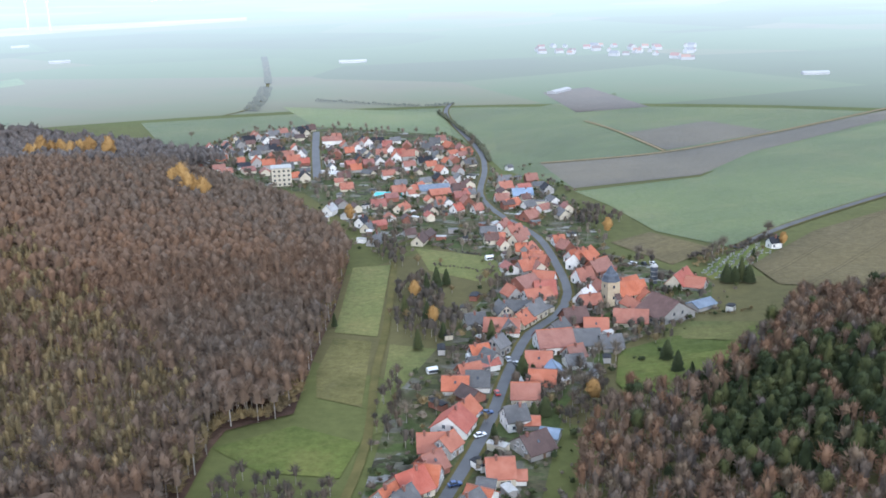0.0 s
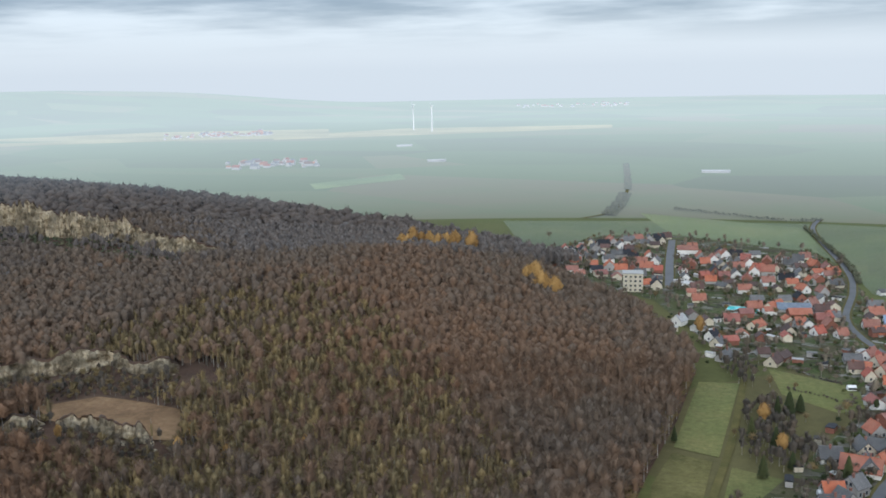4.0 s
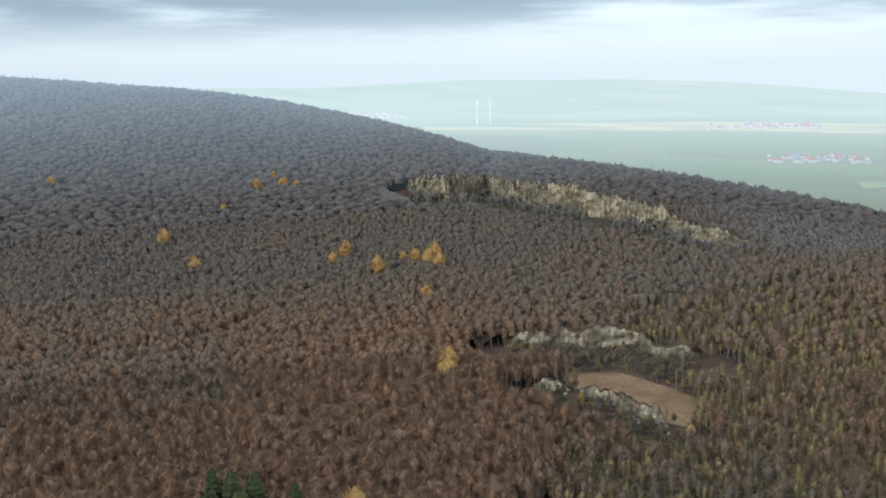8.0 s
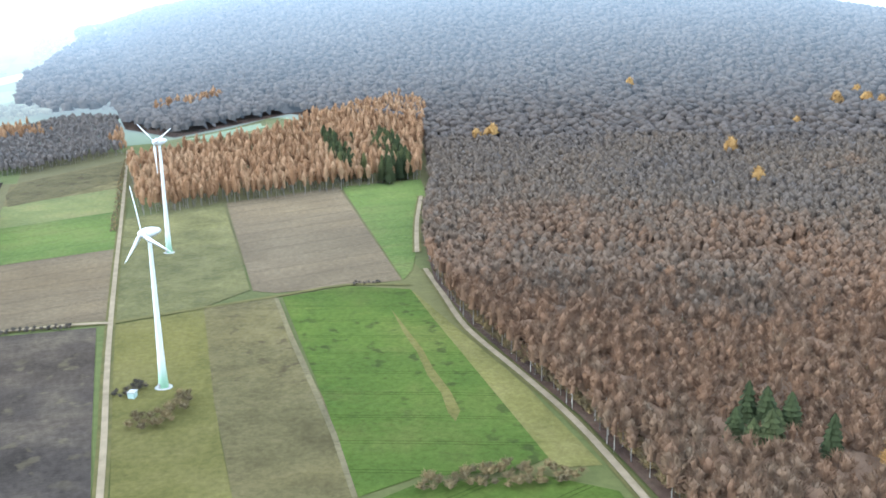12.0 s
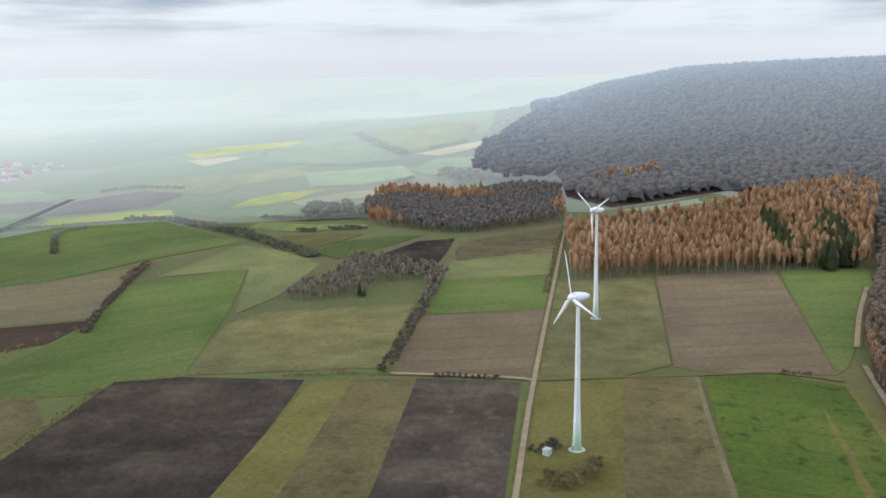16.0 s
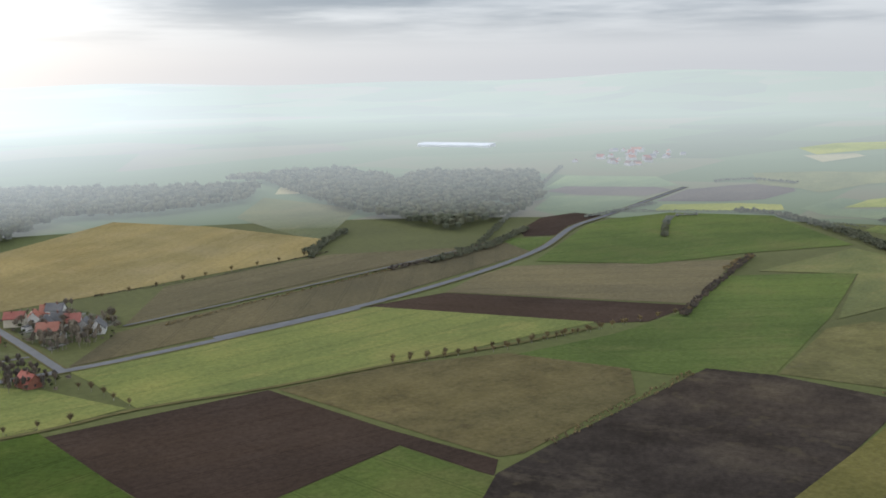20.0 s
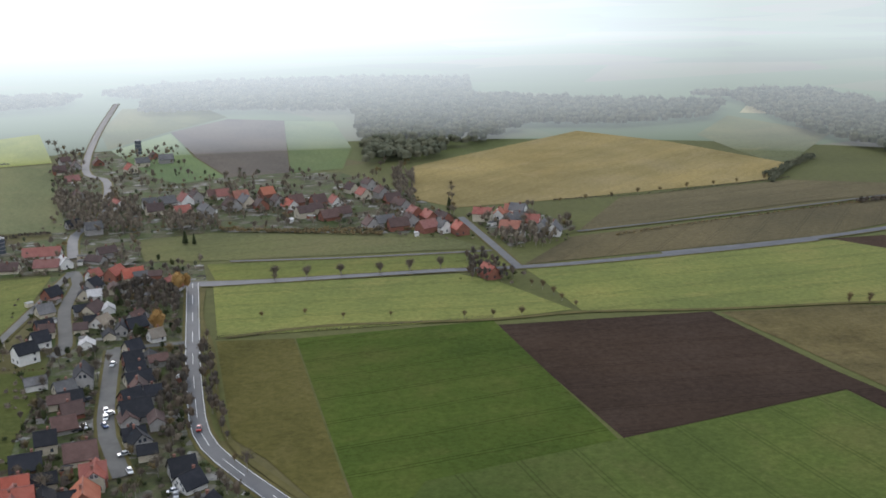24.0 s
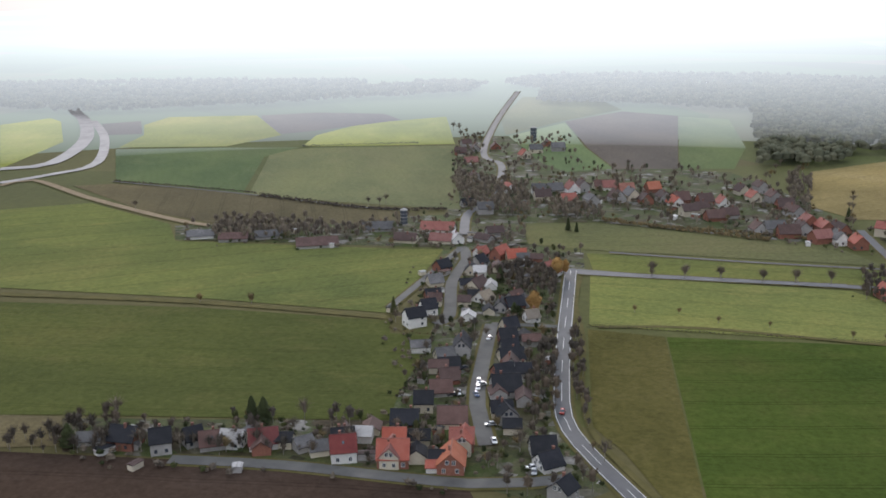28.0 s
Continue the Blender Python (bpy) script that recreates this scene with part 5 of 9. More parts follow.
house(-132.0, 718.0, 106, 11.0, 7.9, 8, "red")
house(-123.0, 728.0, 10, 12.1, 8.6, 8, "orange")
house(-120.0, 749.0, 92, 12.7, 8.8, 9, "grey")
house(-113.2, 715.7, 10, 9.4, 8.2, 8, "red")
house(-105.8, 666.1, 103, 12.2, 9.0, 9, "dark")
house(-106.0, 799.0, 13, 11.7, 8.3, 9, "orange")
house(-100.0, 806.0, 16, 10.1, 8.9, 8, "orange")
house(-91.0, 787.0, 107, 9.5, 9.5, 7, "orange")
house(-93.0, 746.0, 101, 12.0, 9.5, 8, "orange")
house(-85.0, 760.0, 18, 9.1, 9.4, 7, "orange")
house(-80.0, 771.0, 107, 11.2, 9.4, 8, "orange")
house(-73.0, 790.0, 106, 11.2, 9.2, 9, "orange")
house(-65.0, 794.0, 2, 11.4, 8.7, 8, "dark")
house(-57.0, 783.0, 2, 9.3, 9.4, 7, "red")
house(-53.0, 759.0, 106, 9.3, 8.8, 9, "orange")
house(-47.0, 729.0, 98, 12.0, 9.3, 9, "orange")
house(-38.0, 735.0, 3, 11.5, 9.4, 9, "orange")
house(-41.0, 774.0, 92, 12.5, 8.2, 8, "orange")
house(-32.0, 785.0, 93, 11.2, 8.5, 8, "orange")
house(-24.0, 772.0, 7, 12.4, 8.3, 7, "grey")
house(-19.0, 783.0, 1, 10.2, 8.8, 9, "grey")
house(-33.0, 743.0, 100, 11.1, 8.5, 8, "red")
house(-25.0, 716.0, 15, 12.9, 8.9, 7, "dark")
house(-74.0, 726.0, 101, 12.6, 9.2, 8, "dark")
house(-66.0, 732.0, 102, 10.8, 8.1, 8, "grey")
house(-50.0, 705.0, 93, 9.3, 8.1, 8, "red")
house(-78.0, 790.0, 95, 12.2, 9.0, 7, "orange")
house(-8.0, 773.0, 123, 12.6, 8.4, 7, "orange")
house(-5.0, 743.0, 26, 9.1, 7.8, 6, "orange")
house(3.0, 737.0, 24, 11.3, 8.7, 6, "orange")
house(6.7, 704.9, 33, 11.7, 9.1, 7, "grey")
house(4.7, 746.7, 37, 11.8, 8.4, 7, "orange")
house(-13.0, 684.0, 127, 10.6, 8.5, 7, "orange")
house(-1.0, 678.0, 118, 9.1, 8.1, 8, "orange")
house(-214.0, 720.0, 128, 11.5, 8.1, 6, "grey")
house(-202.0, 709.0, 122, 10.2, 8.0, 7, "grey")
house(-150.0, 694.0, 33, 10.9, 8.9, 6, "red")
house(-208.0, 700.0, 22, 9.5, 7.9, 8, "orange")
house(-164.0, 686.0, 30, 9.6, 8.0, 6, "orange")
house(73.9, -285.7, 10, 10.1, 9.4, 8.4, "red")
house(74.8, -285.6, 97, 10.2, 6.2, 7.4, "red")
house(76.0, -296.0, 10, 7.5, 7.8, 7.4, "red")
house(93.0, -293.0, 20, 7.5, 7.8, 7.4, "dark")
house(90.9, -286.0, 20, 8.2, 8.6, 8.4, "darkred")
house(54.0, -300.0, 10, 7.8, 7.8, 7.4, "red")
house(53.1, -298.3, 94, 9.7, 5.5, 7.4, "red")
house(54.8, -285.5, 97, 10.9, 8.6, 7.4, "orange")
house(59.0, -286.0, 10, 6.2, 6.2, 5.6, "dark")
house(60.0, -283.0, 10, 4.9, 4.7, 3.3, "red")
house(60.6, -318.6, 10, 10.2, 10.9, 6.5, "brown")
house(77.0, -315.0, 10, 9.5, 10.2, 5.6, "dark")
house(73.0, -328.0, 10, 6.8, 7.0, 7.4, "dark")
house(70.0, -344.0, 18, 8.2, 8.6, 5.6, "brown")
house(69.0, -356.0, 20, 7.5, 7.8, 5.6, "brown")
house(45.8, -348.9, 17, 10.8, 11.7, 7.4, "dark")
house(48.7, -362.0, 32, 7.5, 7.8, 6.5, "dark")
house(43.0, -325.0, 113, 10.8, 7.0, 6.5, "dark")
house(27.0, -300.0, 16, 8.3, 7.8, 6.5, "dark")
house(24.4, -291.1, 37, 7.5, 7.8, 5.6, "dark")
house(18.0, -269.0, 62, 6.8, 7.0, 8.4, "dark")
house(69.0, -386.0, 96, 11.9, 7.0, 8.4, "dark")
house(48.0, -382.0, 21, 9.9, 9.4, 5.6, "dark")
house(50.0, -392.0, 20, 7.3, 7.0, 5.6, "dark")
house(75.0, -378.0, 29, 7.5, 7.8, 5.6, "grey")
house(71.0, -367.0, 18, 8.3, 7.8, 5.6, "dark")
house(52.2, -403.1, 21, 7.5, 7.8, 6.5, "dark")
house(53.4, -417.5, 34, 6.8, 7.0, 6.5, "dark")
house(55.0, -448.0, 27, 8.4, 7.8, 6.5, "dark")
house(56.0, -458.0, 58, 8.5, 7.0, 6.5, "brown")
house(96.8, -418.1, 36, 8.8, 7.8, 8.4, "dark")
house(94.0, -435.0, 31, 7.1, 7.0, 7.4, "dark")
house(95.6, -453.9, 26, 7.5, 7.8, 6.5, "dark")
house(45.2, -432.6, 30, 6.2, 6.2, 5.6, "tan")
house(71.0, -458.0, 57, 7.5, 7.8, 5.6, "tan")
house(100.3, -481.8, 29, 7.5, 7.8, 5.6, "grey")
house(78.0, -479.0, 70, 11.1, 7.8, 5.6, "brown")
house(101.5, -507.5, 53, 8.2, 7.0, 6.5, "dark")
house(83.4, -519.9, 62, 7.6, 7.8, 6.5, "dark")
house(74.3, -537.0, 66, 11.3, 7.0, 7.4, "red")
house(65.0, -535.0, 21, 10.9, 7.8, 6.5, "red")
house(85.0, -537.4, 47, 6.8, 7.0, 6.5, "red")
house(43.3, -510.8, 54, 10.6, 7.0, 7.4, "red")
house(41.2, -508.9, 67, 6.6, 6.2, 5.6, "orange")
house(166.0, -282.0, 179, 9.2, 8.6, 7.4, "dark")
house(152.3, -280.3, 27, 6.8, 7.0, 8.4, "dark")
house(137.0, -287.0, 25, 8.3, 8.6, 5.6, "brown")
house(120.0, -290.0, 23, 9.6, 7.8, 6.5, "darkred")
house(144.0, -287.0, 44, 6.2, 6.2, 6.5, "dark")
house(106.0, -290.0, 44, 6.2, 6.2, 4.7, "grey")
house(100.0, -288.0, 27, 6.2, 6.2, 4.7, "grey")
house(263.0, -556.0, 24, 15.8, 10.9, 4.7, "grey")
house(240.0, -553.0, 18, 17.3, 10.9, 4.7, "brown")
house(185.0, -547.0, 21, 24.4, 12.5, 5.6, "brown")
house(221.0, -562.0, 24, 16.0, 9.4, 4.7, "grey")
house(159.0, -591.0, 17, 19.7, 10.9, 5.6, "grey")
house(121.0, -593.0, 1, 20.8, 10.2, 6.5, "red")
house(135.0, -565.0, 177, 13.3, 7.8, 5.6, "brown")
house(114.0, -568.0, 177, 13.2, 9.4, 5.6, "red")
house(105.0, -569.0, 114, 9.9, 7.0, 6.5, "white")
house(115.6, -668.1, 34, 8.5, 6.2, 5.6, "dark")
house(85.0, -590.0, 25, 10.4, 7.0, 5.6, "brown")
house(89.0, -574.0, 149, 10.6, 7.0, 4.7, "brown")
house(71.0, -716.0, 13, 9.2, 9.6, 8, "grey")
house(60.0, -725.0, 24, 11.6, 9.5, 7, "grey")
house(47.0, -723.0, 113, 11.9, 8.8, 9, "red")
house(47.0, -684.0, 26, 10.9, 7.9, 8, "red")
house(40.0, -732.0, 110, 11.1, 8.3, 9, "brown")
house(27.0, -741.0, 18, 10.7, 7.9, 7, "brown")
house(21.0, -740.0, 13, 9.5, 8.9, 7, "red")
house(8.0, -727.0, 21, 10.9, 9.1, 8, "orange")
house(-6.0, -695.0, 107, 9.7, 8.8, 8, "brown")
house(4.0, -706.0, 112, 12.6, 8.3, 9, "grey")
house(-11.0, -735.0, 26, 9.8, 8.8, 8, "orange")
house(-18.0, -703.0, 116, 9.3, 8.2, 8, "brown")
house(-30.0, -701.0, 22, 11.1, 9.6, 8, "brown")
house(-34.0, -662.0, 24, 11.0, 8.8, 8, "brown")
house(-46.0, -698.0, 23, 10.3, 8.9, 8, "brown")
house(-50.0, -651.0, 20, 12.6, 9.3, 7, "brown")
house(-59.0, -658.0, 22, 11.5, 7.8, 7, "brown")
house(-74.0, -736.0, 114, 9.9, 8.2, 8, "brown")
house(-88.0, -745.0, 112, 10.6, 8.1, 9, "brown")
house(-93.0, -711.0, 111, 10.1, 8.2, 9, "brown")
house(-98.0, -690.0, 15, 10.9, 8.6, 8, "brown")
house(-101.0, -670.0, 118, 12.7, 8.5, 8, "brown")
house(-106.0, -642.0, 110, 9.1, 8.3, 8, "red")
house(-114.0, -632.0, 103, 12.9, 8.1, 7, "red")
house(-122.0, -626.0, 113, 12.6, 8.7, 7, "brown")
house(-83.0, -621.0, 19, 13.0, 8.1, 8, "grey")
house(-90.0, -611.0, 13, 12.9, 8.3, 8, "brown")
house(-107.0, -601.0, 27, 12.0, 9.2, 8, "red")
house(-126.0, -591.0, 102, 10.3, 8.4, 8, "red")
house(-42.0, -670.0, 25, 9.2, 7.9, 8, "brown")
house(-26.0, -691.0, 114, 11.7, 9.3, 7, "red")
house(66.0, -696.0, 18, 11.4, 8.7, 8, "brown")
house(93.2, -721.6, 114, 12.4, 9.2, 7, "red")
house(99.8, -647.6, 17, 10.2, 8.5, 8, "grey")
house(-80.0, -713.0, 108, 11.1, 8.0, 8, "red")
house(-58.0, -696.0, 104, 11.1, 7.8, 7, "red")
house(14.0, -698.0, 116, 11.9, 9.5, 9, "brown")
house(31.0, -681.0, 115, 12.2, 8.1, 9, "grey")
house(-99.0, -618.0, 107, 9.0, 9.1, 9, "brown")
house(-74.0, -622.0, 105, 10.3, 8.9, 7, "brown")
house(-117.0, -600.0, 104, 11.7, 7.9, 8, "grey")
house(-148.0, -622.0, 152, 11.9, 7.8, 9, "red")
house(-160.0, -604.0, 62, 9.5, 8.9, 8, "grey")
house(-171.0, -632.0, 151, 10.5, 9.1, 8, "orange")
house(-170.0, -608.0, 158, 9.1, 8.1, 8, "grey")
house(-175.0, -599.0, 156, 9.3, 8.9, 8, "red")
house(-177.0, -583.0, 61, 9.6, 9.3, 8, "grey")
house(-182.0, -575.0, 65, 11.4, 8.8, 8, "grey")
house(-156.0, -582.0, 150, 12.5, 8.2, 9, "orange")
house(-160.0, -626.0, 67, 10.2, 8.6, 7, "orange")
house(-174.0, -629.0, 142, 10.7, 7.9, 9, "grey")
house(-121.0, -494.0, 105, 11.7, 8.2, 7, "red")
house(161.0, -926.0, 29, 9.0, 7.8, 7, "brown")
house(148.0, -900.9, 102, 11.1, 8.4, 7, "brown")
house(141.0, -835.0, 20, 11.2, 9.0, 6, "red")
house(125.0, -760.0, 118, 12.6, 9.5, 7, "brown")
house(85.0, -939.0, 113, 9.5, 8.9, 6, "brown")
house(73.0, -911.0, 14, 12.1, 8.8, 8, "grey")
house(99.0, -869.0, 118, 9.6, 8.5, 8, "red")
house(131.4, -916.7, 104, 10.9, 9.0, 6, "brown")
house(92.0, -898.0, 16, 11.3, 8.8, 8, "grey")
house(158.0, -879.0, 16, 10.3, 8.3, 7, "brown")
house(75.0, -365.0, 11, 7.6, 5.5, 5, "brown")
house(87.0, -386.0, 17, 8.0, 5.5, 5, "grey")
house(46.0, -407.0, 93, 8.6, 5.2, 4, "dark")
house(42.0, -401.0, 17, 7.7, 5.4, 5, "brown")
house(47.0, -373.0, 98, 7.6, 6.3, 6, "brown")
house(41.0, -365.0, 7, 6.1, 5.4, 6, "dark")
house(48.1, -343.4, 109, 7.1, 6.0, 5, "brown")
house(38.0, -340.0, 100, 8.3, 5.3, 5, "brown")
house(44.4, -327.5, 15, 7.5, 5.7, 6, "dark")
house(39.0, -315.0, 8, 6.2, 5.6, 5, "dark")
house(88.0, -300.0, 6, 6.3, 5.7, 5, "white")
house(87.0, -307.0, 98, 6.8, 6.1, 4, "brown")
house(93.0, -297.0, 109, 8.1, 6.0, 6, "brown")
house(69.0, -301.0, 11, 7.6, 6.2, 5, "dark")
house(67.0, -289.0, 101, 7.3, 6.1, 5, "dark")
house(80.0, -500.0, 15, 6.6, 5.8, 6, "white")
house(71.0, -480.0, 101, 7.7, 5.7, 4, "white")
house(72.0, -512.0, 99, 7.9, 5.5, 5, "brown")
house(85.2, -504.0, 94, 7.4, 6.3, 6, "dark")
house(82.4, -478.6, 18, 8.4, 6.0, 5, "dark")
house(65.0, -513.0, 14, 7.7, 5.5, 5, "dark")
house(60.7, -532.5, 16, 7.2, 6.0, 5, "grey")
house(53.0, -532.0, 1, 6.6, 5.6, 5, "brown")
house(66.0, -440.0, 101, 6.7, 5.2, 4, "dark")
house(61.0, -445.0, 93, 7.9, 5.4, 6, "dark")
house(76.0, -460.0, 11, 6.4, 5.4, 5, "dark")
house(79.3, -450.1, 5, 6.0, 5.7, 5, "brown")
house(51.0, -455.0, 101, 7.8, 6.2, 5, "dark")
house(74.0, -430.0, 96, 6.1, 6.3, 4, "white")
house(93.5, -448.6, 5, 6.6, 5.7, 6, "brown")
house(179.0, -282.0, 18, 7.9, 6.0, 4, "grey")
house(164.0, -282.0, 104, 7.1, 6.1, 4, "grey")
house(130.0, -288.0, 2, 7.6, 5.8, 6, "white")
house(119.0, -286.0, 108, 7.1, 6.2, 5, "brown")
house(114.0, -291.0, 6, 7.8, 5.5, 5, "dark")
house(6.0, 353.0, 20, 7.3, 7.1, 6, "orange")
house(8.4, 343.0, 23, 8.6, 6.1, 5, "red")
house(40.0, 363.0, 26, 6.8, 6.5, 5, "red")
house(55.0, 407.0, 16, 9.2, 6.9, 6, "orange")
house(47.0, 368.0, 111, 7.6, 7.1, 5, "orange")
house(17.0, 399.0, 108, 9.2, 6.8, 6, "grey")
house(22.0, 421.0, 118, 7.2, 6.9, 6, "orange")
house(5.0, 387.0, 14, 8.4, 7.1, 6, "grey")
house(69.0, 410.0, 26, 8.5, 6.4, 7, "brown")
house(73.0, 402.0, 119, 9.7, 6.9, 5, "orange")
house(37.0, 457.0, 106, 7.2, 6.8, 6, "orange")
house(23.0, 458.0, 114, 8.1, 6.2, 5, "red")
house(37.3, 484.1, 112, 7.2, 6.5, 6, "orange")
house(22.0, 497.0, 104, 7.7, 6.7, 7, "red")
house(16.0, 508.0, 14, 8.9, 6.5, 7, "brown")
house(28.5, 534.1, 109, 8.8, 5.9, 5, "red")
house(28.5, 582.2, 24, 9.3, 6.6, 6, "brown")
house(40.0, 594.0, 13, 6.9, 6.8, 7, "brown")
house(6.4, 611.5, 17, 7.9, 6.6, 7, "grey")
house(0.0, 605.0, 19, 9.7, 6.9, 7, "red")
house(-8.0, 591.0, 108, 8.4, 6.9, 6, "grey")
house(-19.0, 600.0, 112, 8.3, 6.9, 5, "orange")
house(-30.0, 616.0, 27, 8.9, 6.7, 6, "orange")
house(-41.0, 560.0, 108, 8.2, 7.2, 5, "orange")
house(-46.0, 542.0, 28, 9.7, 7.0, 6, "red")
house(-63.0, 582.0, 118, 9.2, 7.0, 6, "brown")
house(-31.0, 553.0, 104, 6.8, 6.3, 6, "brown")
house(-18.0, 558.0, 107, 8.5, 6.1, 6, "red")
house(-81.0, 653.0, 15, 7.1, 6.5, 6, "orange")
house(-79.0, 708.0, 29, 8.1, 6.5, 7, "red")
house(-61.0, 687.0, 23, 8.2, 6.1, 6, "brown")
house(-45.0, 685.0, 19, 8.3, 6.7, 6, "brown")
house(-29.0, 683.0, 106, 8.2, 6.6, 5, "brown")
house(-18.0, 721.0, 108, 9.3, 6.3, 6, "grey")
house(-9.0, 710.0, 112, 9.7, 7.1, 7, "orange")



def infill(n, seed):
    """More small houses between those of the dense northern quarter."""
    r = random.Random(seed)
    base = [h for h in HOMES if h[1] > 560]
    left = n
    while left:
        left -= 1
        x, y = r.choice(base)
        a, d = r.uniform(0, 6.28), r.uniform(13, 19)
        x, y = x + d * math.cos(a), y + d * math.sin(a)
        free = min(math.hypot(x - h[0], y - h[1]) for h in HOMES) > 12
        clear = all(road_gap(x, y, pts) > width / 2 + 6 for pts, width in ROADS)
        if free and clear and any(inside(np.array([x]), np.array([y]), g)[0] for g in GARDENS):
            house(round(x, 1), round(y, 1), r.choice((15, 20, 105, 110)), r.uniform(9, 11.5), r.uniform(7.5, 9), r.uniform(6, 7.5), r.choice(("orange", "red", "orange", "dark", "grey", "brown")))


def road_gap(x, y, pts):
    """How far a place lies from a line of points."""
    q, best = np.array((x, y)), 1e9
    for a, b in zip(pts, pts[1:]):
        a, b = np.array(a), np.array(b)
        t = np.clip(np.dot(q - a, b - a) / np.dot(b - a, b - a), 0, 1)
        best = min(best, float(np.hypot(*(q - a - t * (b - a)))))
    return best


infill(420, 4)

# ---- trees ----


def rock_points(r, n):
    """n directions spread over a ball."""
    v = r.normal(size=(n, 3))
    return v / np.linalg.norm(v, axis=1)[:, None]


def dome(r, sides, rings, rad, height, z0, rough, pointed):
    """A lumpy crown core, rounded or running to a point."""
    vs, fs = [], []
    for k in range(rings):
        f = k / rings if pointed else (k + 0.4) / rings
        q = rad * math.sin(math.pi * (0.22 + 0.68 * f if pointed else 0.2 + 0.6 * f))
        for i in range(sides):
            a = 2 * math.pi * (i + 0.5 * k) / sides
            w = 1 + rough * (r.random() - 0.5)
            vs.append((q * w * math.cos(a), q * w * math.sin(a), z0 + height * (f * 0.92 + rough * 0.12 * r.random())))
    top = len(vs)
    vs.append((0, 0, z0 + height * (1.0 if pointed else 0.94)))
    for k in range(rings - 1):
        for i in range(sides):
            a, b, c, d = k * sides + i, k * sides + (i + 1) % sides, (k + 1) * sides + (i + 1) % sides, (k + 1) * sides + i
            fs += [(a, b, c), (a, c, d)]
    for i in range(sides):
        fs.append(((rings - 1) * sides + i, (rings - 1) * sides + (i + 1) % sides, top))
    return vs, fs


def broadleaf(seed, sides, rings, twigs, wide, trunk=True, rad=4.3, tall=16.0, core=0.8, reach=1.0, rough=0.85, pointed=False):
    """Bare or browning crown: a lumpy core, sprays of twigs standing off it, a pale trunk. Returns vertices, triangles, slot."""
    r = np.random.RandomState(seed)
    z0 = tall * 0.28
    h = tall - z0
    vs, fs = dome(r, sides, rings, rad * core, h * 0.88, z0 * 1.05, rough, pointed)
    slot = [0] * len(fs)
    d = rock_points(r, twigs)
    d[:, 2] = np.abs(d[:, 2]) * 1.1 - 0.35
    for k in range(twigs):
        u = Vector(d[k])
        base = Vector((u.x * rad * 0.62 / reach, u.y * rad * 0.62 / reach, z0 + h * (0.48 + 0.40 * u.z / reach)))
        grow = Vector((u.x, u.y, u.z + 0.58)).normalized() * rad * reach * r.uniform(0.32, 0.66)
        side = grow.cross(Vector(rock_points(r, 1)[0])).normalized() * rad * wide * r.uniform(0.6, 1.4)
        n = len(vs)
        vs += [tuple(base - side), tuple(base + side), tuple(base + grow)]
        fs.append((n, n + 1, n + 2))
        slot.append(0)
    if trunk:
        n = len(vs)
        for z, q in ((-1.0, 0.3), (tall * 0.8, 0.1)):
            for i in range(3):
                vs.append((q * math.cos(2.1 * i), q * math.sin(2.1 * i), z))
        for i in range(3):
            a, b = n + i, n + (i + 1) % 3
            fs += [(a, b, b + 3), (a, b + 3, a + 3)]
            slot += [1, 1]
    return np.array(vs), np.array(fs), np.array(slot)


def conifer(seed, tiers, blades, rad=2.9, tall=17.0):
    """Spruce or larch: tiers of drooping boughs round a stem."""
    r = np.random.RandomState(seed)
    vs, fs, slot = [], [], []
    for k in range(tiers):
        f = k / tiers
        z, q = tall * (0.12 + 0.86 * f), rad * (1 - f) ** 0.62 + 0.2
        for i in range(blades):
            a = 2 * math.pi * (i + 0.5 * (k % 2)) / blades + r.uniform(-0.2, 0.2)
            w = q * 0.55
            ln = q * r.uniform(0.8, 1.2)
            n = len(vs)
            c, s = math.cos(a), math.sin(a)
            rise = tall / tiers * 1.25
            vs += [(0.1 * c, 0.1 * s, z + rise), (ln * c - w * s, ln * s + w * c, z), (ln * c + w * s, ln * s - w * c, z - 0.1)]
            fs.append((n, n + 1, n + 2))
            slot.append(0)
    n = len(vs)
    for z, q in ((-1.0, 0.25), (tall, 0.04)):
        for i in range(3):
            vs.append((q * math.cos(2.1 * i), q * math.sin(2.1 * i), z))
    for i in range(3):
        a, b = n + i, n + (i + 1) % 3
        fs += [(a, b, b + 3), (a, b + 3, a + 3)]
        slot += [1, 1]
    return np.array(vs), np.array(fs), np.array(slot)


NEAR = [broadleaf(s, 5, 2, 78, 0.055, True, 3.6 + 0.25 * (s % 3), 14.6 + 0.8 * (s % 2), 0.5, 1.1, 1.1) for s in range(6)]
MIDDLE = [broadleaf(20 + s, 5, 2, 26, 0.085, True, 3.8 + 0.25 * (s % 3), 15.0, 0.62, 1.05, 1.0) for s in range(5)]
FAR = [broadleaf(40 + s, 5, 2, 4, 0.1, False, 5.6, 14.2, 0.9, 1.0, 0.6) for s in range(5)]
POLE = [broadleaf(60 + s, 5, 2, 42, 0.06, True, 3.0, 13.5, 0.38, 1.3, 1.0) for s in range(4)]
SPRUCE = [conifer(80 + s, 11, 10, 3.0 + 0.5 * (s % 3), 16.0 - 1.5 * (s % 3)) for s in range(4)]
PINE = [broadleaf(200 + s, 6, 3, 110, 0.06, True, 3.4 + 0.3 * (s % 2), 15.0, 0.7, 1.0, 0.8) for s in range(4)]
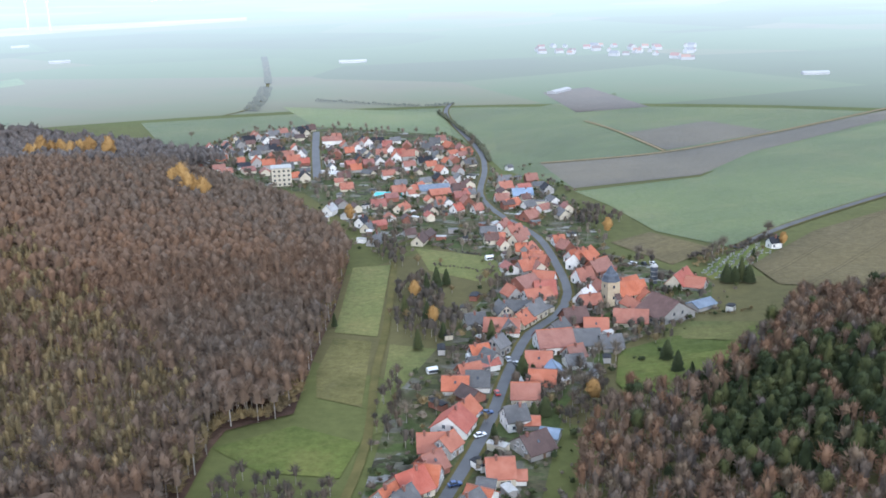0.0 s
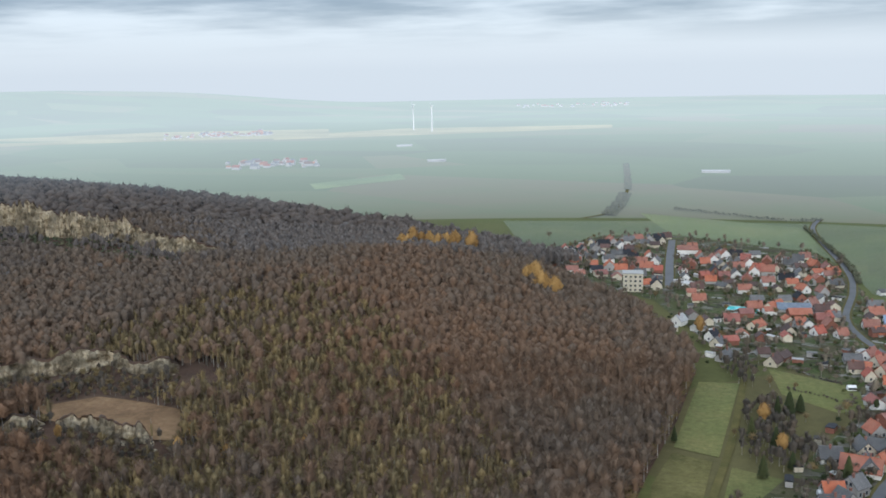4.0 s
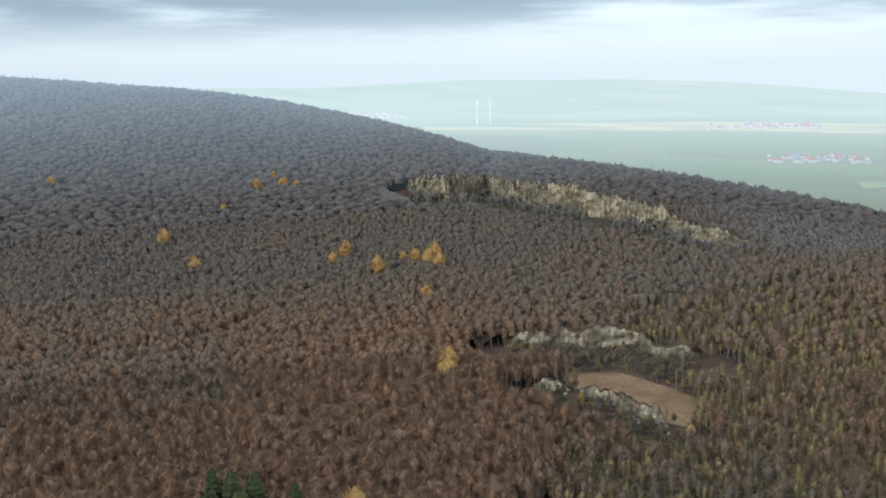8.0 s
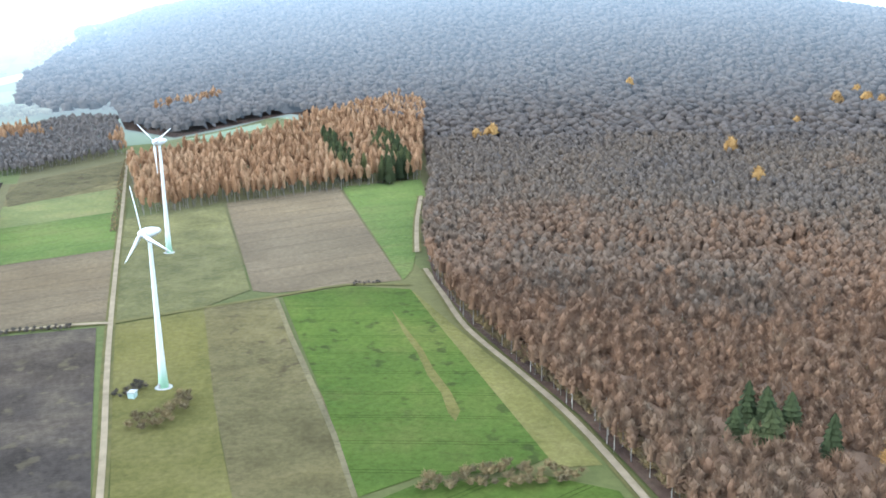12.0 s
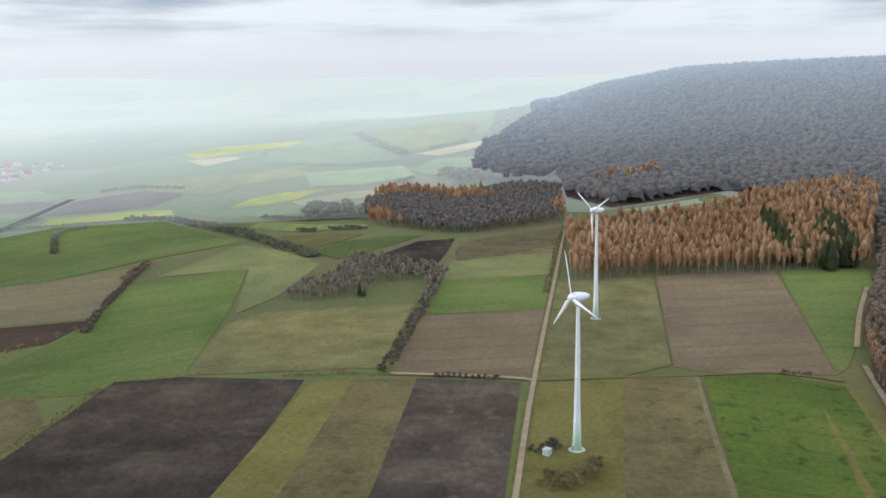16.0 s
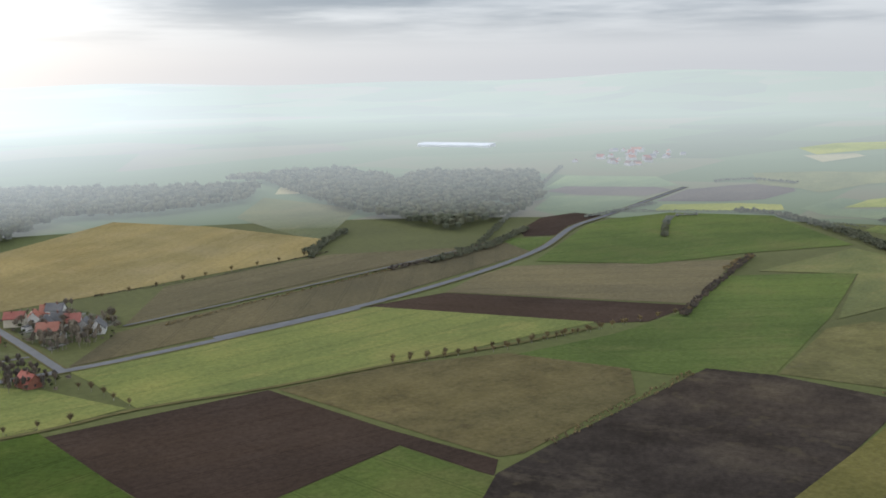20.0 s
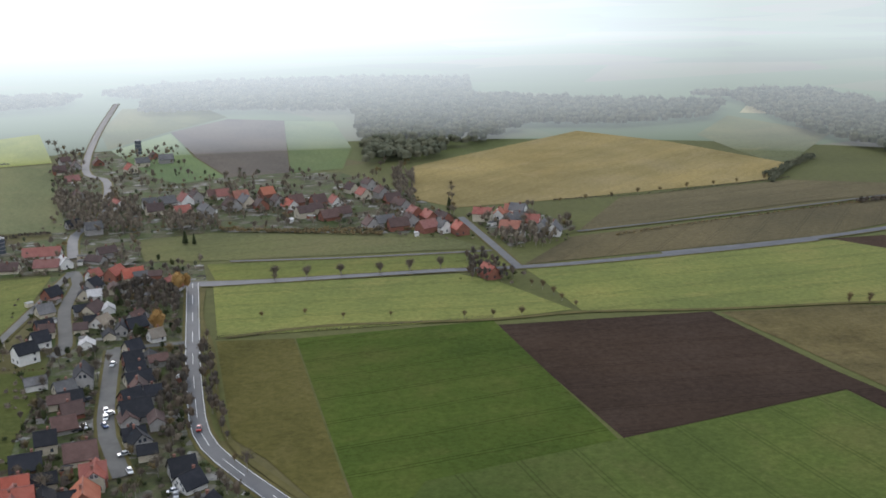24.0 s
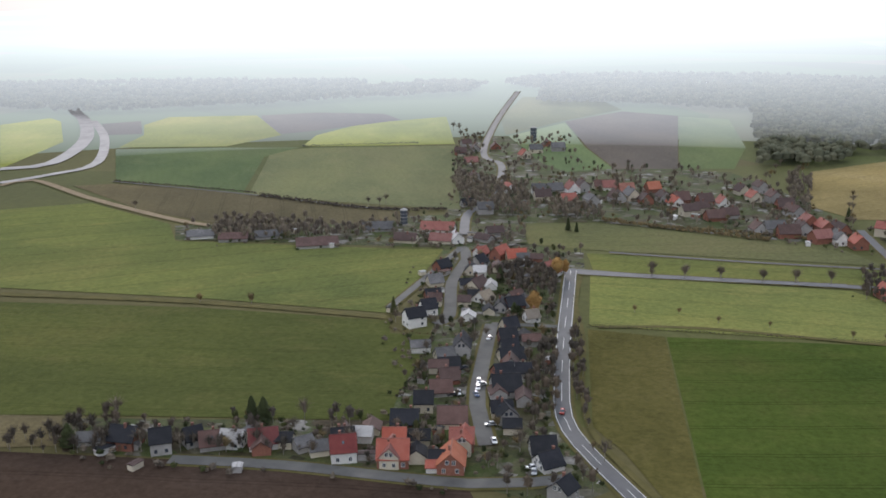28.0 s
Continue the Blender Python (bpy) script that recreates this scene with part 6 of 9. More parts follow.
LARCH = [broadleaf(90 + s, 5, 3, 40, 0.1, True, 3.2, 20.0, 0.58, 1.15, 0.85, True) for s in range(4)]
SHRUB = [broadleaf(100 + s, 5, 2, 62, 0.065, False, 2.0, 3.4, 0.5, 1.3) for s in range(4)]


def grow(name, xy, kinds, slots, size=(0.8, 1.2), seed=0, label="", category="trees", tint=None, sink=0.0):
    """Many plants in one mesh, each turned, sized and tinted by chance."""
    r = np.random.RandomState(seed)
    n = len(xy)
    if n == 0:
        return None
    pick = r.randint(len(kinds), size=n)
    V, T, S, C = [], [], [], []
    base = 0
    for k, (vs, fs, sl) in enumerate(kinds):
        ids = np.nonzero(pick == k)[0]
        if len(ids) == 0:
            continue
        m = len(ids)
        a = r.uniform(0, 2 * np.pi, m)
        s = r.uniform(size[0], size[1], m)
        hz = s * r.uniform(0.88, 1.12, m)
        c, d = np.cos(a) * s, np.sin(a) * s
        P = np.empty((m, len(vs), 3))
        P[:, :, 0] = c[:, None] * vs[:, 0] - d[:, None] * vs[:, 1] + xy[ids, 0][:, None]
        P[:, :, 1] = d[:, None] * vs[:, 0] + c[:, None] * vs[:, 1] + xy[ids, 1][:, None]
        P[:, :, 2] = hz[:, None] * vs[:, 2] + (terrain(xy[ids, 0], xy[ids, 1]) - sink)[:, None]
        F = fs[None] + (base + np.arange(m) * len(vs))[:, None, None]
        base += m * len(vs)
        V.append(P.reshape(-1, 3))
        T.append(F.reshape(-1, 3))
        S.append(np.tile(sl, m))
        t = r.random(m) if tint is None else np.clip(tint[ids] + r.normal(0, 0.06, m), 0, 1)
        C.append(np.repeat(t, len(vs)))
    me = mesh_from(name, np.vstack(V), np.vstack(T), slots, np.concatenate(S), np.concatenate(C), flat=False)
    return tagged(new(name, me), label, category, kind="stuff")


def scatter(poly, gap, seed, jitter=0.42):
    """Places about gap metres apart inside the polygon."""
    r = np.random.RandomState(seed)
    xs, ys = [p[0] for p in poly], [p[1] for p in poly]
    gx, gy = np.meshgrid(np.arange(min(xs), max(xs), gap), np.arange(min(ys), max(ys), gap * 0.9))
    gx = gx + (np.arange(gx.shape[0])[:, None] % 2) * gap / 2
    p = np.stack([gx.ravel(), gy.ravel()], -1) + r.uniform(-jitter, jitter, (gx.size, 2)) * gap
    return p[inside(p[:, 0], p[:, 1], poly)]


def hedge(pts, width, tall):
    vs, _ = ribbon(pts, width, 0, step=max(1.6, width * 0.35))
    v = np.array(vs)[:, :2].reshape(-1, 2, 2)
    r = np.random.RandomState(len(vs))
    n = max(1, int(width / 2.2))
    xy = np.concatenate([v[:, 0] + (v[:, 1] - v[:, 0]) * r.random(len(v))[:, None] for _ in range(n)])
    kinds = SHRUB if np.hypot(*xy.mean(0)) < 430 else [(a[:, :], b, c) for a, b, c in FAR_SHRUB]
    f = tall / 3.4
    # Rows past 820 m use the far leaf with its painted haze.
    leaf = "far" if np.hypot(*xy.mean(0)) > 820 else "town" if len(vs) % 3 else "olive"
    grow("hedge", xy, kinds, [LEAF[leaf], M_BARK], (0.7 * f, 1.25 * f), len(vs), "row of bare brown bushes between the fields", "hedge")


FAR_SHRUB = [broadleaf(110 + s, 5, 2, 9, 0.15, False, 2.0, 3.4, 0.75, 1.2) for s in range(3)]
THICKET = [broadleaf(120 + s, 5, 2, 64, 0.045, True, 4.4, 13.0, 0.36, 1.55) for s in range(4)]
WOODS = []


def tree_meshes(kinds, leaf, n):
    """Crown and trunk meshes that single trees share."""
    res = []
    for i, (vs, fs, sl) in enumerate(kinds[:n]):
        pair = []
        for s, (word, mat) in enumerate((("crown", leaf), ("trunk", M_BARK))):
            f = fs[sl == s]
            used, inv = np.unique(f, return_inverse=True)
            tint = np.full(len(used), 0.25 + 0.5 * i / max(1, n - 1))
            pair.append(mesh_from(word, vs[used], inv.reshape(-1, 3), [mat], tint=tint))
        res.append(pair)
    return res


BARE_TREE = tree_meshes([broadleaf(150 + s, 5, 2, 120, 0.026, True, 4.8, 14.0, 0.25, 1.7) for s in range(5)], LEAF["bare"], 5)
OLIVE_TREE = tree_meshes([broadleaf(130 + s, 6, 3, 100, 0.035, True, 3.6, 9.0, 0.4, 1.4) for s in range(3)], LEAF["olive"], 3)
SPRUCE_TREE = tree_meshes(SPRUCE, LEAF["dark"], 4)
YELLOW_TREE = tree_meshes([broadleaf(140 + s, 7, 4, 130, 0.075, True, 3.4, 14.0, 0.85, 1.0, 0.85, True) for s in range(4)], LEAF["yellow"], 4)
tree_rng = random.Random(5)


def trees(places, pairs, size, name, label, group):
    for x, y in places:
        s = tree_rng.uniform(*size)
        t = new(name)
        t.matrix_world = pose(x, y, float(terrain(x, y)), 0, 0, tree_rng.uniform(0, 360)) @ Matrix.Diagonal((s, s, s * tree_rng.uniform(0.9, 1.1), 1))
        tagged(t, label, "tree", group)
        crown, stem = tree_rng.choice(pairs)
        share("crown", crown, t, Matrix.Identity(4))
        share("trunk", stem, t, Matrix.Identity(4))


def field_trees(p):
    trees(p, OLIVE_TREE, (0.4, 0.62), "tree", "small bare fruit tree beside a field track", "field trees")


def road_trees(p):
    trees(p, BARE_TREE, (0.45, 0.62), "tree", "slim bare tree beside the road", "roadside trees")


def round_bush(p):
    trees(p, OLIVE_TREE, (0.6, 0.75), "bush", "round bare bush in a crop field", "field bushes")


def conifers(p):
    trees(p, SPRUCE_TREE, (0.4, 0.72), "spruce", "dark green spruce with drooping boughs", "conifers")


def yellow_trees(p):
    trees(p, YELLOW_TREE, (0.7, 1.1), "yellow_tree", "tree with golden yellow autumn leaves", "golden trees")


def town_trees(p):
    trees(p, BARE_TREE + OLIVE_TREE, (0.4, 0.75), "tree", "bare grey-brown tree in a village garden", "garden trees")


PINES = [(69.8, 274.9), (77.0, 296.0), (97.4, 303.4), (116.6, 321.2), (144.1, 319.9), (110.4, 236.6), (93.7, 241.9), (79.1, 240.2)]
CLEAR = []


def wood_gold(p):
    CLEAR.extend(p)
    trees(p, YELLOW_TREE, (1.35, 1.75), "yellow_tree", "golden yellow larch standing among bare beeches", "golden trees")


def tall_conifers(p):
    CLEAR.extend(p)
    trees(p, SPRUCE_TREE, (1.2, 1.5), "spruce", "tall dark green spruce at the edge of the wood", "conifers")


M_BIRCH = plain_mat("pale_birch_bark", (0.17, 0.155, 0.13), (0.3, 0.28, 0.24), 0.6, 0.9, 0.1, 0.2, 0)
BIRCH = [broadleaf(170 + s, 5, 2, 70, 0.03, False, 2.6, 19.0, 0.35) for s in range(3)]
BIRCH_CROWN = tree_meshes(BIRCH, LEAF["olive"], 3)


def birch_stem():
    bm = bmesh.new()
    add_tube(bm, [(0, 0, -1, 0.32), (0.1, 0, 6, 0.26), (-0.1, 0.1, 12, 0.17), (0.1, 0, 19.5, 0.05)], 5)
    for i in range(7):
        a, z = i * 2.4, 8 + 1.4 * i
        c = Vector((math.cos(a), math.sin(a), 0.0))
        w = Vector((-c.y, c.x, 0)) * 0.08
        tip = c * (2.4 - 0.2 * i) + Vector((0, 0, z + 2.2))
        bm.faces.new([bm.verts.new(v) for v in (Vector((0, 0, z)) - w, Vector((0, 0, z)) + w, tip)])
    me = bpy.data.meshes.new("trunk")
    bm.to_mesh(me)
    bm.free()
    me.materials.append(M_BIRCH)
    return me


BIRCH_STEM = birch_stem()


def birches(p):
    trees(p, [(c[0], BIRCH_STEM) for c in BIRCH_CROWN], (0.45, 0.72), "birch", "slender bare birch with a pale stem", "birches")


# ---- plan of woods, hedges and single trees ----
HILL_FOREST = [(-87.4, 189.8), (-81.2, 255.5), (-80.6, 284.5), (-78.6, 296.1), (-58.0, 307.7), (-57.6, 353.8), (-55.7, 413.6), (-57.1, 489.7), (-75.5, 525.2), (-99.4, 579.9), (-133.2, 613.4), (-164.9, 641.4), (-199.5, 672.0), (-172.7, 719.6), (-253.4, 779.9), (-378.3, 849.6), (-545.9, 908.6), (-738.8, 945.6), (-954.6, 954.6), (-1164.4, 977.0), (-1775.4, 1025.0), (-2414.8, 647.0), (-2550.0, 0.0), (-2396.5, -509.4)]
HILL_FOREST = HILL_FOREST + [(-3659.6, -794.4), (-2067.6, -491.1), (-1814.0, -422.3), (-1543.4, -343.8), (-1342.5, -283.2), (-1153.3, -235.8), (-1074.7, -215.2), (-1007.2, -156.0), (-1101.3, -44.4), (-965.5, 86.6), (-743.8, 72.8), (-591.6, 52.2), (-496.2, 49.3), (-425.6, 57.5), (-364.3, 71.6), (-319.3, 82.9), (-270.4, 90.2), (-223.3, 96.7), (-191.5, 100.9)]
WOODS.append(("larch", [(-677.0, -131.3), (-707.7, -79.1), (-760.8, 66.6), (-885.5, 79.6), (-1040.0, 98.0), (-1105.0, 78.0), (-1053.9, 13.8), (-1020.0, -28.0), (-960.0, -42.0), (-918.0, -98.0), (-886.0, -140.0), (-850.0, -170.0)]))
WOODS.append(("larch", [(-1120.0, -190.0), (-1168.0, -120.0), (-1196.0, -124.0), (-1150.0, -192.0)]))
WOODS.append(("bare", [(-571.3, -1244.8), (-661.2, -1272.2), (-770.2, -1254.4), (-748.1, -1087.1), (-680.6, -1036.7), (-834.4, -1131.3), (-932.0, -1008.2), (-769.6, -819.7), (-682.6, -757.3), (-547.2, -713.4), (-552.3, -844.4), (-545.9, -884.3), (-609.5, -1188.8)]))
WOODS.append(("bare", [(136.6, -1381.2), (10.3, -1373.4), (-164.3, -1455.8), (-420.6, -1233.5), (-580.0, -1143.2), (-500.7, -1029.7), (-380.6, -1005.6), (-300.6, -1034.3), (-189.1, -890.4), (-135.0, -839.9), (-103.7, -918.3), (-127.6, -1206.9), (10.9, -1255.2), (126.9, -1266.0)]))
WOODS.append(("bare", [(204.5, -1501.2), (120.4, -1618.1), (-142.9, -1640.9), (-351.0, -1570.1), (-296.8, -1317.2), (-136.5, -1242.0), (23.8, -1281.9), (75.6, -1320.3)]))
WOODS.append(("bare", [(-127.3, -1214.1), (-188.7, -1248.0), (-195.7, -1006.0), (-135.6, -873.0), (-95.7, -840.8), (-118.1, -961.4)]))
WOODS.append(("bare", [(998.9, -1083.8), (786.0, -1119.7), (649.3, -1097.1), (467.1, -1202.6), (234.2, -1372.4), (226.0, -1473.9), (370.9, -1503.0), (720.0, -1452.7), (1224.0, -1335.4)]))
WOODS.append(("bare", [(-2059.0, -562.6), (-2184.6, -461.5), (-1483.6, -300.2), (-1450.7, -353.2), (-1704.9, -476.4)]))
WOODS.append(("slope", [(-1444.6, -424.1), (-1683.1, -438.2), (-1871.0, -442.9), (-2011.1, -429.6), (-1547.5, -310.5), (-1173.0, -236.1), (-1173.8, -305.5), (-1252.6, -371.7)]))
WOODS.append(("spur", [(29.5, 251.2), (40.9, 288.9), (55.2, 310.1), (82.8, 314.1), (99.4, 333.0), (140.1, 389.1), (176.6, 394.9), (224.6, 404.9), (110.9, 181.0), (14.9, 187.7)]))
WOODS.append(("bare", [(58.5, 540.4), (82.0, 573.8), (93.1, 549.6), (75.6, 527.3)]))
WOODS.append(("bare", [(-27.3, 375.4), (-30.5, 430.8), (-19.6, 454.8), (-7.1, 414.3), (2.5, 383.1), (-4.5, 367.0), (-20.4, 375.0)]))
WOODS.append(("bare", [(-48.1, 504.2), (-35.8, 524.8), (-27.2, 473.2), (-35.2, 464.7)]))
WOODS.append(("bare", [(24.3, 319.7), (43.9, 343.0), (53.9, 326.7), (49.3, 308.7), (33.8, 289.4), (24.6, 310.6)]))
WOODS.append(("bare", [(-75.1, 265.0), (-59.8, 264.4), (-37.3, 259.8), (-38.7, 231.3), (-72.1, 232.2)]))
WOODS.append(("bare", [(65.9, 375.1), (86.8, 377.6), (81.4, 362.6), (64.0, 363.1)]))
WOODS.append(("bare", [(-30.6, 326.9), (-23.3, 341.5), (-19.8, 312.6), (-23.9, 284.3), (-29.9, 280.8)]))
WOODS.append(("bare", [(223.0, -265.2), (194.1, -285.5), (190.6, -297.9), (147.5, -289.2), (101.0, -288.7), (99.5, -284.1), (142.3, -278.2)]))
WOODS.append(("bare", [(58.4, -524.8), (39.8, -505.7), (36.6, -466.9), (59.7, -463.1), (69.2, -511.8)]))
WOODS.append(("bare", [(40.9, -382.1), (31.8, -410.8), (24.9, -329.1), (29.4, -323.5), (39.1, -347.1)]))
WOODS.append(("bare", [(26.8, -426.6), (21.8, -427.4), (16.2, -351.1), (9.5, -317.8), (13.5, -321.6), (21.0, -350.2)]))
WOODS.append(("bare", [(-113.6, -530.6), (-127.5, -534.7), (-137.6, -493.5), (-124.1, -481.9), (-107.5, -487.2)]))
WOODS.append(("bare", [(142.9, -783.7), (82.0, -741.4), (68.4, -639.3), (109.0, -645.2), (139.7, -740.0)]))
WOODS.append(("bare", [(65.3, -689.9), (25.4, -666.1), (20.9, -635.5), (53.8, -637.1)]))
WOODS.append(("bare", [(-115.8, -816.0), (-130.3, -787.9), (-112.8, -681.5), (-103.8, -702.4)]))
WOODS.append(("bare", [(-142.8, -585.8), (-198.6, -592.5), (-170.5, -547.5), (-146.3, -544.5)]))
WOODS.append(("scrub", [(-333.2, -77.3), (-343.3, -75.2), (-343.2, -66.7), (-356.5, -62.4), (-365.0, -61.4), (-356.4, -57.5), (-344.6, -56.7), (-333.0, -62.9), (-328.3, -72.3)]))
WOODS.append(("scrub", [(-283.2, 25.0), (-284.9, 42.8), (-282.9, 63.5), (-275.6, 77.3), (-270.5, 67.7), (-272.6, 20.7)]))
WOODS.append(("bare", [(270.0, -593.3), (247.2, -605.0), (182.6, -583.6), (151.0, -603.7), (176.3, -563.0), (251.6, -551.2)]))
WOODS.append(("mixed", [(-955.5, -408.4), (-1055.3, -430.9), (-1102.6, -436.3), (-1082.1, -394.4), (-1071.0, -332.9), (-1146.0, -286.2), (-1127.7, -233.9), (-938.5, -188.3), (-888.5, -229.9), (-845.8, -266.6), (-856.4, -311.2), (-881.1, -370.6)]))
WOODS.append(("bare", [(-907.7, -459.1), (-957.0, -467.3), (-961.0, -436.3), (-950.4, -400.0), (-912.7, -393.0), (-878.0, -434.7)]))
WOODS.append(("bare", [(-1215.3, -414.2), (-1268.1, -424.9), (-1233.4, -377.3), (-1309.9, -328.4), (-1336.6, -279.1), (-1183.8, -234.0), (-1196.6, -299.2), (-1157.0, -353.5)]))
WOODS.append(("bare", [(-701.9, -313.3), (-723.2, -308.5), (-708.2, -265.5), (-698.3, -240.1), (-674.8, -221.7), (-589.1, -203.6), (-585.7, -209.7), (-658.3, -232.1), (-640.2, -264.3), (-602.1, -260.4), (-575.7, -280.6), (-576.4, -305.9), (-614.6, -310.6), (-642.4, -299.8)]))
hedge([(-892.7, -490.3), (-891.1, -441.3), (-929.7, -391.2)], 7, 4)
hedge([(-1809.8, -776.3), (-1645.3, -673.8), (-1476.4, -558.0)], 14, 7)
hedge([(-1541.2, -531.5), (-1606.5, -493.5)], 10, 5)
hedge([(-854.0, -623.5), (-859.1, -576.1), (-800.0, -466.5), (-750.4, -392.9), (-719.6, -351.0)], 14, 4.2)
hedge([(-831.3, -420.4), (-832.3, -403.3)], 6, 3.5)
hedge([(-843.9, -394.4), (-856.2, -368.5)], 6, 3.5)
hedge([(-835.9, -718.3), (-757.8, -705.1), (-710.1, -698.9)], 5, 3)
hedge([(-766.2, -704.9), (-818.9, -657.1), (-873.2, -585.5)], 4, 2.2)
hedge([(-1046.8, -800.2), (-1097.4, -781.1), (-1095.9, -716.2)], 8, 3.5)
hedge([(-612.2, -680.5), (-526.9, -633.2), (-453.4, -614.5)], 9, 4)
hedge([(-1173.6, -449.9), (-1208.1, -444.6)], 8, 5)
hedge([(-19.6, 956.3), (4.0, 845.3), (16.7, 775.5), (22.8, 717.8)], 3, 3.4)
hedge([(407.2, -715.5), (294.8, -691.7), (205.5, -659.1), (145.2, -644.5)], 3, 1.6)
hedge([(-401.2, -713.9), (-439.0, -746.9), (-482.5, -786.3)], 8, 4)
hedge([(-217.8, -563.2), (-309.0, -586.8), (-413.7, -609.9)], 3, 1.6)
hedge([(-413.7, -609.9), (-491.8, -627.2), (-562.5, -653.8)], 5, 3)
hedge([(-585.0, 57.0), (-496.2, 55.0), (-425.6, 63.0), (-364.3, 77.0), (-319.3, 88.5), (-270.4, 96.0), (-223.3, 102.0)], 5, 4.2)
hedge([(-86.0, 255.5), (-85.0, 284.5), (-82.0, 300.0), (-62.0, 312.0), (-62.0, 353.8), (-60.0, 413.6), (-62.0, 489.7), (-80.0, 527.0)], 5, 4.2)
hedge([(-669.6, -228.2), (-570.3, -205.9), (-463.1, -184.9), (-447.9, -185.0)], 7, 2.45)
hedge([(-468.7, -378.0), (-532.6, -409.9), (-658.3, -466.5)], 5, 2.8)
hedge([(-424.7, -226.9), (-435.6, -201.3), (-443.3, -177.1)], 4, 1.75)
hedge([(-444.1, -153.7), (-448.8, -123.4)], 7, 2.1)
hedge([(-495.5, 7.5), (-497.1, 20.7)], 5, 1.75)
hedge([(-362.5, -85.5), (-371.2, -78.2)], 7, 2.8)
hedge([(-677.5, -570.0), (-766.6, -638.8), (-803.0, -634.8)], 6, 2.8)
hedge([(-756.8, -707.6), (-860.7, -586.4), (-837.5, -536.7)], 4, 1.75)
hedge([(-850.5, -565.5), (-816.8, -473.4), (-745.3, -394.2), (-716.3, -349.3)], 12, 3.5)
hedge([(-265.0, -278.6), (-309.1, -288.1), (-382.6, -301.3)], 6, 1.4)
hedge([(-602.0, -446.1), (-654.9, -465.3)], 8, 2.8)
hedge([(-1047.1, -1082.0), (-689.3, -782.1), (-537.7, -655.0), (-501.2, -639.7)], 6, 2.8)
hedge([(18.8, -431.1), (-16.9, -429.6), (-106.8, -428.2)], 1.4, 0.7)
hedge([(19.4, -427.8), (-106.9, -430.6)], 1.4, 0.7)
hedge([(107.1, -413.1), (103.3, -408.4), (85.9, -405.4)], 2, 1.05)
hedge([(85.2, -401.8), (84.1, -368.4), (84.6, -336.6)], 2, 1.4)
hedge([(271.5, -677.9), (186.1, -648.6), (127.5, -653.9)], 5, 2.1)
hedge([(316.1, -903.7), (210.4, -938.7)], 4, 1.75)
hedge([(-8.7, -625.3), (-56.4, -617.8), (-116.2, -602.0)], 5, 2.1)
hedge([(20.9, -635.5), (-26.0, -617.7), (-78.0, -599.6)], 5, 2.8)
hedge([(-211.5, -670.9), (-300.1, -675.9), (-416.0, -706.3)], 2, 1.4)
hedge([(-445.2, -756.3), (-392.5, -692.9)], 5, 3.5)
hedge([(-13.2, 472.2), (14.4, 456.9)], 3, 1.4)
hedge([(87.4, 391.5), (112.1, 388.0), (119.9, 390.7)], 3, 1.4)
hedge([(-206.6, 992.2), (-209.7, 1054.2), (-221.9, 1153.8)], 14, 4.2)
hedge([(-227.9, 1205.2), (-257.6, 1358.0), (-288.6, 1510.4)], 7, 3.5)
hedge([(-149.5, 1052.4), (-40.0, 995.6), (-6.2, 1009.1)], 6, 2.8)
hedge([(-22.9, 509.7), (9.6, 484.9), (23.2, 469.7)], 2.5, 1.4)
hedge([(112.5, 471.6), (139.3, 489.0), (165.2, 508.2)], 4, 2.8)
hedge([(-854.4, -542.7), (-849.3, -482.8)], 4, 2.1)
hedge([(-823.8, -415.5), (-827.2, -399.9)], 4, 2.1)
hedge([(-842.1, -389.5), (-857.4, -361.6)], 5, 2.1)
hedge([(-635.6, -141.3), (-797.7, -167.9), (-906.5, -182.9)], 4, 1.75)
field_trees([(-279.8, -412.3), (-289.1, -409.7), (-298.4, -407.1), (-307.8, -404.5), (-315.3, -402.8), (-324.8, -400.1), (-334.3, -397.5), (-342.0, -395.7), (-351.3, -395.8), (-361.1, -394.6), (-371.0, -393.3), (-381.0, -392.1), (-389.2, -391.7), (-399.3, -390.4), (-409.6, -389.1), (-418.1, -388.8), (-428.6, -387.4), (-138.3, -473.1), (-142.0, -465.9), (-144.2, -454.4), (-145.7, -445.6), (-149.0, -434.2)])
field_trees([(-278.1, -410.5), (-286.9, -407.5), (-295.7, -404.4), (-304.8, -401.2), (-312.7, -399.7), (-322.0, -396.4), (-331.6, -393.1), (-340.0, -391.4), (-351.1, -394.8), (-359.1, -393.5), (-367.3, -392.3), (-375.7, -391.0), (-382.8, -391.5), (-391.5, -390.1), (-400.4, -388.8), (-408.0, -389.3), (-417.2, -387.9), (-425.7, -387.6), (-438.9, -385.9), (-452.5, -384.2), (-466.5, -382.5), (-479.4, -382.6)])
field_trees([(-214.0, -663.2), (-234.4, -667.2), (-255.4, -671.3), (-277.1, -675.5), (-296.9, -681.2), (-320.0, -685.7), (-344.0, -690.4), (-366.0, -696.6), (-391.6, -701.7), (-93.7, -431.4), (-107.0, -429.4), (-120.4, -427.4), (-1.1, -453.1), (-21.3, -453.2), (-38.4, -442.6), (-60.4, -440.4)])
road_trees([(-8.9, -515.5), (-26.1, -514.2), (-44.0, -512.8), (-64.4, -512.2), (-81.0, -512.1), (-98.2, -513.1)])
road_trees([(-9.8, -517.0), (-26.9, -517.6), (-44.6, -515.2), (-65.2, -513.4), (-82.1, -513.2), (-98.5, -512.8), (183.8, -658.1), (176.0, -659.3), (173.9, -668.9), (340.8, -621.7)])
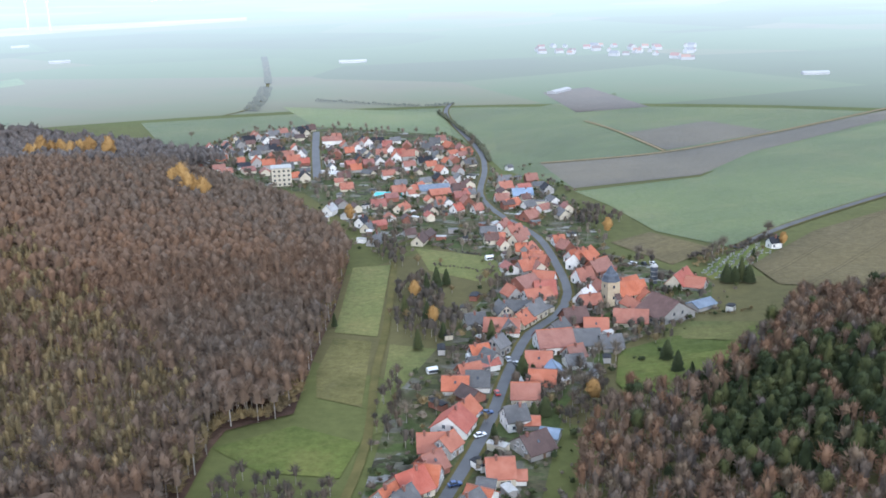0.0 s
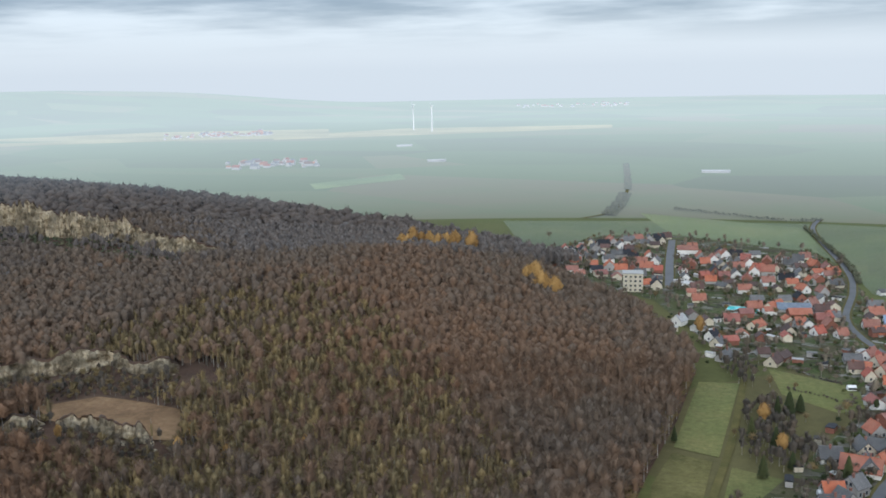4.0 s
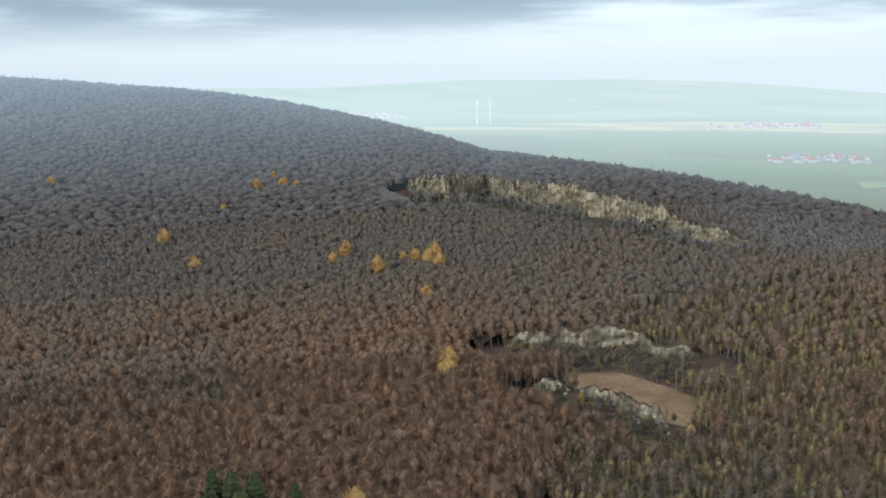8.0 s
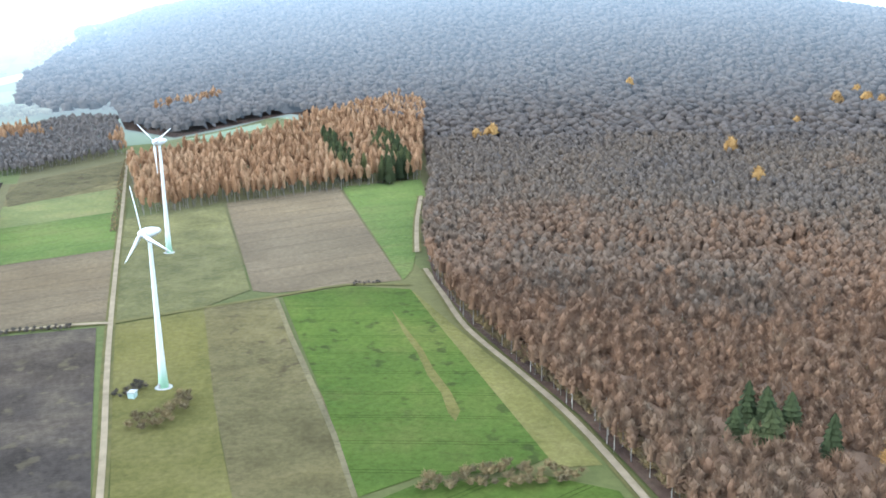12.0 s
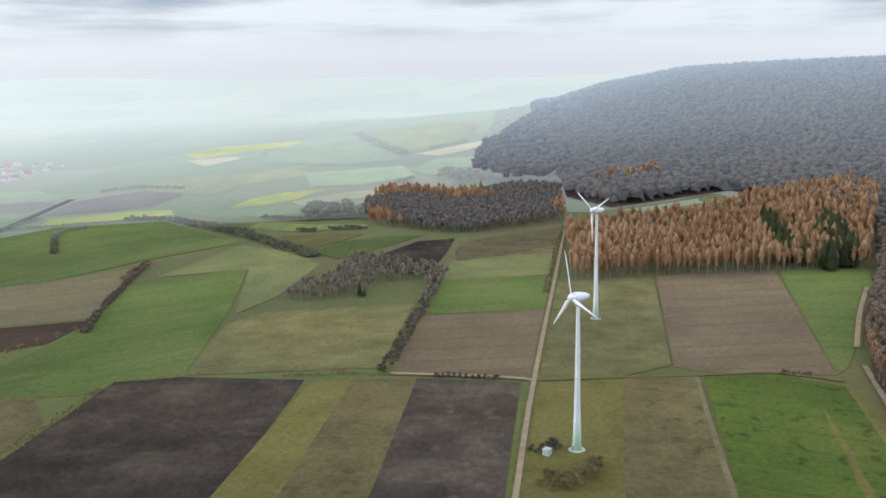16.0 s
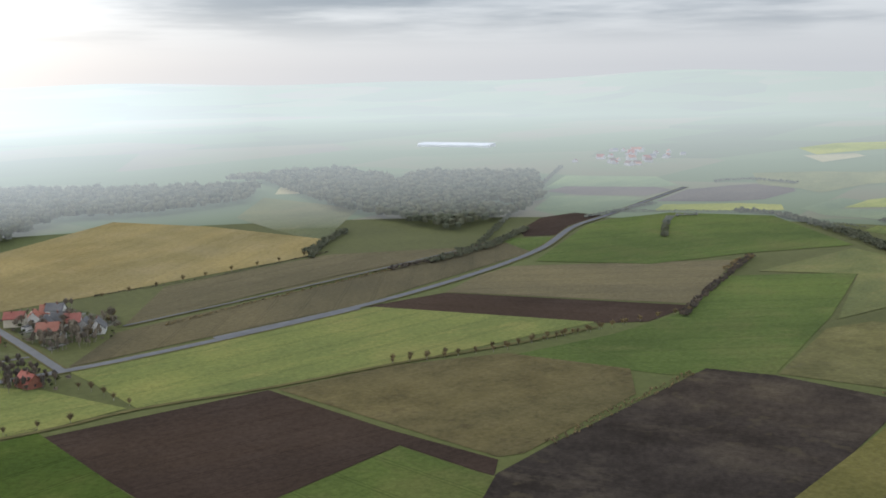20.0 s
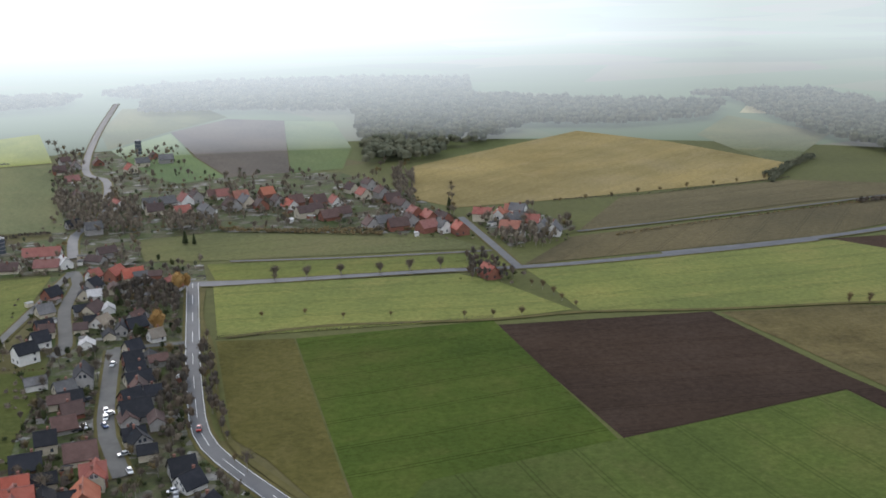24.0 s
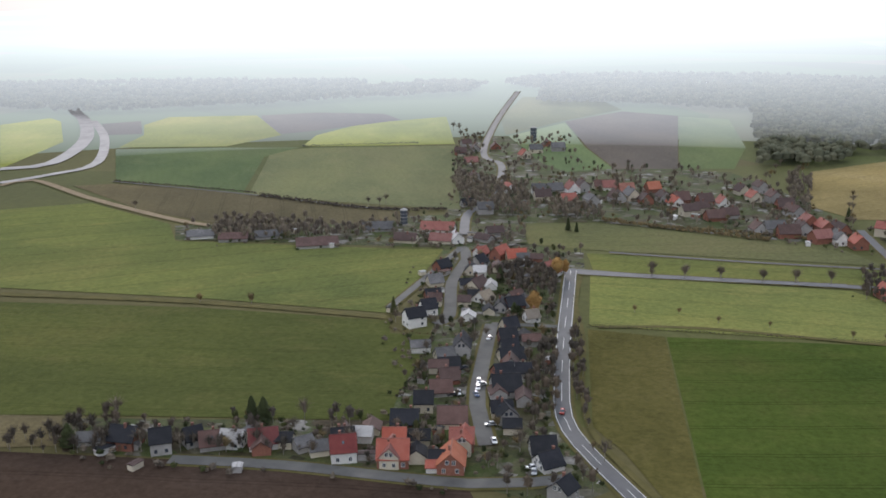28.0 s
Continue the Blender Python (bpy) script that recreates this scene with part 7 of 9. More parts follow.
road_trees([(-9.2, -509.3), (-25.9, -511.5), (-43.9, -513.4), (-65.4, -511.7), (-81.2, -514.2)])
round_bush([(207.4, -432.4), (181.4, -434.0)])
conifers([(109.9, -432.0), (131.2, -308.2), (127.0, -308.9), (185.0, -278.3), (67.8, -490.8), (53.8, -438.0), (41.3, -605.6), (35.9, -603.5), (-132.1, -655.1)])
conifers([(-14.7, 390.5), (-7.9, 374.3), (-11.7, 437.6), (-7.3, 441.4), (-53.6, 389.4), (134.1, 387.0), (120.5, 433.2), (124.1, 432.5), (130.2, 431.2), (21.3, 334.2), (23.0, 302.2), (26.9, 304.1), (9.1, 283.0), (-16.2, 430.0), (11.2, 367.3), (90.1, 312.9), (-24.7, 401.2), (-17.7, 363.0)])
conifers([(75.3, 343.4), (81.9, 313.0), (87.2, 285.7), (91.6, 262.3), (118.8, 310.4), (120.4, 282.2), (68.2, 288.9), (74.5, 266.5), (100.2, 318.0), (103.3, 287.9), (106.4, 264.2), (110.1, 245.9), (79.7, 322.5), (85.4, 294.2), (90.0, 269.5), (94.2, 248.8), (119.5, 290.3), (122.1, 267.7), (72.4, 273.5), (98.8, 329.0), (102.1, 297.0), (105.2, 271.3), (108.7, 251.3), (77.3, 332.3), (83.4, 303.0), (88.4, 277.1), (92.6, 255.1), (118.8, 299.5), (120.9, 274.3), (70.1, 280.8), (76.1, 259.2), (100.9, 306.8), (103.9, 279.0), (107.3, 257.2), (137.0, 305.2), (81.4, 312.2), (86.7, 285.1), (91.1, 261.8), (118.2, 309.7), (119.8, 281.6), (67.7, 288.3), (74.0, 266.0), (99.6, 317.2), (102.7, 287.4), (106.0, 263.7), (109.7, 245.4), (79.1, 321.7), (84.8, 293.6), (89.5, 269.0), (93.7, 248.4), (118.9, 289.7), (121.6, 267.2), (71.9, 273.0), (98.2, 328.2), (101.5, 296.4), (104.7, 270.8), (108.2, 250.9), (76.7, 331.5), (82.9, 302.4), (87.9, 276.6)])
tall_conifers([(-850.9, 6.2), (-838.3, 10.9), (-874.3, 16.4), (-888.9, 3.0), (-857.9, 45.5), (-833.6, 49.0), (-821.5, 53.0), (-903.3, 42.7)])
conifers([(-598.1, -259.0), (-598.0, -255.4)])
tall_conifers([(-281.4, 123.7), (-275.9, 127.2), (-284.7, 135.3), (-281.5, 138.0), (-288.5, 130.8), (-282.4, 142.6), (-261.4, 146.1), (-274.2, 132.5)])
wood_gold([(-603.8, 376.8), (-609.5, 391.2), (-559.7, 417.6), (-548.8, 421.9), (-536.6, 421.5), (-565.9, 440.5), (-477.1, 364.1), (-354.7, 282.1), (-749.8, 310.8), (-660.5, 295.8), (-550.5, 379.3), (-570.5, 415.6), (-554.1, 386.6), (-912.9, 481.6), (-951.5, 523.0), (-903.0, 508.9), (-893.8, 517.0), (-837.8, 407.4)])
wood_gold([(-248.8, 159.9), (-355.8, 284.1), (-881.4, 138.4), (-879.5, 143.2), (-873.1, 127.0), (-1069.9, 325.6), (-913.8, 486.0), (-913.3, 510.9), (-756.9, 314.7)])
wood_gold([(-313.0, 713.0), (-310.3, 729.3), (-306.4, 737.6), (-298.5, 736.2), (-287.9, 727.7), (-282.0, 731.0), (-271.8, 722.8), (-304.2, 703.9), (-252.3, 707.0), (-173.2, 606.7), (-165.7, 592.9), (-155.9, 589.1), (-180.4, 612.4), (-351.9, 280.9)])
yellow_trees([(39.4, -500.6), (44.6, -437.9), (35.5, -506.5)])
yellow_trees([(-12.2, 387.1), (43.6, 309.3), (-21.0, 418.8), (78.6, 515.8), (-87.7, 540.4), (-63.2, 550.4), (162.9, 486.7)])
town_trees([(35.6, 323.6), (40.9, 318.6), (31.4, 301.7), (29.4, 310.4), (2.6, 392.8), (4.6, 373.7), (-31.2, 401.5), (-23.6, 394.3), (18.2, 372.9), (13.8, 376.2), (40.3, 348.6), (48.0, 342.6), (50.8, 347.6), (57.1, 346.9), (69.3, 368.3), (79.0, 372.8), (74.6, 361.2), (56.5, 425.1), (53.0, 417.7), (58.5, 540.4), (66.1, 551.9), (74.1, 563.9), (11.3, 444.3), (8.4, 436.3), (15.9, 427.9), (-4.6, 429.2), (-10.3, 472.0), (-21.6, 472.8), (-40.4, 548.5), (-36.5, 536.3), (-29.6, 524.4), (-55.5, 617.6), (-55.5, 666.3), (-48.8, 683.4), (-26.6, 614.9), (-11.9, 584.8), (5.0, 569.9), (-73.3, 651.1), (-67.2, 667.5), (-90.8, 669.9), (-93.1, 628.9), (-101.7, 637.6), (162.3, 508.5), (151.7, 482.5), (139.3, 458.6), (121.0, 461.0), (-23.7, 312.8), (-19.3, 299.8), (-15.0, 312.4), (-4.3, 325.7), (6.9, 298.8), (12.3, 399.0), (78.1, 465.5), (87.1, 469.4), (91.6, 464.3)])
town_trees([(-226.4, 835.1), (-169.6, 754.5), (-144.0, 819.5), (-95.7, 741.7), (-64.7, 804.5), (-24.3, 729.4), (11.6, 790.0), (-167.8, 741.5), (-142.4, 804.3), (-95.1, 729.1), (-64.5, 789.8), (-24.8, 717.2), (10.5, 775.9), (-166.0, 728.9), (-140.9, 789.6), (-94.5, 717.0), (-64.4, 775.7), (-25.3, 705.4), (9.4, 762.2), (-164.3, 716.7), (-139.5, 775.5), (-93.9, 705.1), (-64.3, 762.0), (-25.8, 694.0), (8.3, 749.0), (-162.6, 704.9), (-138.1, 761.8), (-93.3, 693.7), (-64.1, 748.8), (-26.2, 682.9), (7.3, 736.2), (-189.7, 827.8), (-136.8, 748.6), (-108.7, 812.5), (-64.0, 736.0), (-30.8, 797.8), (6.3, 723.9), (-187.3, 812.3), (-135.5, 735.7), (-107.8, 797.6), (-63.9, 723.6), (-31.2, 783.4), (5.3, 711.9), (-185.0, 797.4), (-134.2, 723.3), (-106.9, 783.2), (-63.7, 711.6), (-31.6, 769.4), (4.4, 700.2), (-182.8, 783.0), (-133.0, 711.3), (-106.0, 769.2), (-63.6, 700.0), (-32.0, 756.0), (3.4, 689.0), (-180.7, 769.0), (-131.8, 699.7), (-105.2, 755.8), (-63.5, 688.7), (-32.4, 743.0)])
town_trees([(67.6, -523.3), (60.2, -513.3), (51.9, -493.4), (45.2, -484.5), (41.5, -475.4), (48.8, -464.9), (60.6, -492.0), (64.8, -501.7), (70.6, -500.8), (76.8, -521.8), (84.7, -532.3), (37.9, -409.8), (34.7, -389.6), (34.0, -370.8), (29.7, -348.7), (32.9, -337.7), (36.6, -353.0), (82.8, -362.5), (83.3, -381.3), (84.0, -402.0), (79.7, -329.6), (62.1, -405.7), (64.7, -391.2), (76.1, -297.4), (67.7, -294.6), (89.7, -303.8), (89.9, -290.7), (111.9, -309.2), (112.8, -299.8), (128.7, -288.1), (130.7, -283.5), (145.6, -285.2), (145.7, -280.9), (158.7, -278.6), (174.0, -280.2), (184.4, -287.2), (189.5, -288.6), (44.4, -290.5), (40.3, -287.3), (35.7, -280.5), (34.6, -300.4), (13.2, -284.5), (44.4, -316.3), (86.9, -416.5), (22.3, -378.9), (20.1, -355.8), (22.0, -391.8), (106.4, -421.1), (178.9, -299.9), (10.8, -304.6), (6.8, -297.2)])
town_trees([(146.9, -807.8), (92.2, -710.9), (57.6, -777.1), (13.8, -685.8), (-27.0, -748.0), (-60.9, -661.9), (-107.3, -720.4), (-132.1, -639.1), (95.7, -737.3), (50.1, -654.5), (14.5, -710.7), (-27.8, -777.5), (-62.7, -685.4), (-111.0, -748.1), (-136.2, -661.3), (99.4, -765.6), (52.0, -677.1), (15.3, -737.3), (-22.4, -653.8), (-64.6, -710.5), (-93.4, -631.6), (-140.6, -685.0), (103.4, -796.0), (53.9, -701.2), (16.1, -765.9), (-22.9, -676.6), (-66.7, -737.4), (-96.2, -653.1), (-145.3, -710.3), (88.9, -668.7), (56.0, -727.1), (14.9, -645.9), (-23.5, -701.0), (-69.0, -766.3), (-99.1, -676.1), (-150.3, -737.4), (92.0, -692.1), (58.3, -754.8), (15.6, -668.1), (-24.1, -727.0), (-57.4, -645.2), (-102.3, -700.7), (-127.1, -623.3), (95.4, -717.2), (60.7, -784.5), (16.3, -691.7), (-24.7, -755.0), (-59.1, -667.5), (-105.7, -727.0), (-130.9, -644.4), (99.0, -744.0), (52.7, -659.9), (17.1, -717.0), (-19.9, -637.5), (-60.8, -691.4), (-109.4, -755.2), (-135.0, -667.0), (102.8, -772.8), (54.7, -682.9), (17.9, -744.1), (-20.3, -659.3), (-62.7, -716.9), (-91.9, -636.7), (-139.4, -691.0), (88.7, -651.9), (56.8, -707.4), (18.8, -773.2), (-20.8, -682.4), (-64.8, -744.2), (-94.6, -658.6)])
town_trees([(-110.6, -931.6), (-118.6, -875.4), (-125.8, -825.2), (-96.4, -785.9), (-126.0, -902.4), (-132.9, -849.3), (-102.4, -807.7), (-109.8, -764.4), (-140.5, -874.7), (-108.7, -830.7), (-116.0, -785.2), (-148.5, -901.7), (-115.4, -855.1), (-122.5, -807.0), (-93.9, -769.3), (-122.4, -880.9), (-129.4, -830.1), (-99.7, -790.3), (-129.9, -908.2), (-136.7, -854.4), (-105.8, -812.4), (-113.1, -768.6)])
town_trees([(192.1, -1028.0), (165.3, -962.3), (141.6, -904.0), (149.4, -856.8), (128.9, -809.8), (174.5, -1006.1), (149.2, -942.9), (157.0, -891.8), (135.3, -841.2), (143.0, -800.0), (157.6, -985.1), (165.2, -929.6), (142.2, -875.0), (149.8, -830.6), (129.8, -786.2), (174.1, -970.6), (149.7, -911.4), (157.2, -863.5), (136.1, -815.8), (183.7, -1015.2), (157.7, -950.9), (165.1, -899.0)])
town_trees([(-149.8, -615.1), (-154.4, -579.8), (-175.8, -609.7), (-179.1, -574.8), (-201.6, -604.4), (-153.0, -577.1), (-174.3, -606.8), (-177.6, -572.2), (-200.0, -601.5), (-151.7, -574.5), (-172.8, -603.9), (-176.1, -569.6), (-198.3, -598.6), (-150.3, -571.9), (-171.2, -601.1), (-174.7, -567.0), (-196.7, -595.8), (-149.0, -569.3), (-169.7, -598.2), (-173.2, -564.5), (-195.1, -593.0), (-147.6, -566.8), (-168.2, -595.4), (-171.8, -561.9), (-193.5, -590.2), (-146.3, -564.2)])
birches([(-320.9, 393.4), (-266.4, 366.9), (-221.2, 344.3), (-183.3, 324.7), (-223.1, 451.8), (-177.9, 417.1), (-249.9, 313.4), (-210.1, 296.8), (-255.7, 409.8), (-209.2, 381.8), (-170.5, 357.7), (-138.1, 337.1), (-287.4, 371.1), (-239.1, 347.7), (-198.7, 327.6), (-164.6, 310.1), (-196.0, 423.8), (-156.4, 393.8), (-226.0, 298.8), (-277.3, 415.2), (-227.7, 386.6), (-186.3, 361.7), (-151.7, 340.3), (-181.1, 470.5), (-258.0, 351.2), (-214.9, 330.4), (-178.6, 312.6), (-215.2, 430.6), (-172.6, 399.3), (-242.8, 301.0), (-204.7, 285.8), (-247.1, 391.3), (-202.9, 365.8), (-166.0, 343.8), (-201.0, 479.6), (-278.1, 354.9), (-232.0, 333.4), (-193.4, 315.0), (-235.5, 437.2), (-189.8, 405.2), (-152.1, 378.0), (-220.0, 287.5), (-267.7, 396.1), (-220.5, 370.0), (-181.1, 347.2), (-148.0, 327.8)])
birches([(-412.7, 137.7), (-362.8, 149.4), (-319.8, 159.6), (-332.1, 199.4), (-361.4, 124.4), (-378.0, 162.1), (-331.9, 171.8), (-291.9, 180.2), (-375.9, 135.3), (-331.8, 146.5), (-345.2, 185.2), (-302.5, 193.1), (-391.8, 147.4), (-344.5, 158.2), (-303.6, 167.5), (-314.1, 207.1), (-343.9, 133.3), (-358.5, 171.0), (-314.7, 179.8), (-326.9, 222.5), (-357.2, 144.4), (-315.3, 154.7), (-327.0, 193.3), (-356.1, 120.0), (-371.9, 156.6), (-327.0, 166.5)])
birches([(-419.7, 129.4), (-376.3, 149.1), (-339.1, 165.9), (-306.9, 180.5), (-278.7, 193.3), (-387.0, 143.8), (-348.3, 161.3), (-314.9, 176.5), (-285.7, 189.7), (-398.0, 138.2), (-357.8, 156.5), (-323.1, 172.3), (-293.0, 186.0), (-409.6, 132.4), (-367.7, 151.5), (-331.7, 167.9), (-300.4, 182.2), (-273.0, 194.7), (-378.0, 146.4), (-340.6, 163.4), (-308.2, 178.2), (-279.9, 191.2), (-388.6, 141.0), (-349.8, 158.8)])
birches([(-187.1, 383.0), (-158.7, 360.0), (-133.2, 339.3), (-110.2, 320.6), (-89.4, 303.5), (-84.5, 357.9), (-165.4, 341.6), (-140.7, 322.6), (-118.3, 305.4), (-117.9, 360.6), (-94.5, 339.7), (-73.4, 320.8), (-147.6, 307.3), (-151.8, 363.1), (-126.5, 342.1), (-103.7, 323.0), (-83.0, 305.7), (-77.1, 360.9), (-158.9, 344.4), (-134.3, 325.2), (-112.1, 307.7), (-110.7, 363.7), (-87.5, 342.4), (-66.7, 323.3), (-141.5, 309.7), (-144.8, 366.3), (-119.7, 345.0), (-97.1, 325.6), (-76.6, 308.0), (-179.4, 368.9), (-152.3, 347.3), (-127.9, 327.8), (-105.8, 310.1), (-103.4, 366.8)])
birches([(-377.2, 577.8), (-355.8, 561.1), (-335.8, 545.3), (-364.8, 565.2), (-344.2, 549.1), (-358.1, 588.4), (-352.9, 553.0), (-333.1, 537.5)])
trees([(-239.5, 326.0), (-236.3, 311.7), (-237.9, 336.0), (-237.9, 369.2), (-188.8, 330.0), (-209.7, 305.7), (-293.6, 308.7)], YELLOW_TREE, (0.5, 0.75), "yellow_tree", "small golden tree beside the quarry bench", "golden trees")
SPRUCE_ROWS = [[(-765.0, 8.0), (-770.0, 26.0), (-830.0, 8.0), (-910.0, 2.0), (-905.0, -10.0), (-820.0, -4.0)], [(-745.0, 36.0), (-752.0, 62.0), (-800.0, 60.0), (-865.0, 58.0), (-915.0, 44.0), (-905.0, 34.0), (-830.0, 36.0)]]
WOOD_TRACK = [(-563.4, 117.8), (-533.2, 127.7), (-511.1, 141.5), (-490.5, 167.4), (-489.0, 199.4), (-500.4, 238.3), (-512.9, 269.3)]
OLIVE = [(-388.8, 405.3), (-358.9, 473.8), (-337.8, 530.6), (-281.2, 546.5), (-207.0, 480.4), (-162.6, 422.9), (-122.7, 368.4), (-97.2, 335.5), (-74.5, 261.8), (-207.0, 205.9), (-256.2, 251.9), (-290.6, 300.8)]
UPPER_FACE = [(-822.8, 606.0), (-777.2, 594.1), (-747.9, 596.8), (-755.5, 626.6), (-769.8, 667.4), (-708.2, 644.6), (-661.2, 635.8), (-617.4, 634.7), (-572.2, 629.2), (-528.0, 621.8), (-498.6, 614.9), (-460.4, 609.3), (-433.9, 609.7), (-412.2, 617.5)]
LOWER_FACE = [(-383.4, 344.6), (-378.4, 355.1), (-369.0, 366.8), (-359.4, 374.0), (-348.2, 379.6), (-336.3, 393.3), (-316.2, 387.5), (-304.3, 391.3), (-300.7, 402.0)]
BENCH = [(-332.6, 337.4), (-312.2, 356.0), (-283.8, 355.8), (-265.8, 354.0), (-242.7, 322.9), (-260.9, 318.7), (-285.0, 324.4), (-313.5, 325.2)]
BENCH_FACE = [(-305.9, 320.8), (-287.1, 319.1), (-272.8, 317.7), (-258.8, 316.1), (-249.7, 314.3)]
PALE_FACE = [(-325.5, 307.5), (-321.0, 312.7), (-316.6, 317.1), (-311.0, 320.0)]
PILLAR_FACE = [(-223.9, 220.9), (-218.0, 221.5), (-212.9, 224.5)]
SPOTS = dict(church=(64.24687982034972, 409.32471366519206), block=(-119.93188829184624, 650.709667364766), pool=(-45.926664217512005, 619.7658071296111), near_turbine=(-370.2107887787342, -69.3931831861623), far_turbine=(-577.0626963823739, -97.647864722203), box=(-361.8233410971135, -79.58472947575031), silo=(147.07921059286744, -610.636515446019), silo_south=(101.58171804460981, -968.3929370798409), small_tower=(88.09545358054521, 435.60933007681336), lookout=(-329.54482290357686, 528.9906769641625))
FAR_TOWERS = [(-973.8, 2309.5), (-903.3, 2257.3), (-2009.0, 1712.9), (-2044.5, 1789.7)]
FAR_VILLAGES = [[(-1465.1, 2120.3), (-1296.2, 2161.5), (-1249.2, 2082.9), (-1411.1, 2041.9)], [(-951.7, 1442.8), (-816.4, 1510.5), (-757.5, 1401.3), (-883.0, 1338.0)], [(119.2, 1629.2), (373.6, 1559.4), (323.1, 1344.3), (123.7, 1467.3)], [(-1190.7, 3873.7), (-787.2, 4134.1), (-712.5, 3744.6), (-1108.8, 3607.8)], [(-1559.3, 2060.8), (-1353.5, 2256.2), (-1260.3, 2101.9), (-1450.6, 1917.6)], [(-2913.1, 1956.3), (-2629.0, 1941.2), (-2452.9, 1810.8), (-2732.0, 1834.1)], [(-1106.8, -1117.9), (-1151.5, -980.7), (-1378.5, -1108.0), (-1323.0, -1247.8)]]
CARS = [(57.2, -356.2), (55.8, -353.1), (56.5, -349.6), (65.1, -341.5), (62.9, -343.5), (56.1, -343.1), (47.0, -318.1), (23.2, -332.8), (29.5, -288.4), (28.3, -285.6), (43.8, -305.2), (65.5, -368.5), (60.4, -404.5), (7.5, 305.0), (19.9, 345.6), (11.5, 320.3), (4.8, 288.9), (17.0, 350.1), (83.5, 465.0), (88.9, 464.5), (93.0, 464.2), (-3.3, 258.6)]
GREENHOUSE = [(14.0, 479.7), (3.1, 353.5), (-11.7, 340.9)]
conifers([(121.3, 436.5), (123.6, 438.9), (127.2, 433.4), (128.9, 431.4), (131.7, 432.9), (142.0, 465.3)])
town_trees([(161.4, 506.9), (158.0, 501.7), (123.8, 472.3), (118.4, 465.9), (128.1, 477.0), (130.7, 478.8), (115.2, 463.2), (135.6, 448.9), (143.2, 462.5)])
hedge([(112.9, 458.8), (126.3, 477.0), (133.5, 484.6)], 4, 2.45)
hedge([(132.3, 476.9), (143.9, 488.5), (153.8, 498.6)], 1.6, 1.54)
CEMETERY = [(112.6, 451.7), (131.6, 476.9), (154.3, 498.6), (158.3, 484.5), (145.3, 465.2), (126.0, 440.5), (115.3, 436.9)]
CHAPEL = (158.93894540008105, 488.45682076068596)

# ---- the quarries: pale rock faces in the wooded slope ----
litter = ground_mat("leaf_litter", (0.05, 0.032, 0.024), (0.085, 0.052, 0.036), (0.11, 0.075, 0.05), 0.04, 0.0, sheen=0.1)


def rock_face(pts, heights, depth, seed, label):
    """A broken wall of rock along the points; turf covers the shoulder that runs back into the slope."""
    p = [Vector((x, y)) for x, y in pts]
    cols = []
    for i in range(len(p) - 1):
        n = max(3, int((p[i + 1] - p[i]).length / 1.3))
        for k in range(n):
            cols.append((p[i].lerp(p[i + 1], k / n), heights[i] + (heights[i + 1] - heights[i]) * k / n))
    cols.append((p[-1], heights[-1]))
    rows, vs, fs, idx = 13, [], [], []
    for i, (q, h) in enumerate(cols):
        out = -q.normalized()
        end = min(1.0, min(i, len(cols) - 1 - i) / 4.0)
        h = h * (0.82 + 0.2 * noise.noise((q.x * 0.03, q.y * 0.03, seed)) + 0.16 * noise.noise((q.x * 0.22, q.y * 0.22, seed)) + 0.1 * noise.cell((q.x * 0.3, q.y * 0.3, seed))) * (0.3 + 0.7 * end)
        z0 = float(terrain(q.x, q.y))
        for k in range(rows):
            f = k / (rows - 1)
            bed = math.floor(f * h / 2.2)
            d = 3.2 * noise.noise((q.x * 0.1, q.y * 0.1, f * h * 0.1 + seed)) + 2.6 * noise.noise((q.x * 0.45, q.y * 0.45, bed * 0.8)) + 0.8 * noise.noise((q.x * 1.1, q.y * 1.1, f * h * 0.9)) + 1.5 * noise.cell((q.x * 0.3, q.y * 0.3, bed)) - 3.4 * f * f
            e = q + out * d
            vs.append((e.x, e.y, z0 - 2.5 + (h + 2.5) * f + 0.5 * noise.noise((q.x * 0.9, q.y * 0.9, k))))
        for back, drop in ((3.0 + depth * 0.3, 0.6), (depth, -0.2), (depth + 5, -h - 3)):
            e = q - out * (back + 2.0 * noise.noise((q.x * 0.2, q.y * 0.2, back)))
            vs.append((e.x, e.y, z0 + h + drop))
    m = rows + 3
    for i in range(len(cols) - 1):
        for k in range(m - 1):
            a = i * m + k
            fs.append((a, a + 1, a + m + 1, a + m))
            idx.append(0 if k < rows - 1 else 1)
    ob = new("rock_face", mesh_from("rock_face", vs, fs, [M_ROCK, litter], idx))
    tagged(ob, label, "cliff", kind="structure")
    r2 = np.random.RandomState(seed + 1)
    for j in range(14):
        q, h = cols[r2.randint(len(cols))]
        boulder(q.x - q.normalized().x * r2.uniform(2, 7), q.y - q.normalized().y * r2.uniform(2, 7), r2.uniform(0.6, 1.7), seed * 20 + j)


def boulder(x, y, size, seed):
    bm = bmesh.new()
    bmesh.ops.create_icosphere(bm, subdivisions=2, radius=size)
    for v in bm.verts:
        v.co *= 1 + 0.45 * noise.noise(v.co / size * 1.3 + Vector((seed, 0, 0)))
        v.co.z *= 0.75
    me = bpy.data.meshes.new("boulder")
    bm.to_mesh(me)
    bm.free()
    me.materials.append(M_ROCK)
    ob = new("boulder", me)
    ob.matrix_world = pose(x, y, float(terrain(x, y)) + size * 0.2, 0, 0, seed * 40)
    tagged(ob, "pale broken boulder below a quarry face", "boulder", "quarry boulders")


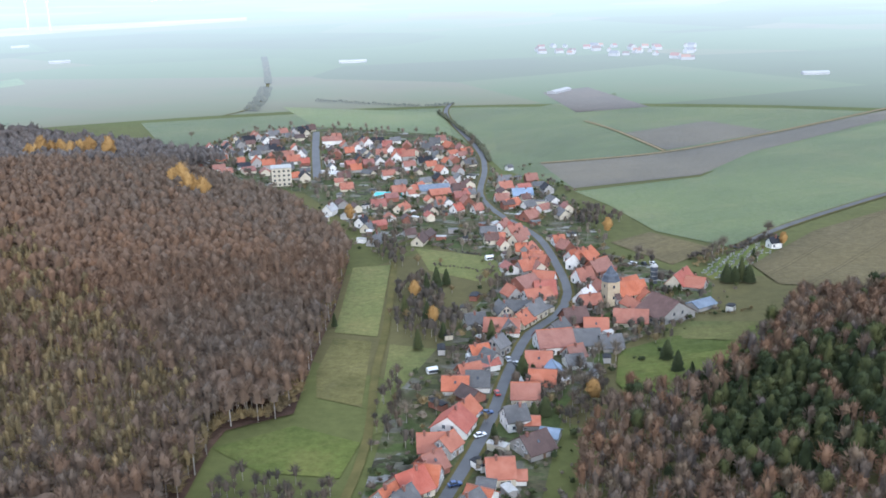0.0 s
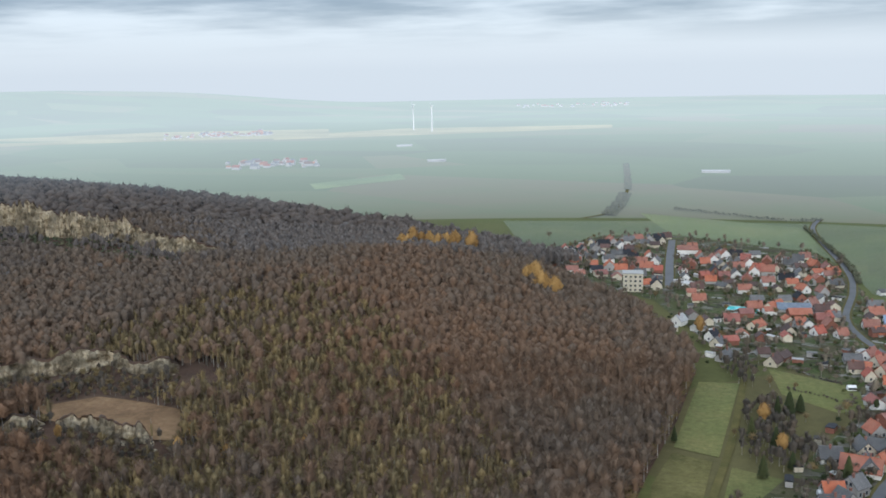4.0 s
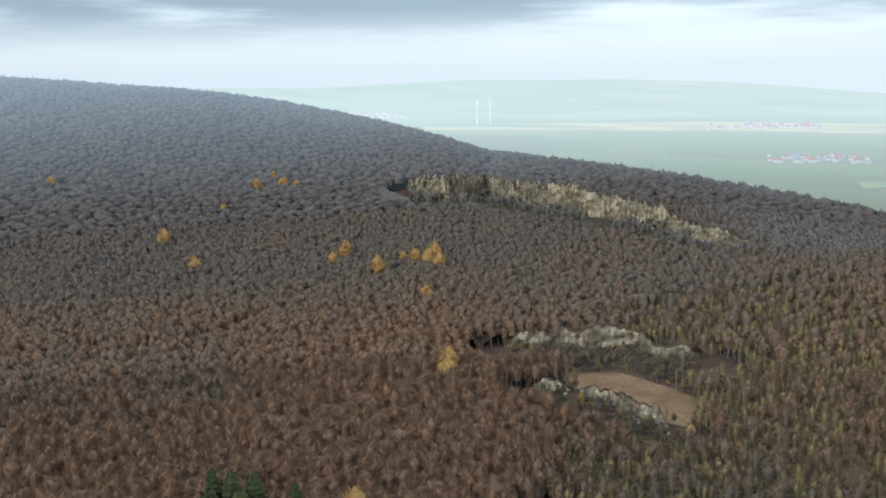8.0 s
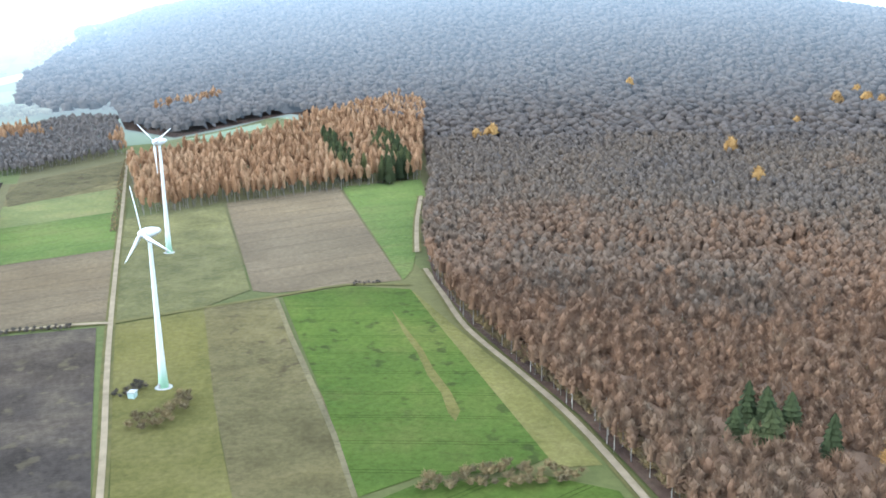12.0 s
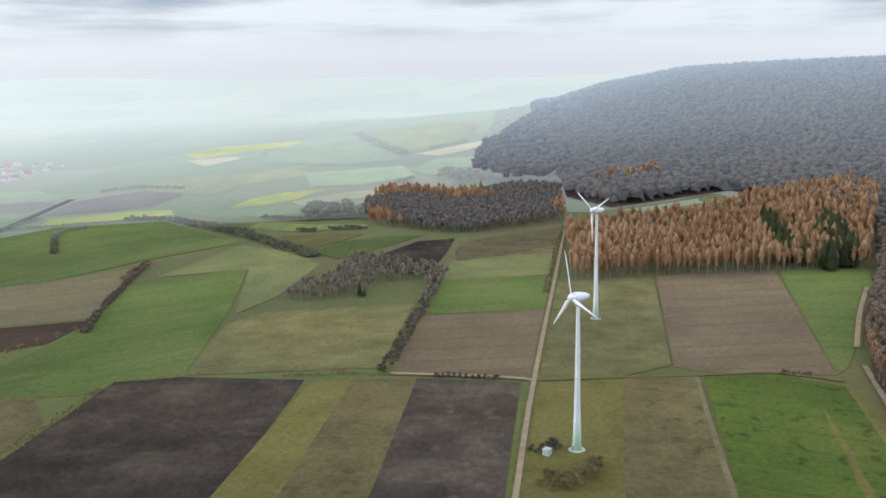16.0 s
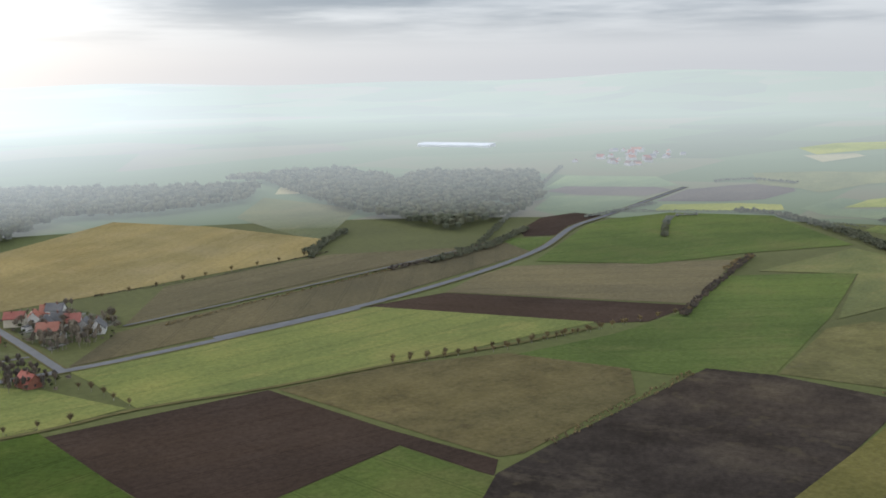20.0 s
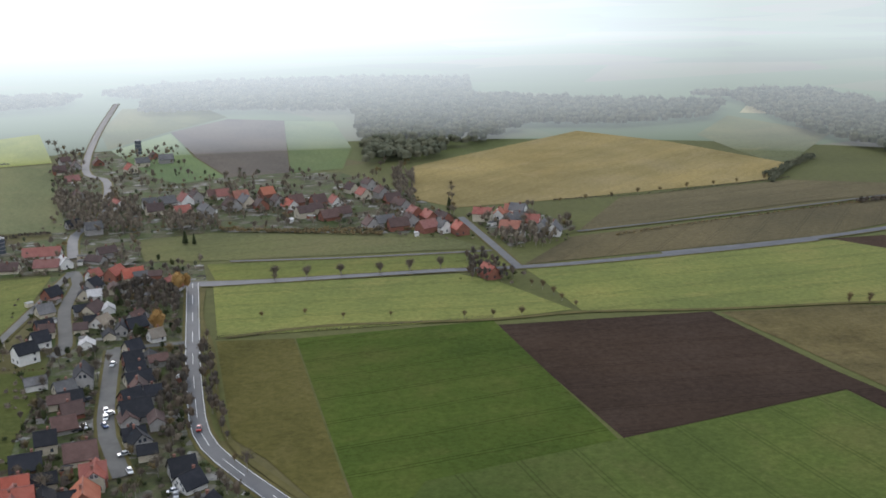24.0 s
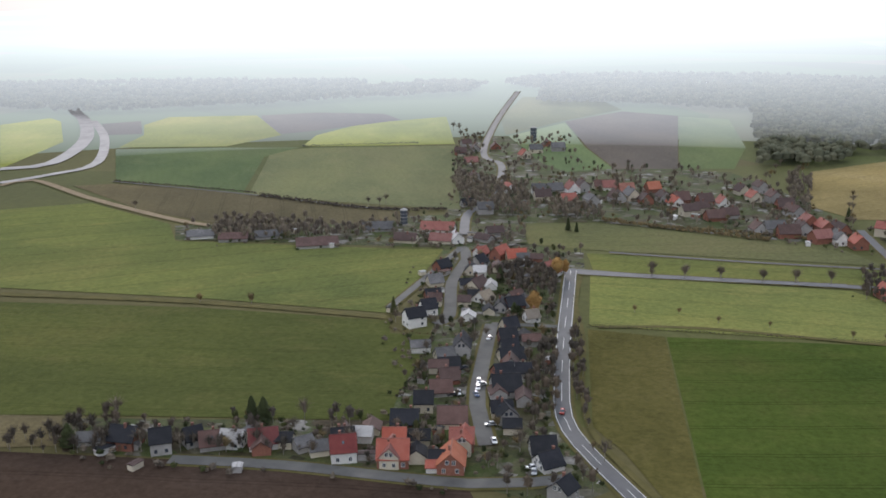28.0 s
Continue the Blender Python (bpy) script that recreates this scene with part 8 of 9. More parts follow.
def away(xy, pts, reach):
    """Which places keep clear of a line of points."""
    ok = np.ones(len(xy), bool)
    p = np.array(pts, float)
    for a, b in zip(p[:-1], p[1:]):
        d = b - a
        t = np.clip(((xy - a) @ d) / (d @ d + 1e-9), 0, 1)
        ok &= np.hypot(*(xy - a - t[:, None] * d).T) > reach
    return ok


def front(pts, d):
    """The line of points moved d metres towards the middle of the plan."""
    return [(x * (1 - d / math.hypot(x, y)), y * (1 - d / math.hypot(x, y))) for x, y in pts]


rock_face(UPPER_FACE, (14, 26, 30, 30, 24, 30, 32, 32, 26, 24, 24, 20, 16, 8), 14, 3, "long pale limestone quarry face high in the woods")
rock_face(LOWER_FACE, (6, 11, 12, 8, 14, 12, 6, 9, 6), 8, 5, "weathered limestone face above the small quarry")
rock_face(BENCH_FACE, (5, 8, 9, 9, 6), 5, 7, "low broken rock step below the quarry bench")
rock_face(PALE_FACE, (4, 8, 7, 4), 4, 9, "small pale rock outcrop")
rock_face(PILLAR_FACE, (5, 13, 6), 3, 11, "pale rock pillar at the edge of the gorge")
tagged(drape("field", BENCH, FIELD["bench"], 0.9, 8), "grassy quarry bench of dry brown grass", "clearing", kind="structure")

# ---- the woods ----
xy = scatter(HILL_FOREST, 4.9, 1)
rad = np.hypot(xy[:, 0], xy[:, 1])
bear = np.degrees(np.arctan2(-xy[:, 0], xy[:, 1]))


keep = (rad > 195) & ~inside(xy[:, 0], xy[:, 1], BENCH)
for face, d, reach in ((UPPER_FACE[2:-2], 30, 31), (UPPER_FACE, 5, 9), (LOWER_FACE, 20, 23), (LOWER_FACE, 2, 6), (BENCH_FACE, 16, 18), (PALE_FACE, 14, 15), (PILLAR_FACE, 9, 9)):
    keep &= away(xy, front(face, d), reach)
keep &= away(xy, WOOD_TRACK, 4.2)
for spot in CLEAR:
    keep &= np.hypot(xy[:, 0] - spot[0], xy[:, 1] - spot[1]) > 5.5
xy, rad, bear = xy[keep], rad[keep], bear[keep]
under = scatter(front(UPPER_FACE, 4) + front(UPPER_FACE, 66)[::-1], 4.6, 77)
grow("quarry_scrub", under, SHRUB + FAR_SHRUB, [LEAF["scrub"], M_BARK], (0.5, 1.25), 78, "green-grey scrub on the quarry floor", "bushes")
foot = scatter(front(UPPER_FACE, 3) + front(UPPER_FACE, 40)[::-1], 6.0, 83)
foot = foot[[noise.noise((x * 0.03, y * 0.03, 2.0)) > -0.12 for x, y in foot]]
grow("quarry_scrub", foot, MIDDLE, [LEAF["cool"], M_BARK], (0.35, 0.85), 84, "bare young trees at the foot of the rock face", "trees")
under = scatter(front(LOWER_FACE, 2) + front(LOWER_FACE, 30)[::-1], 4.2, 79)
mid_x, mid_y = sum(q[0] for q in BENCH) / len(BENCH), sum(q[1] for q in BENCH) / len(BENCH)
rim = scatter([(mid_x + 1.6 * (x - mid_x), mid_y + 1.9 * (y - mid_y)) for x, y in BENCH], 4.4, 81)
rim = rim[~inside(rim[:, 0], rim[:, 1], BENCH) & away(rim, front(BENCH_FACE, 3), 4.5)]
floor_scrub = [scatter(front(face, 4) + front(face, reach)[::-1], 3.6, 85 + j) for j, (face, reach) in enumerate(((BENCH_FACE, 36), (PALE_FACE, 32), (PILLAR_FACE, 20)))]
under = np.vstack([under, rim] + floor_scrub)
grow("quarry_scrub", under[::2], MIDDLE, [LEAF["town"], M_BARK], (0.2, 0.5), 82, "dark bare scrub below the rock face", "bushes")
grow("quarry_scrub", under[1::2], SHRUB, [LEAF["olive"], M_BARK], (0.5, 1.4), 80, "brown scrub below the rock face", "bushes")
r0 = np.random.RandomState(8)
soft = xy + r0.normal(0, 16, xy.shape)
is_olive = inside(soft[:, 0], soft[:, 1], OLIVE) & (r0.random(len(xy)) < 0.8)
# Tint redder close by, greyed with distance to stand in for haze.
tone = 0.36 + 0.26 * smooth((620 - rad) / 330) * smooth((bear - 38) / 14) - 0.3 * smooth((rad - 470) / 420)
behind = (rad > 470) & (rad < 880) & (rad + r0.normal(0, 14, len(xy)) > 715) & (bear + r0.normal(0, 1.6, len(xy)) < 35)
near, mid = rad < 470, (rad >= 470) & (rad < 880) & ~behind
WORDS = "dense hillside wood of leafless reddish-brown beeches"
SLOT = [LEAF["beech"], M_BARK]
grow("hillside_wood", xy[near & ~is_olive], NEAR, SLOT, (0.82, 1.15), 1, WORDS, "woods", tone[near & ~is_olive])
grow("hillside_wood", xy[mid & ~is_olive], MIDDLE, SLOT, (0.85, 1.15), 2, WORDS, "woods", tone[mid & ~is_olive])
# Wood behind the crest gets the twig colour tinted for haze.
grow("valley_wood", xy[behind], MIDDLE, [LEAF["cool"], M_BARK], (0.85, 1.15), 7, "bare wood high on the slope and behind the crest, tinted grey-violet for haze", "woods")
poles = scatter(OLIVE, 4.3, 6)
poles = poles[(np.hypot(poles[:, 0], poles[:, 1]) > 190) & inside(poles[:, 0], poles[:, 1], HILL_FOREST) & ~inside(poles[:, 0], poles[:, 1], BENCH)]
for face, d, reach in ((LOWER_FACE, 20, 23), (BENCH_FACE, 16, 18), (PALE_FACE, 14, 15), (PILLAR_FACE, 9, 9)):
    poles = poles[away(poles, front(face, d), reach)]
grow("quarry_copse", poles, POLE, [LEAF["olive"], M_BARK], (0.55, 1.05), 3, "young olive-brown birches and poles round the quarry", "woods")
far = scatter(HILL_FOREST, 9.8, 2)
fr = np.hypot(far[:, 0], far[:, 1])
far = far[(fr >= 880)]
far = far[away(far, WOOD_TRACK, 3.0) & away(far, front(UPPER_FACE, 34), 34) & away(far, front(UPPER_FACE, 5), 9)]
fr = np.hypot(far[:, 0], far[:, 1])
seen = fr < np.interp(np.degrees(np.arctan2(-far[:, 0], far[:, 1])), CREST_B, CREST_R) + 330
far, fr = far[seen], fr[seen]
crest = np.interp(np.degrees(np.arctan2(-far[:, 0], far[:, 1])), CREST_B, CREST_R)
deep = (np.random.RandomState(3).random(len(far)) < smooth((fr - 850) / 520)) | (fr > crest + 70)
# The ridge trees carry painted haze in colour and glow.
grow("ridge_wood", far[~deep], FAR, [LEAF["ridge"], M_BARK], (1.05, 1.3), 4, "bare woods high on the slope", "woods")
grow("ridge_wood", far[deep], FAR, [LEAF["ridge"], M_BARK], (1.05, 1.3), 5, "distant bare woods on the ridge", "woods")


def undergrowth(step, near, far, shove, leaf):
    """Added sheet at crown height, hiding dark gaps between crowns, sinking towards every clearing."""
    bound = np.array(HILL_FOREST)
    gx, gy = np.meshgrid(np.arange(bound[:, 0].min(), bound[:, 0].max(), step), np.arange(bound[:, 1].min(), bound[:, 1].max(), step), indexing="ij")
    p = np.stack([gx.ravel(), gy.ravel()], -1)
    rr = np.hypot(p[:, 0], p[:, 1])
    ok = inside(p[:, 0], p[:, 1], HILL_FOREST) & (rr > near) & (rr < far) & ~inside(p[:, 0], p[:, 1], BENCH)
    for face, d, reach in ((UPPER_FACE[2:-2], 30, 31), (UPPER_FACE, 5, 9), (LOWER_FACE, 20, 23), (LOWER_FACE, 2, 6), (BENCH_FACE, 16, 18), (PALE_FACE, 14, 15), (PILLAR_FACE, 9, 15), (WOOD_TRACK, 0, 4.2)):
        ok &= away(p, front(face, d), reach)
    m = ok.reshape(gx.shape).astype(float)
    for _ in range(3):
        q = np.pad(m, 1)
        m = m * (q[:-2, 1:-1] + q[2:, 1:-1] + q[1:-1, :-2] + q[1:-1, 2:]) / 4
    r = np.random.RandomState(12)
    lift = -1.0 + (10.0 + r.normal(0, 1.1, m.shape) - 5.0 * inside(p[:, 0], p[:, 1], OLIVE).reshape(gx.shape)) * smooth((m - 0.25) / 0.75)
    ids = np.full(m.size, -1)
    use = (m > 0.25).ravel()
    ids[use] = np.arange(use.sum())
    ids = ids.reshape(m.shape)
    x, y = gx + r.uniform(-shove, shove, m.shape), gy + r.uniform(-shove, shove, m.shape)
    vs = np.stack([x.ravel(), y.ravel(), (terrain(x, y) + lift).ravel()], -1)[use]
    quad = np.stack([ids[:-1, :-1], ids[1:, :-1], ids[1:, 1:], ids[:-1, 1:]], -1).reshape(-1, 4)
    quad = quad[(quad >= 0).all(1)]
    me = mesh_from("undergrowth", vs, quad, [LEAF[leaf]], tint=np.full(len(vs), 0.42), flat=False)
    tagged(new("undergrowth", me), "brown sheet in place of twigs, filling dark gaps between crowns", "undergrowth", kind="stuff")


undergrowth(5.0, 195, 720, 1.8, "beech")
# The two farther sheets use the leaf colours painted for haze.
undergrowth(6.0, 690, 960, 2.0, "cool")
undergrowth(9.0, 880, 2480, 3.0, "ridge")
fl = drape("forest_floor", HILL_FOREST, litter, 0.05, 18)
tagged(fl, "brown leaf litter under the woods", "ground", kind="structure")
for i, (kind, poly) in enumerate(WOODS):
    d = math.hypot(sum(p[0] for p in poly) / len(poly), sum(p[1] for p in poly) / len(poly))
    if kind == "larch":
        p = scatter(poly, 6.5, 30 + i)
        k = np.array([inside(p[:, 0], p[:, 1], q) for q in SPRUCE_ROWS]).any(axis=0) & (np.random.RandomState(i).random(len(p)) < 0.7)
        if k.any():
            grow("spruce_rows", p[k], SPRUCE, [LEAF["dark"], M_BARK], (1.15, 1.5), i, "rows of dark spruces among the larches", "woods")
        grow("larch_wood", p[~k], LARCH, [LEAF["larch"], M_BARK], (0.8, 1.15), i, "plantation of orange autumn larches", "woods")
    elif kind == "mixed":
        p = scatter(poly, 5.6, 30 + i)
        k = np.array([noise.noise((x * 0.009, y * 0.009, 4.0)) for x, y in p]) + 0.25 * np.random.RandomState(i).random(len(p)) > 0.3
        grow("mixed_wood", p[~k], MIDDLE, [LEAF["cool"], M_BARK], (0.6, 0.95), i, "mixed wood of bare trees in the valley", "woods")
        grow("larch_wood", p[k], LARCH, [LEAF["larch"], M_BARK], (0.6, 0.9), i, "orange larches among bare trees", "woods")
    elif kind == "slope":
        p = scatter(poly, 12.0, 30 + i)
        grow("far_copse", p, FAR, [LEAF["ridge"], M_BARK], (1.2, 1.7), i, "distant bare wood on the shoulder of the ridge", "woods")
    elif kind == "spur":
        p = scatter(poly, 4.3, 30 + i)
        p = p[np.hypot(p[:, 0], p[:, 1]) > 190]
        k = np.random.RandomState(i).random(len(p))
        pine = (k < np.where(inside(p[:, 0], p[:, 1], PINES), 0.85, 0.06))
        grow("spur_wood", p[~pine], NEAR, SLOT, (0.55, 0.9), i, "bare grey-brown wood on the slope above the village", "woods")
        grow("pine_wood", p[pine & (k < 0.6)], PINE, [LEAF["dark"], M_BARK], (0.55, 0.9), i + 50, "dark green pines with uneven crowns", "woods")
        grow("pine_wood", p[pine & (k >= 0.6)], SPRUCE, [LEAF["dark"], M_BARK], (0.45, 0.85), i, "dark green spruces among bare trees", "woods")
    elif kind == "scrub":
        grow("scrub", scatter(poly, 3.4, 30 + i), SHRUB, [LEAF["olive"], M_BARK], (0.7, 1.3), i, "dense strip of brown scrub", "bushes")
    elif d > 900:
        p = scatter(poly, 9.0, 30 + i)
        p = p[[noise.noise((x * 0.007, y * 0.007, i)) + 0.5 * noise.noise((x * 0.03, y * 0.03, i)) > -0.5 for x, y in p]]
        # These copses glow faintly, haze painted into their leaf material.
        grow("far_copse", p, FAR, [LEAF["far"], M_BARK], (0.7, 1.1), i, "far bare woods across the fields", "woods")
    else:
        p = scatter(poly, 4.6, 30 + i)
        # Copses past 560 m take lighter twigs, standing in for haze.
        grow("copse", p, MIDDLE if d > 360 else THICKET, [LEAF["town" if d < 560 else "bare"], M_BARK], (0.3, 0.62), i, "thicket of bare brown trees and bushes", "woods")

# ---- wind turbines ----


def tower_mat():
    k = Nodes("white_tower_paint", 0.35, 0.4)
    sep = k.node("SeparateXYZ")
    k.link(k.place(True), sep.inputs[0])
    c = k.ramp(k.math("DIVIDE", sep.outputs[2], 62.0), [(0.0, (0.24, 0.42, 0.26)), (0.07, (0.36, 0.52, 0.38)), (0.13, (0.55, 0.65, 0.56)), (0.2, (0.74, 0.76, 0.76))])
    c = k.mix(0.25, c, k.ramp(k.noise(0.8, 4, 0.6, True, (1, 1, 0.1)), [(0.3, (0.8, 0.8, 0.8)), (0.7, (1.05, 1.05, 1.05))]), "MULTIPLY")
    return k.done(c)


M_TOWER = tower_mat()
M_WHITE = plain_mat("white_gelcoat", (0.68, 0.7, 0.72), (0.78, 0.79, 0.8), 0.3, 0.3, 0.4, 0.05, 0, True)
M_CONC = plain_mat("concrete", (0.3, 0.29, 0.27), (0.42, 0.41, 0.38), 0.6, 0.9, 0.2, 0.1)


def blade_mesh(bm, angle, span=18.5):
    """A twisted, tapering blade; x is the rotor's axis."""
    secs = []
    for f, chord, thick, twist in ((0.04, 0.9, 0.8, 50), (0.1, 1.2, 0.7, 40), (0.2, 1.9, 0.42, 26), (0.4, 1.45, 0.28, 14), (0.7, 0.95, 0.16, 6), (0.93, 0.55, 0.08, 2), (1.0, 0.15, 0.03, 0)):
        row = []
        for u, v in ((-0.3, 0.0), (-0.1, 0.5), (0.25, 0.4), (0.7, 0.0), (0.25, -0.3), (-0.1, -0.4)):
            a, b = u * chord, v * thick
            t = radians(twist)
            row.append(bm.verts.new(Matrix.Rotation(radians(angle), 3, "X") @ Vector((b * math.cos(t) + a * math.sin(t), a * math.cos(t) - b * math.sin(t), f * span))))
        secs.append(row)
    for a, b in zip(secs, secs[1:]):
        for i in range(6):
            bm.faces.new((a[i], a[(i + 1) % 6], b[(i + 1) % 6], b[i]))
    bm.faces.new(secs[-1])


def turbine(place, hub, face, phase, label):
    x, y = place
    t = thing("wind_turbine", x, y, face)
    tagged(t, label, "wind turbine", "wind turbines")
    bm = bmesh.new()
    rings = []
    for i in range(15):
        f = i / 14
        rings.append((0, 0, -0.3 + f * (hub - 1.6), 0.68 + 0.72 * (1 - f) + 0.6 * (1 - f) ** 6))
    add_tube(bm, rings, 28)
    tw = part("tower", bm, M_TOWER, t, "white tapered tower with green bands at its foot")
    for z in (hub * 0.33, hub * 0.66):
        bm = bmesh.new()
        q = 0.76 + (1 - z / hub) * 0.74 + 0.6 * (1 - z / hub) ** 6
        add_tube(bm, [(0, 0, z - 0.12, q), (0, 0, z + 0.12, q)], 28)
        part("flange", bm, M_WHITE, tw)
    bm = bmesh.new()
    add_tube(bm, [(0, 0, -0.6, 3.4), (0, 0, 0.25, 3.4), (0, 0, 0.4, 3.1)], 24)
    part("foundation", bm, M_CONC, t, "round concrete foundation")
    bm = bmesh.new()
    add_box(bm, 1.5, 2.25, -0.5, 0.5, 0.2, 2.3)
    part("door", bm, M_CONC, tw)
    bm = bmesh.new()
    rows = []
    for u, q in ((-5.2, 0.25), (-4.8, 0.8), (-3.6, 1.35), (-1.6, 1.85), (0.6, 2.1), (1.9, 2.0), (2.4, 1.8)):
        rows.append([bm.verts.new((u, q * math.cos(2 * math.pi * i / 18), hub + q * math.sin(2 * math.pi * i / 18))) for i in range(18)])
    for a, b in zip(rows, rows[1:]):
        for i in range(18):
            bm.faces.new((a[i], a[(i + 1) % 18], b[(i + 1) % 18], b[i]))
    bm.faces.new(rows[0][::-1])
    bm.faces.new(rows[-1])
    for f in bm.faces:
        f.smooth = True
    part("nacelle", bm, M_WHITE, t, "egg-shaped white nacelle")
    bm = bmesh.new()
    rows = []
    for u, q in ((2.45, 1.75), (3.4, 1.6), (4.2, 1.1), (4.7, 0.4)):
        rows.append([bm.verts.new((u, q * math.cos(2 * math.pi * i / 18), hub + q * math.sin(2 * math.pi * i / 18))) for i in range(18)])
    for a, b in zip(rows, rows[1:]):
        for i in range(18):
            bm.faces.new((a[i], a[(i + 1) % 18], b[(i + 1) % 18], b[i]))
    bm.faces.new(rows[0][::-1])
    bm.faces.new(rows[-1])
    for f in bm.faces:
        f.smooth = True
    part("spinner", bm, M_WHITE, t)
    for k in range(3):
        bm = bmesh.new()
        blade_mesh(bm, phase + 120 * k)
        bm.transform(Matrix.Translation((3.0, 0, hub)))
        for f in bm.faces:
            f.smooth = True
        part("blade", bm, M_WHITE, t)


# local x points where the rotor faces: between south and east
turbine(SPOTS["near_turbine"], 62.0, -45, 16, "white wind turbine with three blades beside a farm track")
turbine(SPOTS["far_turbine"], 65.5, -45, 60, "white wind turbine standing before the larch wood")

# ---- church, flats, pool, silos ----
M_COPPER = plain_mat("dark_slate_spire", (0.05, 0.06, 0.075), (0.09, 0.1, 0.12), 0.6, 0.6, 0.4, 0.05)
M_SAND = plain_mat("sandstone", (0.36, 0.29, 0.19), (0.5, 0.42, 0.29), 0.5, 0.9, 0.2, 0.05)


def church(place):
    x, y = place
    c = thing("church", x, y, 20)
    tagged(c, "village church with a sandstone tower and dark slate cap", "church")
    bm = bmesh.new()
    add_box(bm, -2.9, 2.9, -2.9, 2.9, -1, 11.5)
    tw = part("tower", bm, M_SAND, c)
    bm = bmesh.new()
    add_tube(bm, [(0, 0, 11.5, 4.3), (0, 0, 12.6, 3.6), (0, 0, 14.0, 3.3), (0, 0, 14.6, 2.3), (0, 0, 15.6, 1.9), (0, 0, 18.2, 0.12)], 8)
    part("cap", bm, M_COPPER, c, "eight-sided dark slate cap")
    for a in range(4):
        for z in (3.5, 8.4):
            share("window", PANE, tw, pose(0, 0, z, 0, 0, 90 * a) @ pose(0, -2.93, 0))
    bm = bmesh.new()
    add_prism(bm, [(-4.2, -1), (4.2, -1), (4.2, 5), (0, 9.4), (-4.2, 5)], 2.9, 16)
    nave = part("nave", bm, WALL["cream"], c)
    for s in (-1, 1):
        bm = bmesh.new()
        prof = [(0, 9.5), (s * 4.7, 4.5), (s * 4.7, 4.8), (0, 9.85)]
        add_prism(bm, prof if s < 0 else prof[::-1], 2.9, 16.4)
        part("roof", bm, ROOF["orange"], c)
        for i in range(3):
            share("window", PANE, nave, pose(5.2 + 3.6 * i, s * 4.23, 2.0, 0, 0, 0) @ Matrix.Diagonal((1, 1, 1.7, 1)))


church(SPOTS["church"])


def flats(place):
    x, y = place
    b = thing("apartment_block", x, y + 6, 12)
    tagged(b, "cream four-storey apartment block with a flat roof", "apartment block")
    bm = bmesh.new()
    add_box(bm, -6.5, 6.5, -5.5, 5.5, -1, 12.5)
    w = part("wall", bm, WALL["cream"], b)
    bm = bmesh.new()
    add_box(bm, -6.9, 6.9, -5.9, 5.9, 12.5, 13.0)
    part("roof", bm, M_CONC, b)
    for k in range(4):
        for i in range(4):
            share("window", PANE, w, pose(-4.7 + 3.1 * i, -5.53, 1.0 + 3 * k) @ Matrix.Diagonal((1.4, 1, 1, 1)))
        for i in range(3):
            for s in (-1, 1):
                share("window", PANE, w, pose(s * 6.53, -3.4 + 3.4 * i, 1.0 + 3 * k, 0, 0, 90 * s))


flats(SPOTS["block"])


def pool(place):
    x, y = place
    p = thing("swimming_pool", x, y, 4)
    tagged(p, "turquoise open-air swimming pool with a pale rim", "pool")
    bm = bmesh.new()
    for x0, x1, y0, y1 in ((-10, 10, -9, -8), (-10, 10, 8, 9), (-10, -9, -8, 8), (9, 10, -8, 8)):
        add_box(bm, x0, x1, y0, y1, 0.2, 1.35)
    part("rim", bm, M_CONC, p)
    bm = bmesh.new()
    add_box(bm, -9, 9, -8, 8, 0.2, 1.2)
    k = Nodes("pool_water", 0.1, 0.5)
    part("water", bm, k.done(k.ramp(k.noise(0.3, 3), [(0.3, (0.05, 0.42, 0.42)), (0.7, (0.1, 0.55, 0.53))])), p, "still turquoise water")


pool(SPOTS["pool"])


def silo(place, tall, radius, label):
    x, y = place
    s = thing("silo", x, y)
    tagged(s, label, "silo", "farm silos")
    bm = bmesh.new()
    add_tube(bm, [(0, 0, -0.5, radius), (0, 0, tall, radius)], 20)
    b = part("body", bm, M_COPPER, s)
    for z in (tall * 0.25, tall * 0.5, tall * 0.75):
        bm = bmesh.new()
        add_tube(bm, [(0, 0, z - 0.15, radius + 0.08), (0, 0, z + 0.15, radius + 0.08)], 20)
        part("hoop", bm, M_CONC, b)
    bm = bmesh.new()
    add_tube(bm, [(0, 0, tall, radius + 0.2), (0, 0, tall + 0.3, radius + 0.2), (0, 0, tall + 1.4, 0.3)], 20)
    part("lid", bm, M_CONC, s)


silo(SPOTS["silo"], 9.0, 2.3, "dark farm silo with hoops beside the barns")
silo(SPOTS["silo_south"], 13.0, 3.0, "dark silo at the far end of the village")
silo(SPOTS["small_tower"], 8.5, 1.6, "small round stone tower in a farmyard")


def cabin(place):
    x, y = place
    c = thing("transformer_cabin", x, y, -15)
    tagged(c, "small pale green transformer cabin by the turbine", "cabin")
    bm = bmesh.new()
    add_box(bm, -1.5, 1.5, -1.3, 1.3, -0.2, 2.5)
    part("body", bm, plain_mat("pale_green_metal", (0.32, 0.42, 0.38), (0.4, 0.5, 0.46), 1, 0.5, 0.4), c)
    bm = bmesh.new()
    add_prism(bm, [(-1.55, 2.5), (1.55, 2.5), (1.4, 2.75), (-1.4, 2.75)], -1.7, 1.7)
    part("roof", bm, M_CONC, c)
    bm = bmesh.new()
    add_box(bm, -0.6, 0.6, -1.36, -1.31, 0.0, 2.0)
    part("door", bm, M_FRAME, c)


cabin(SPOTS["box"])

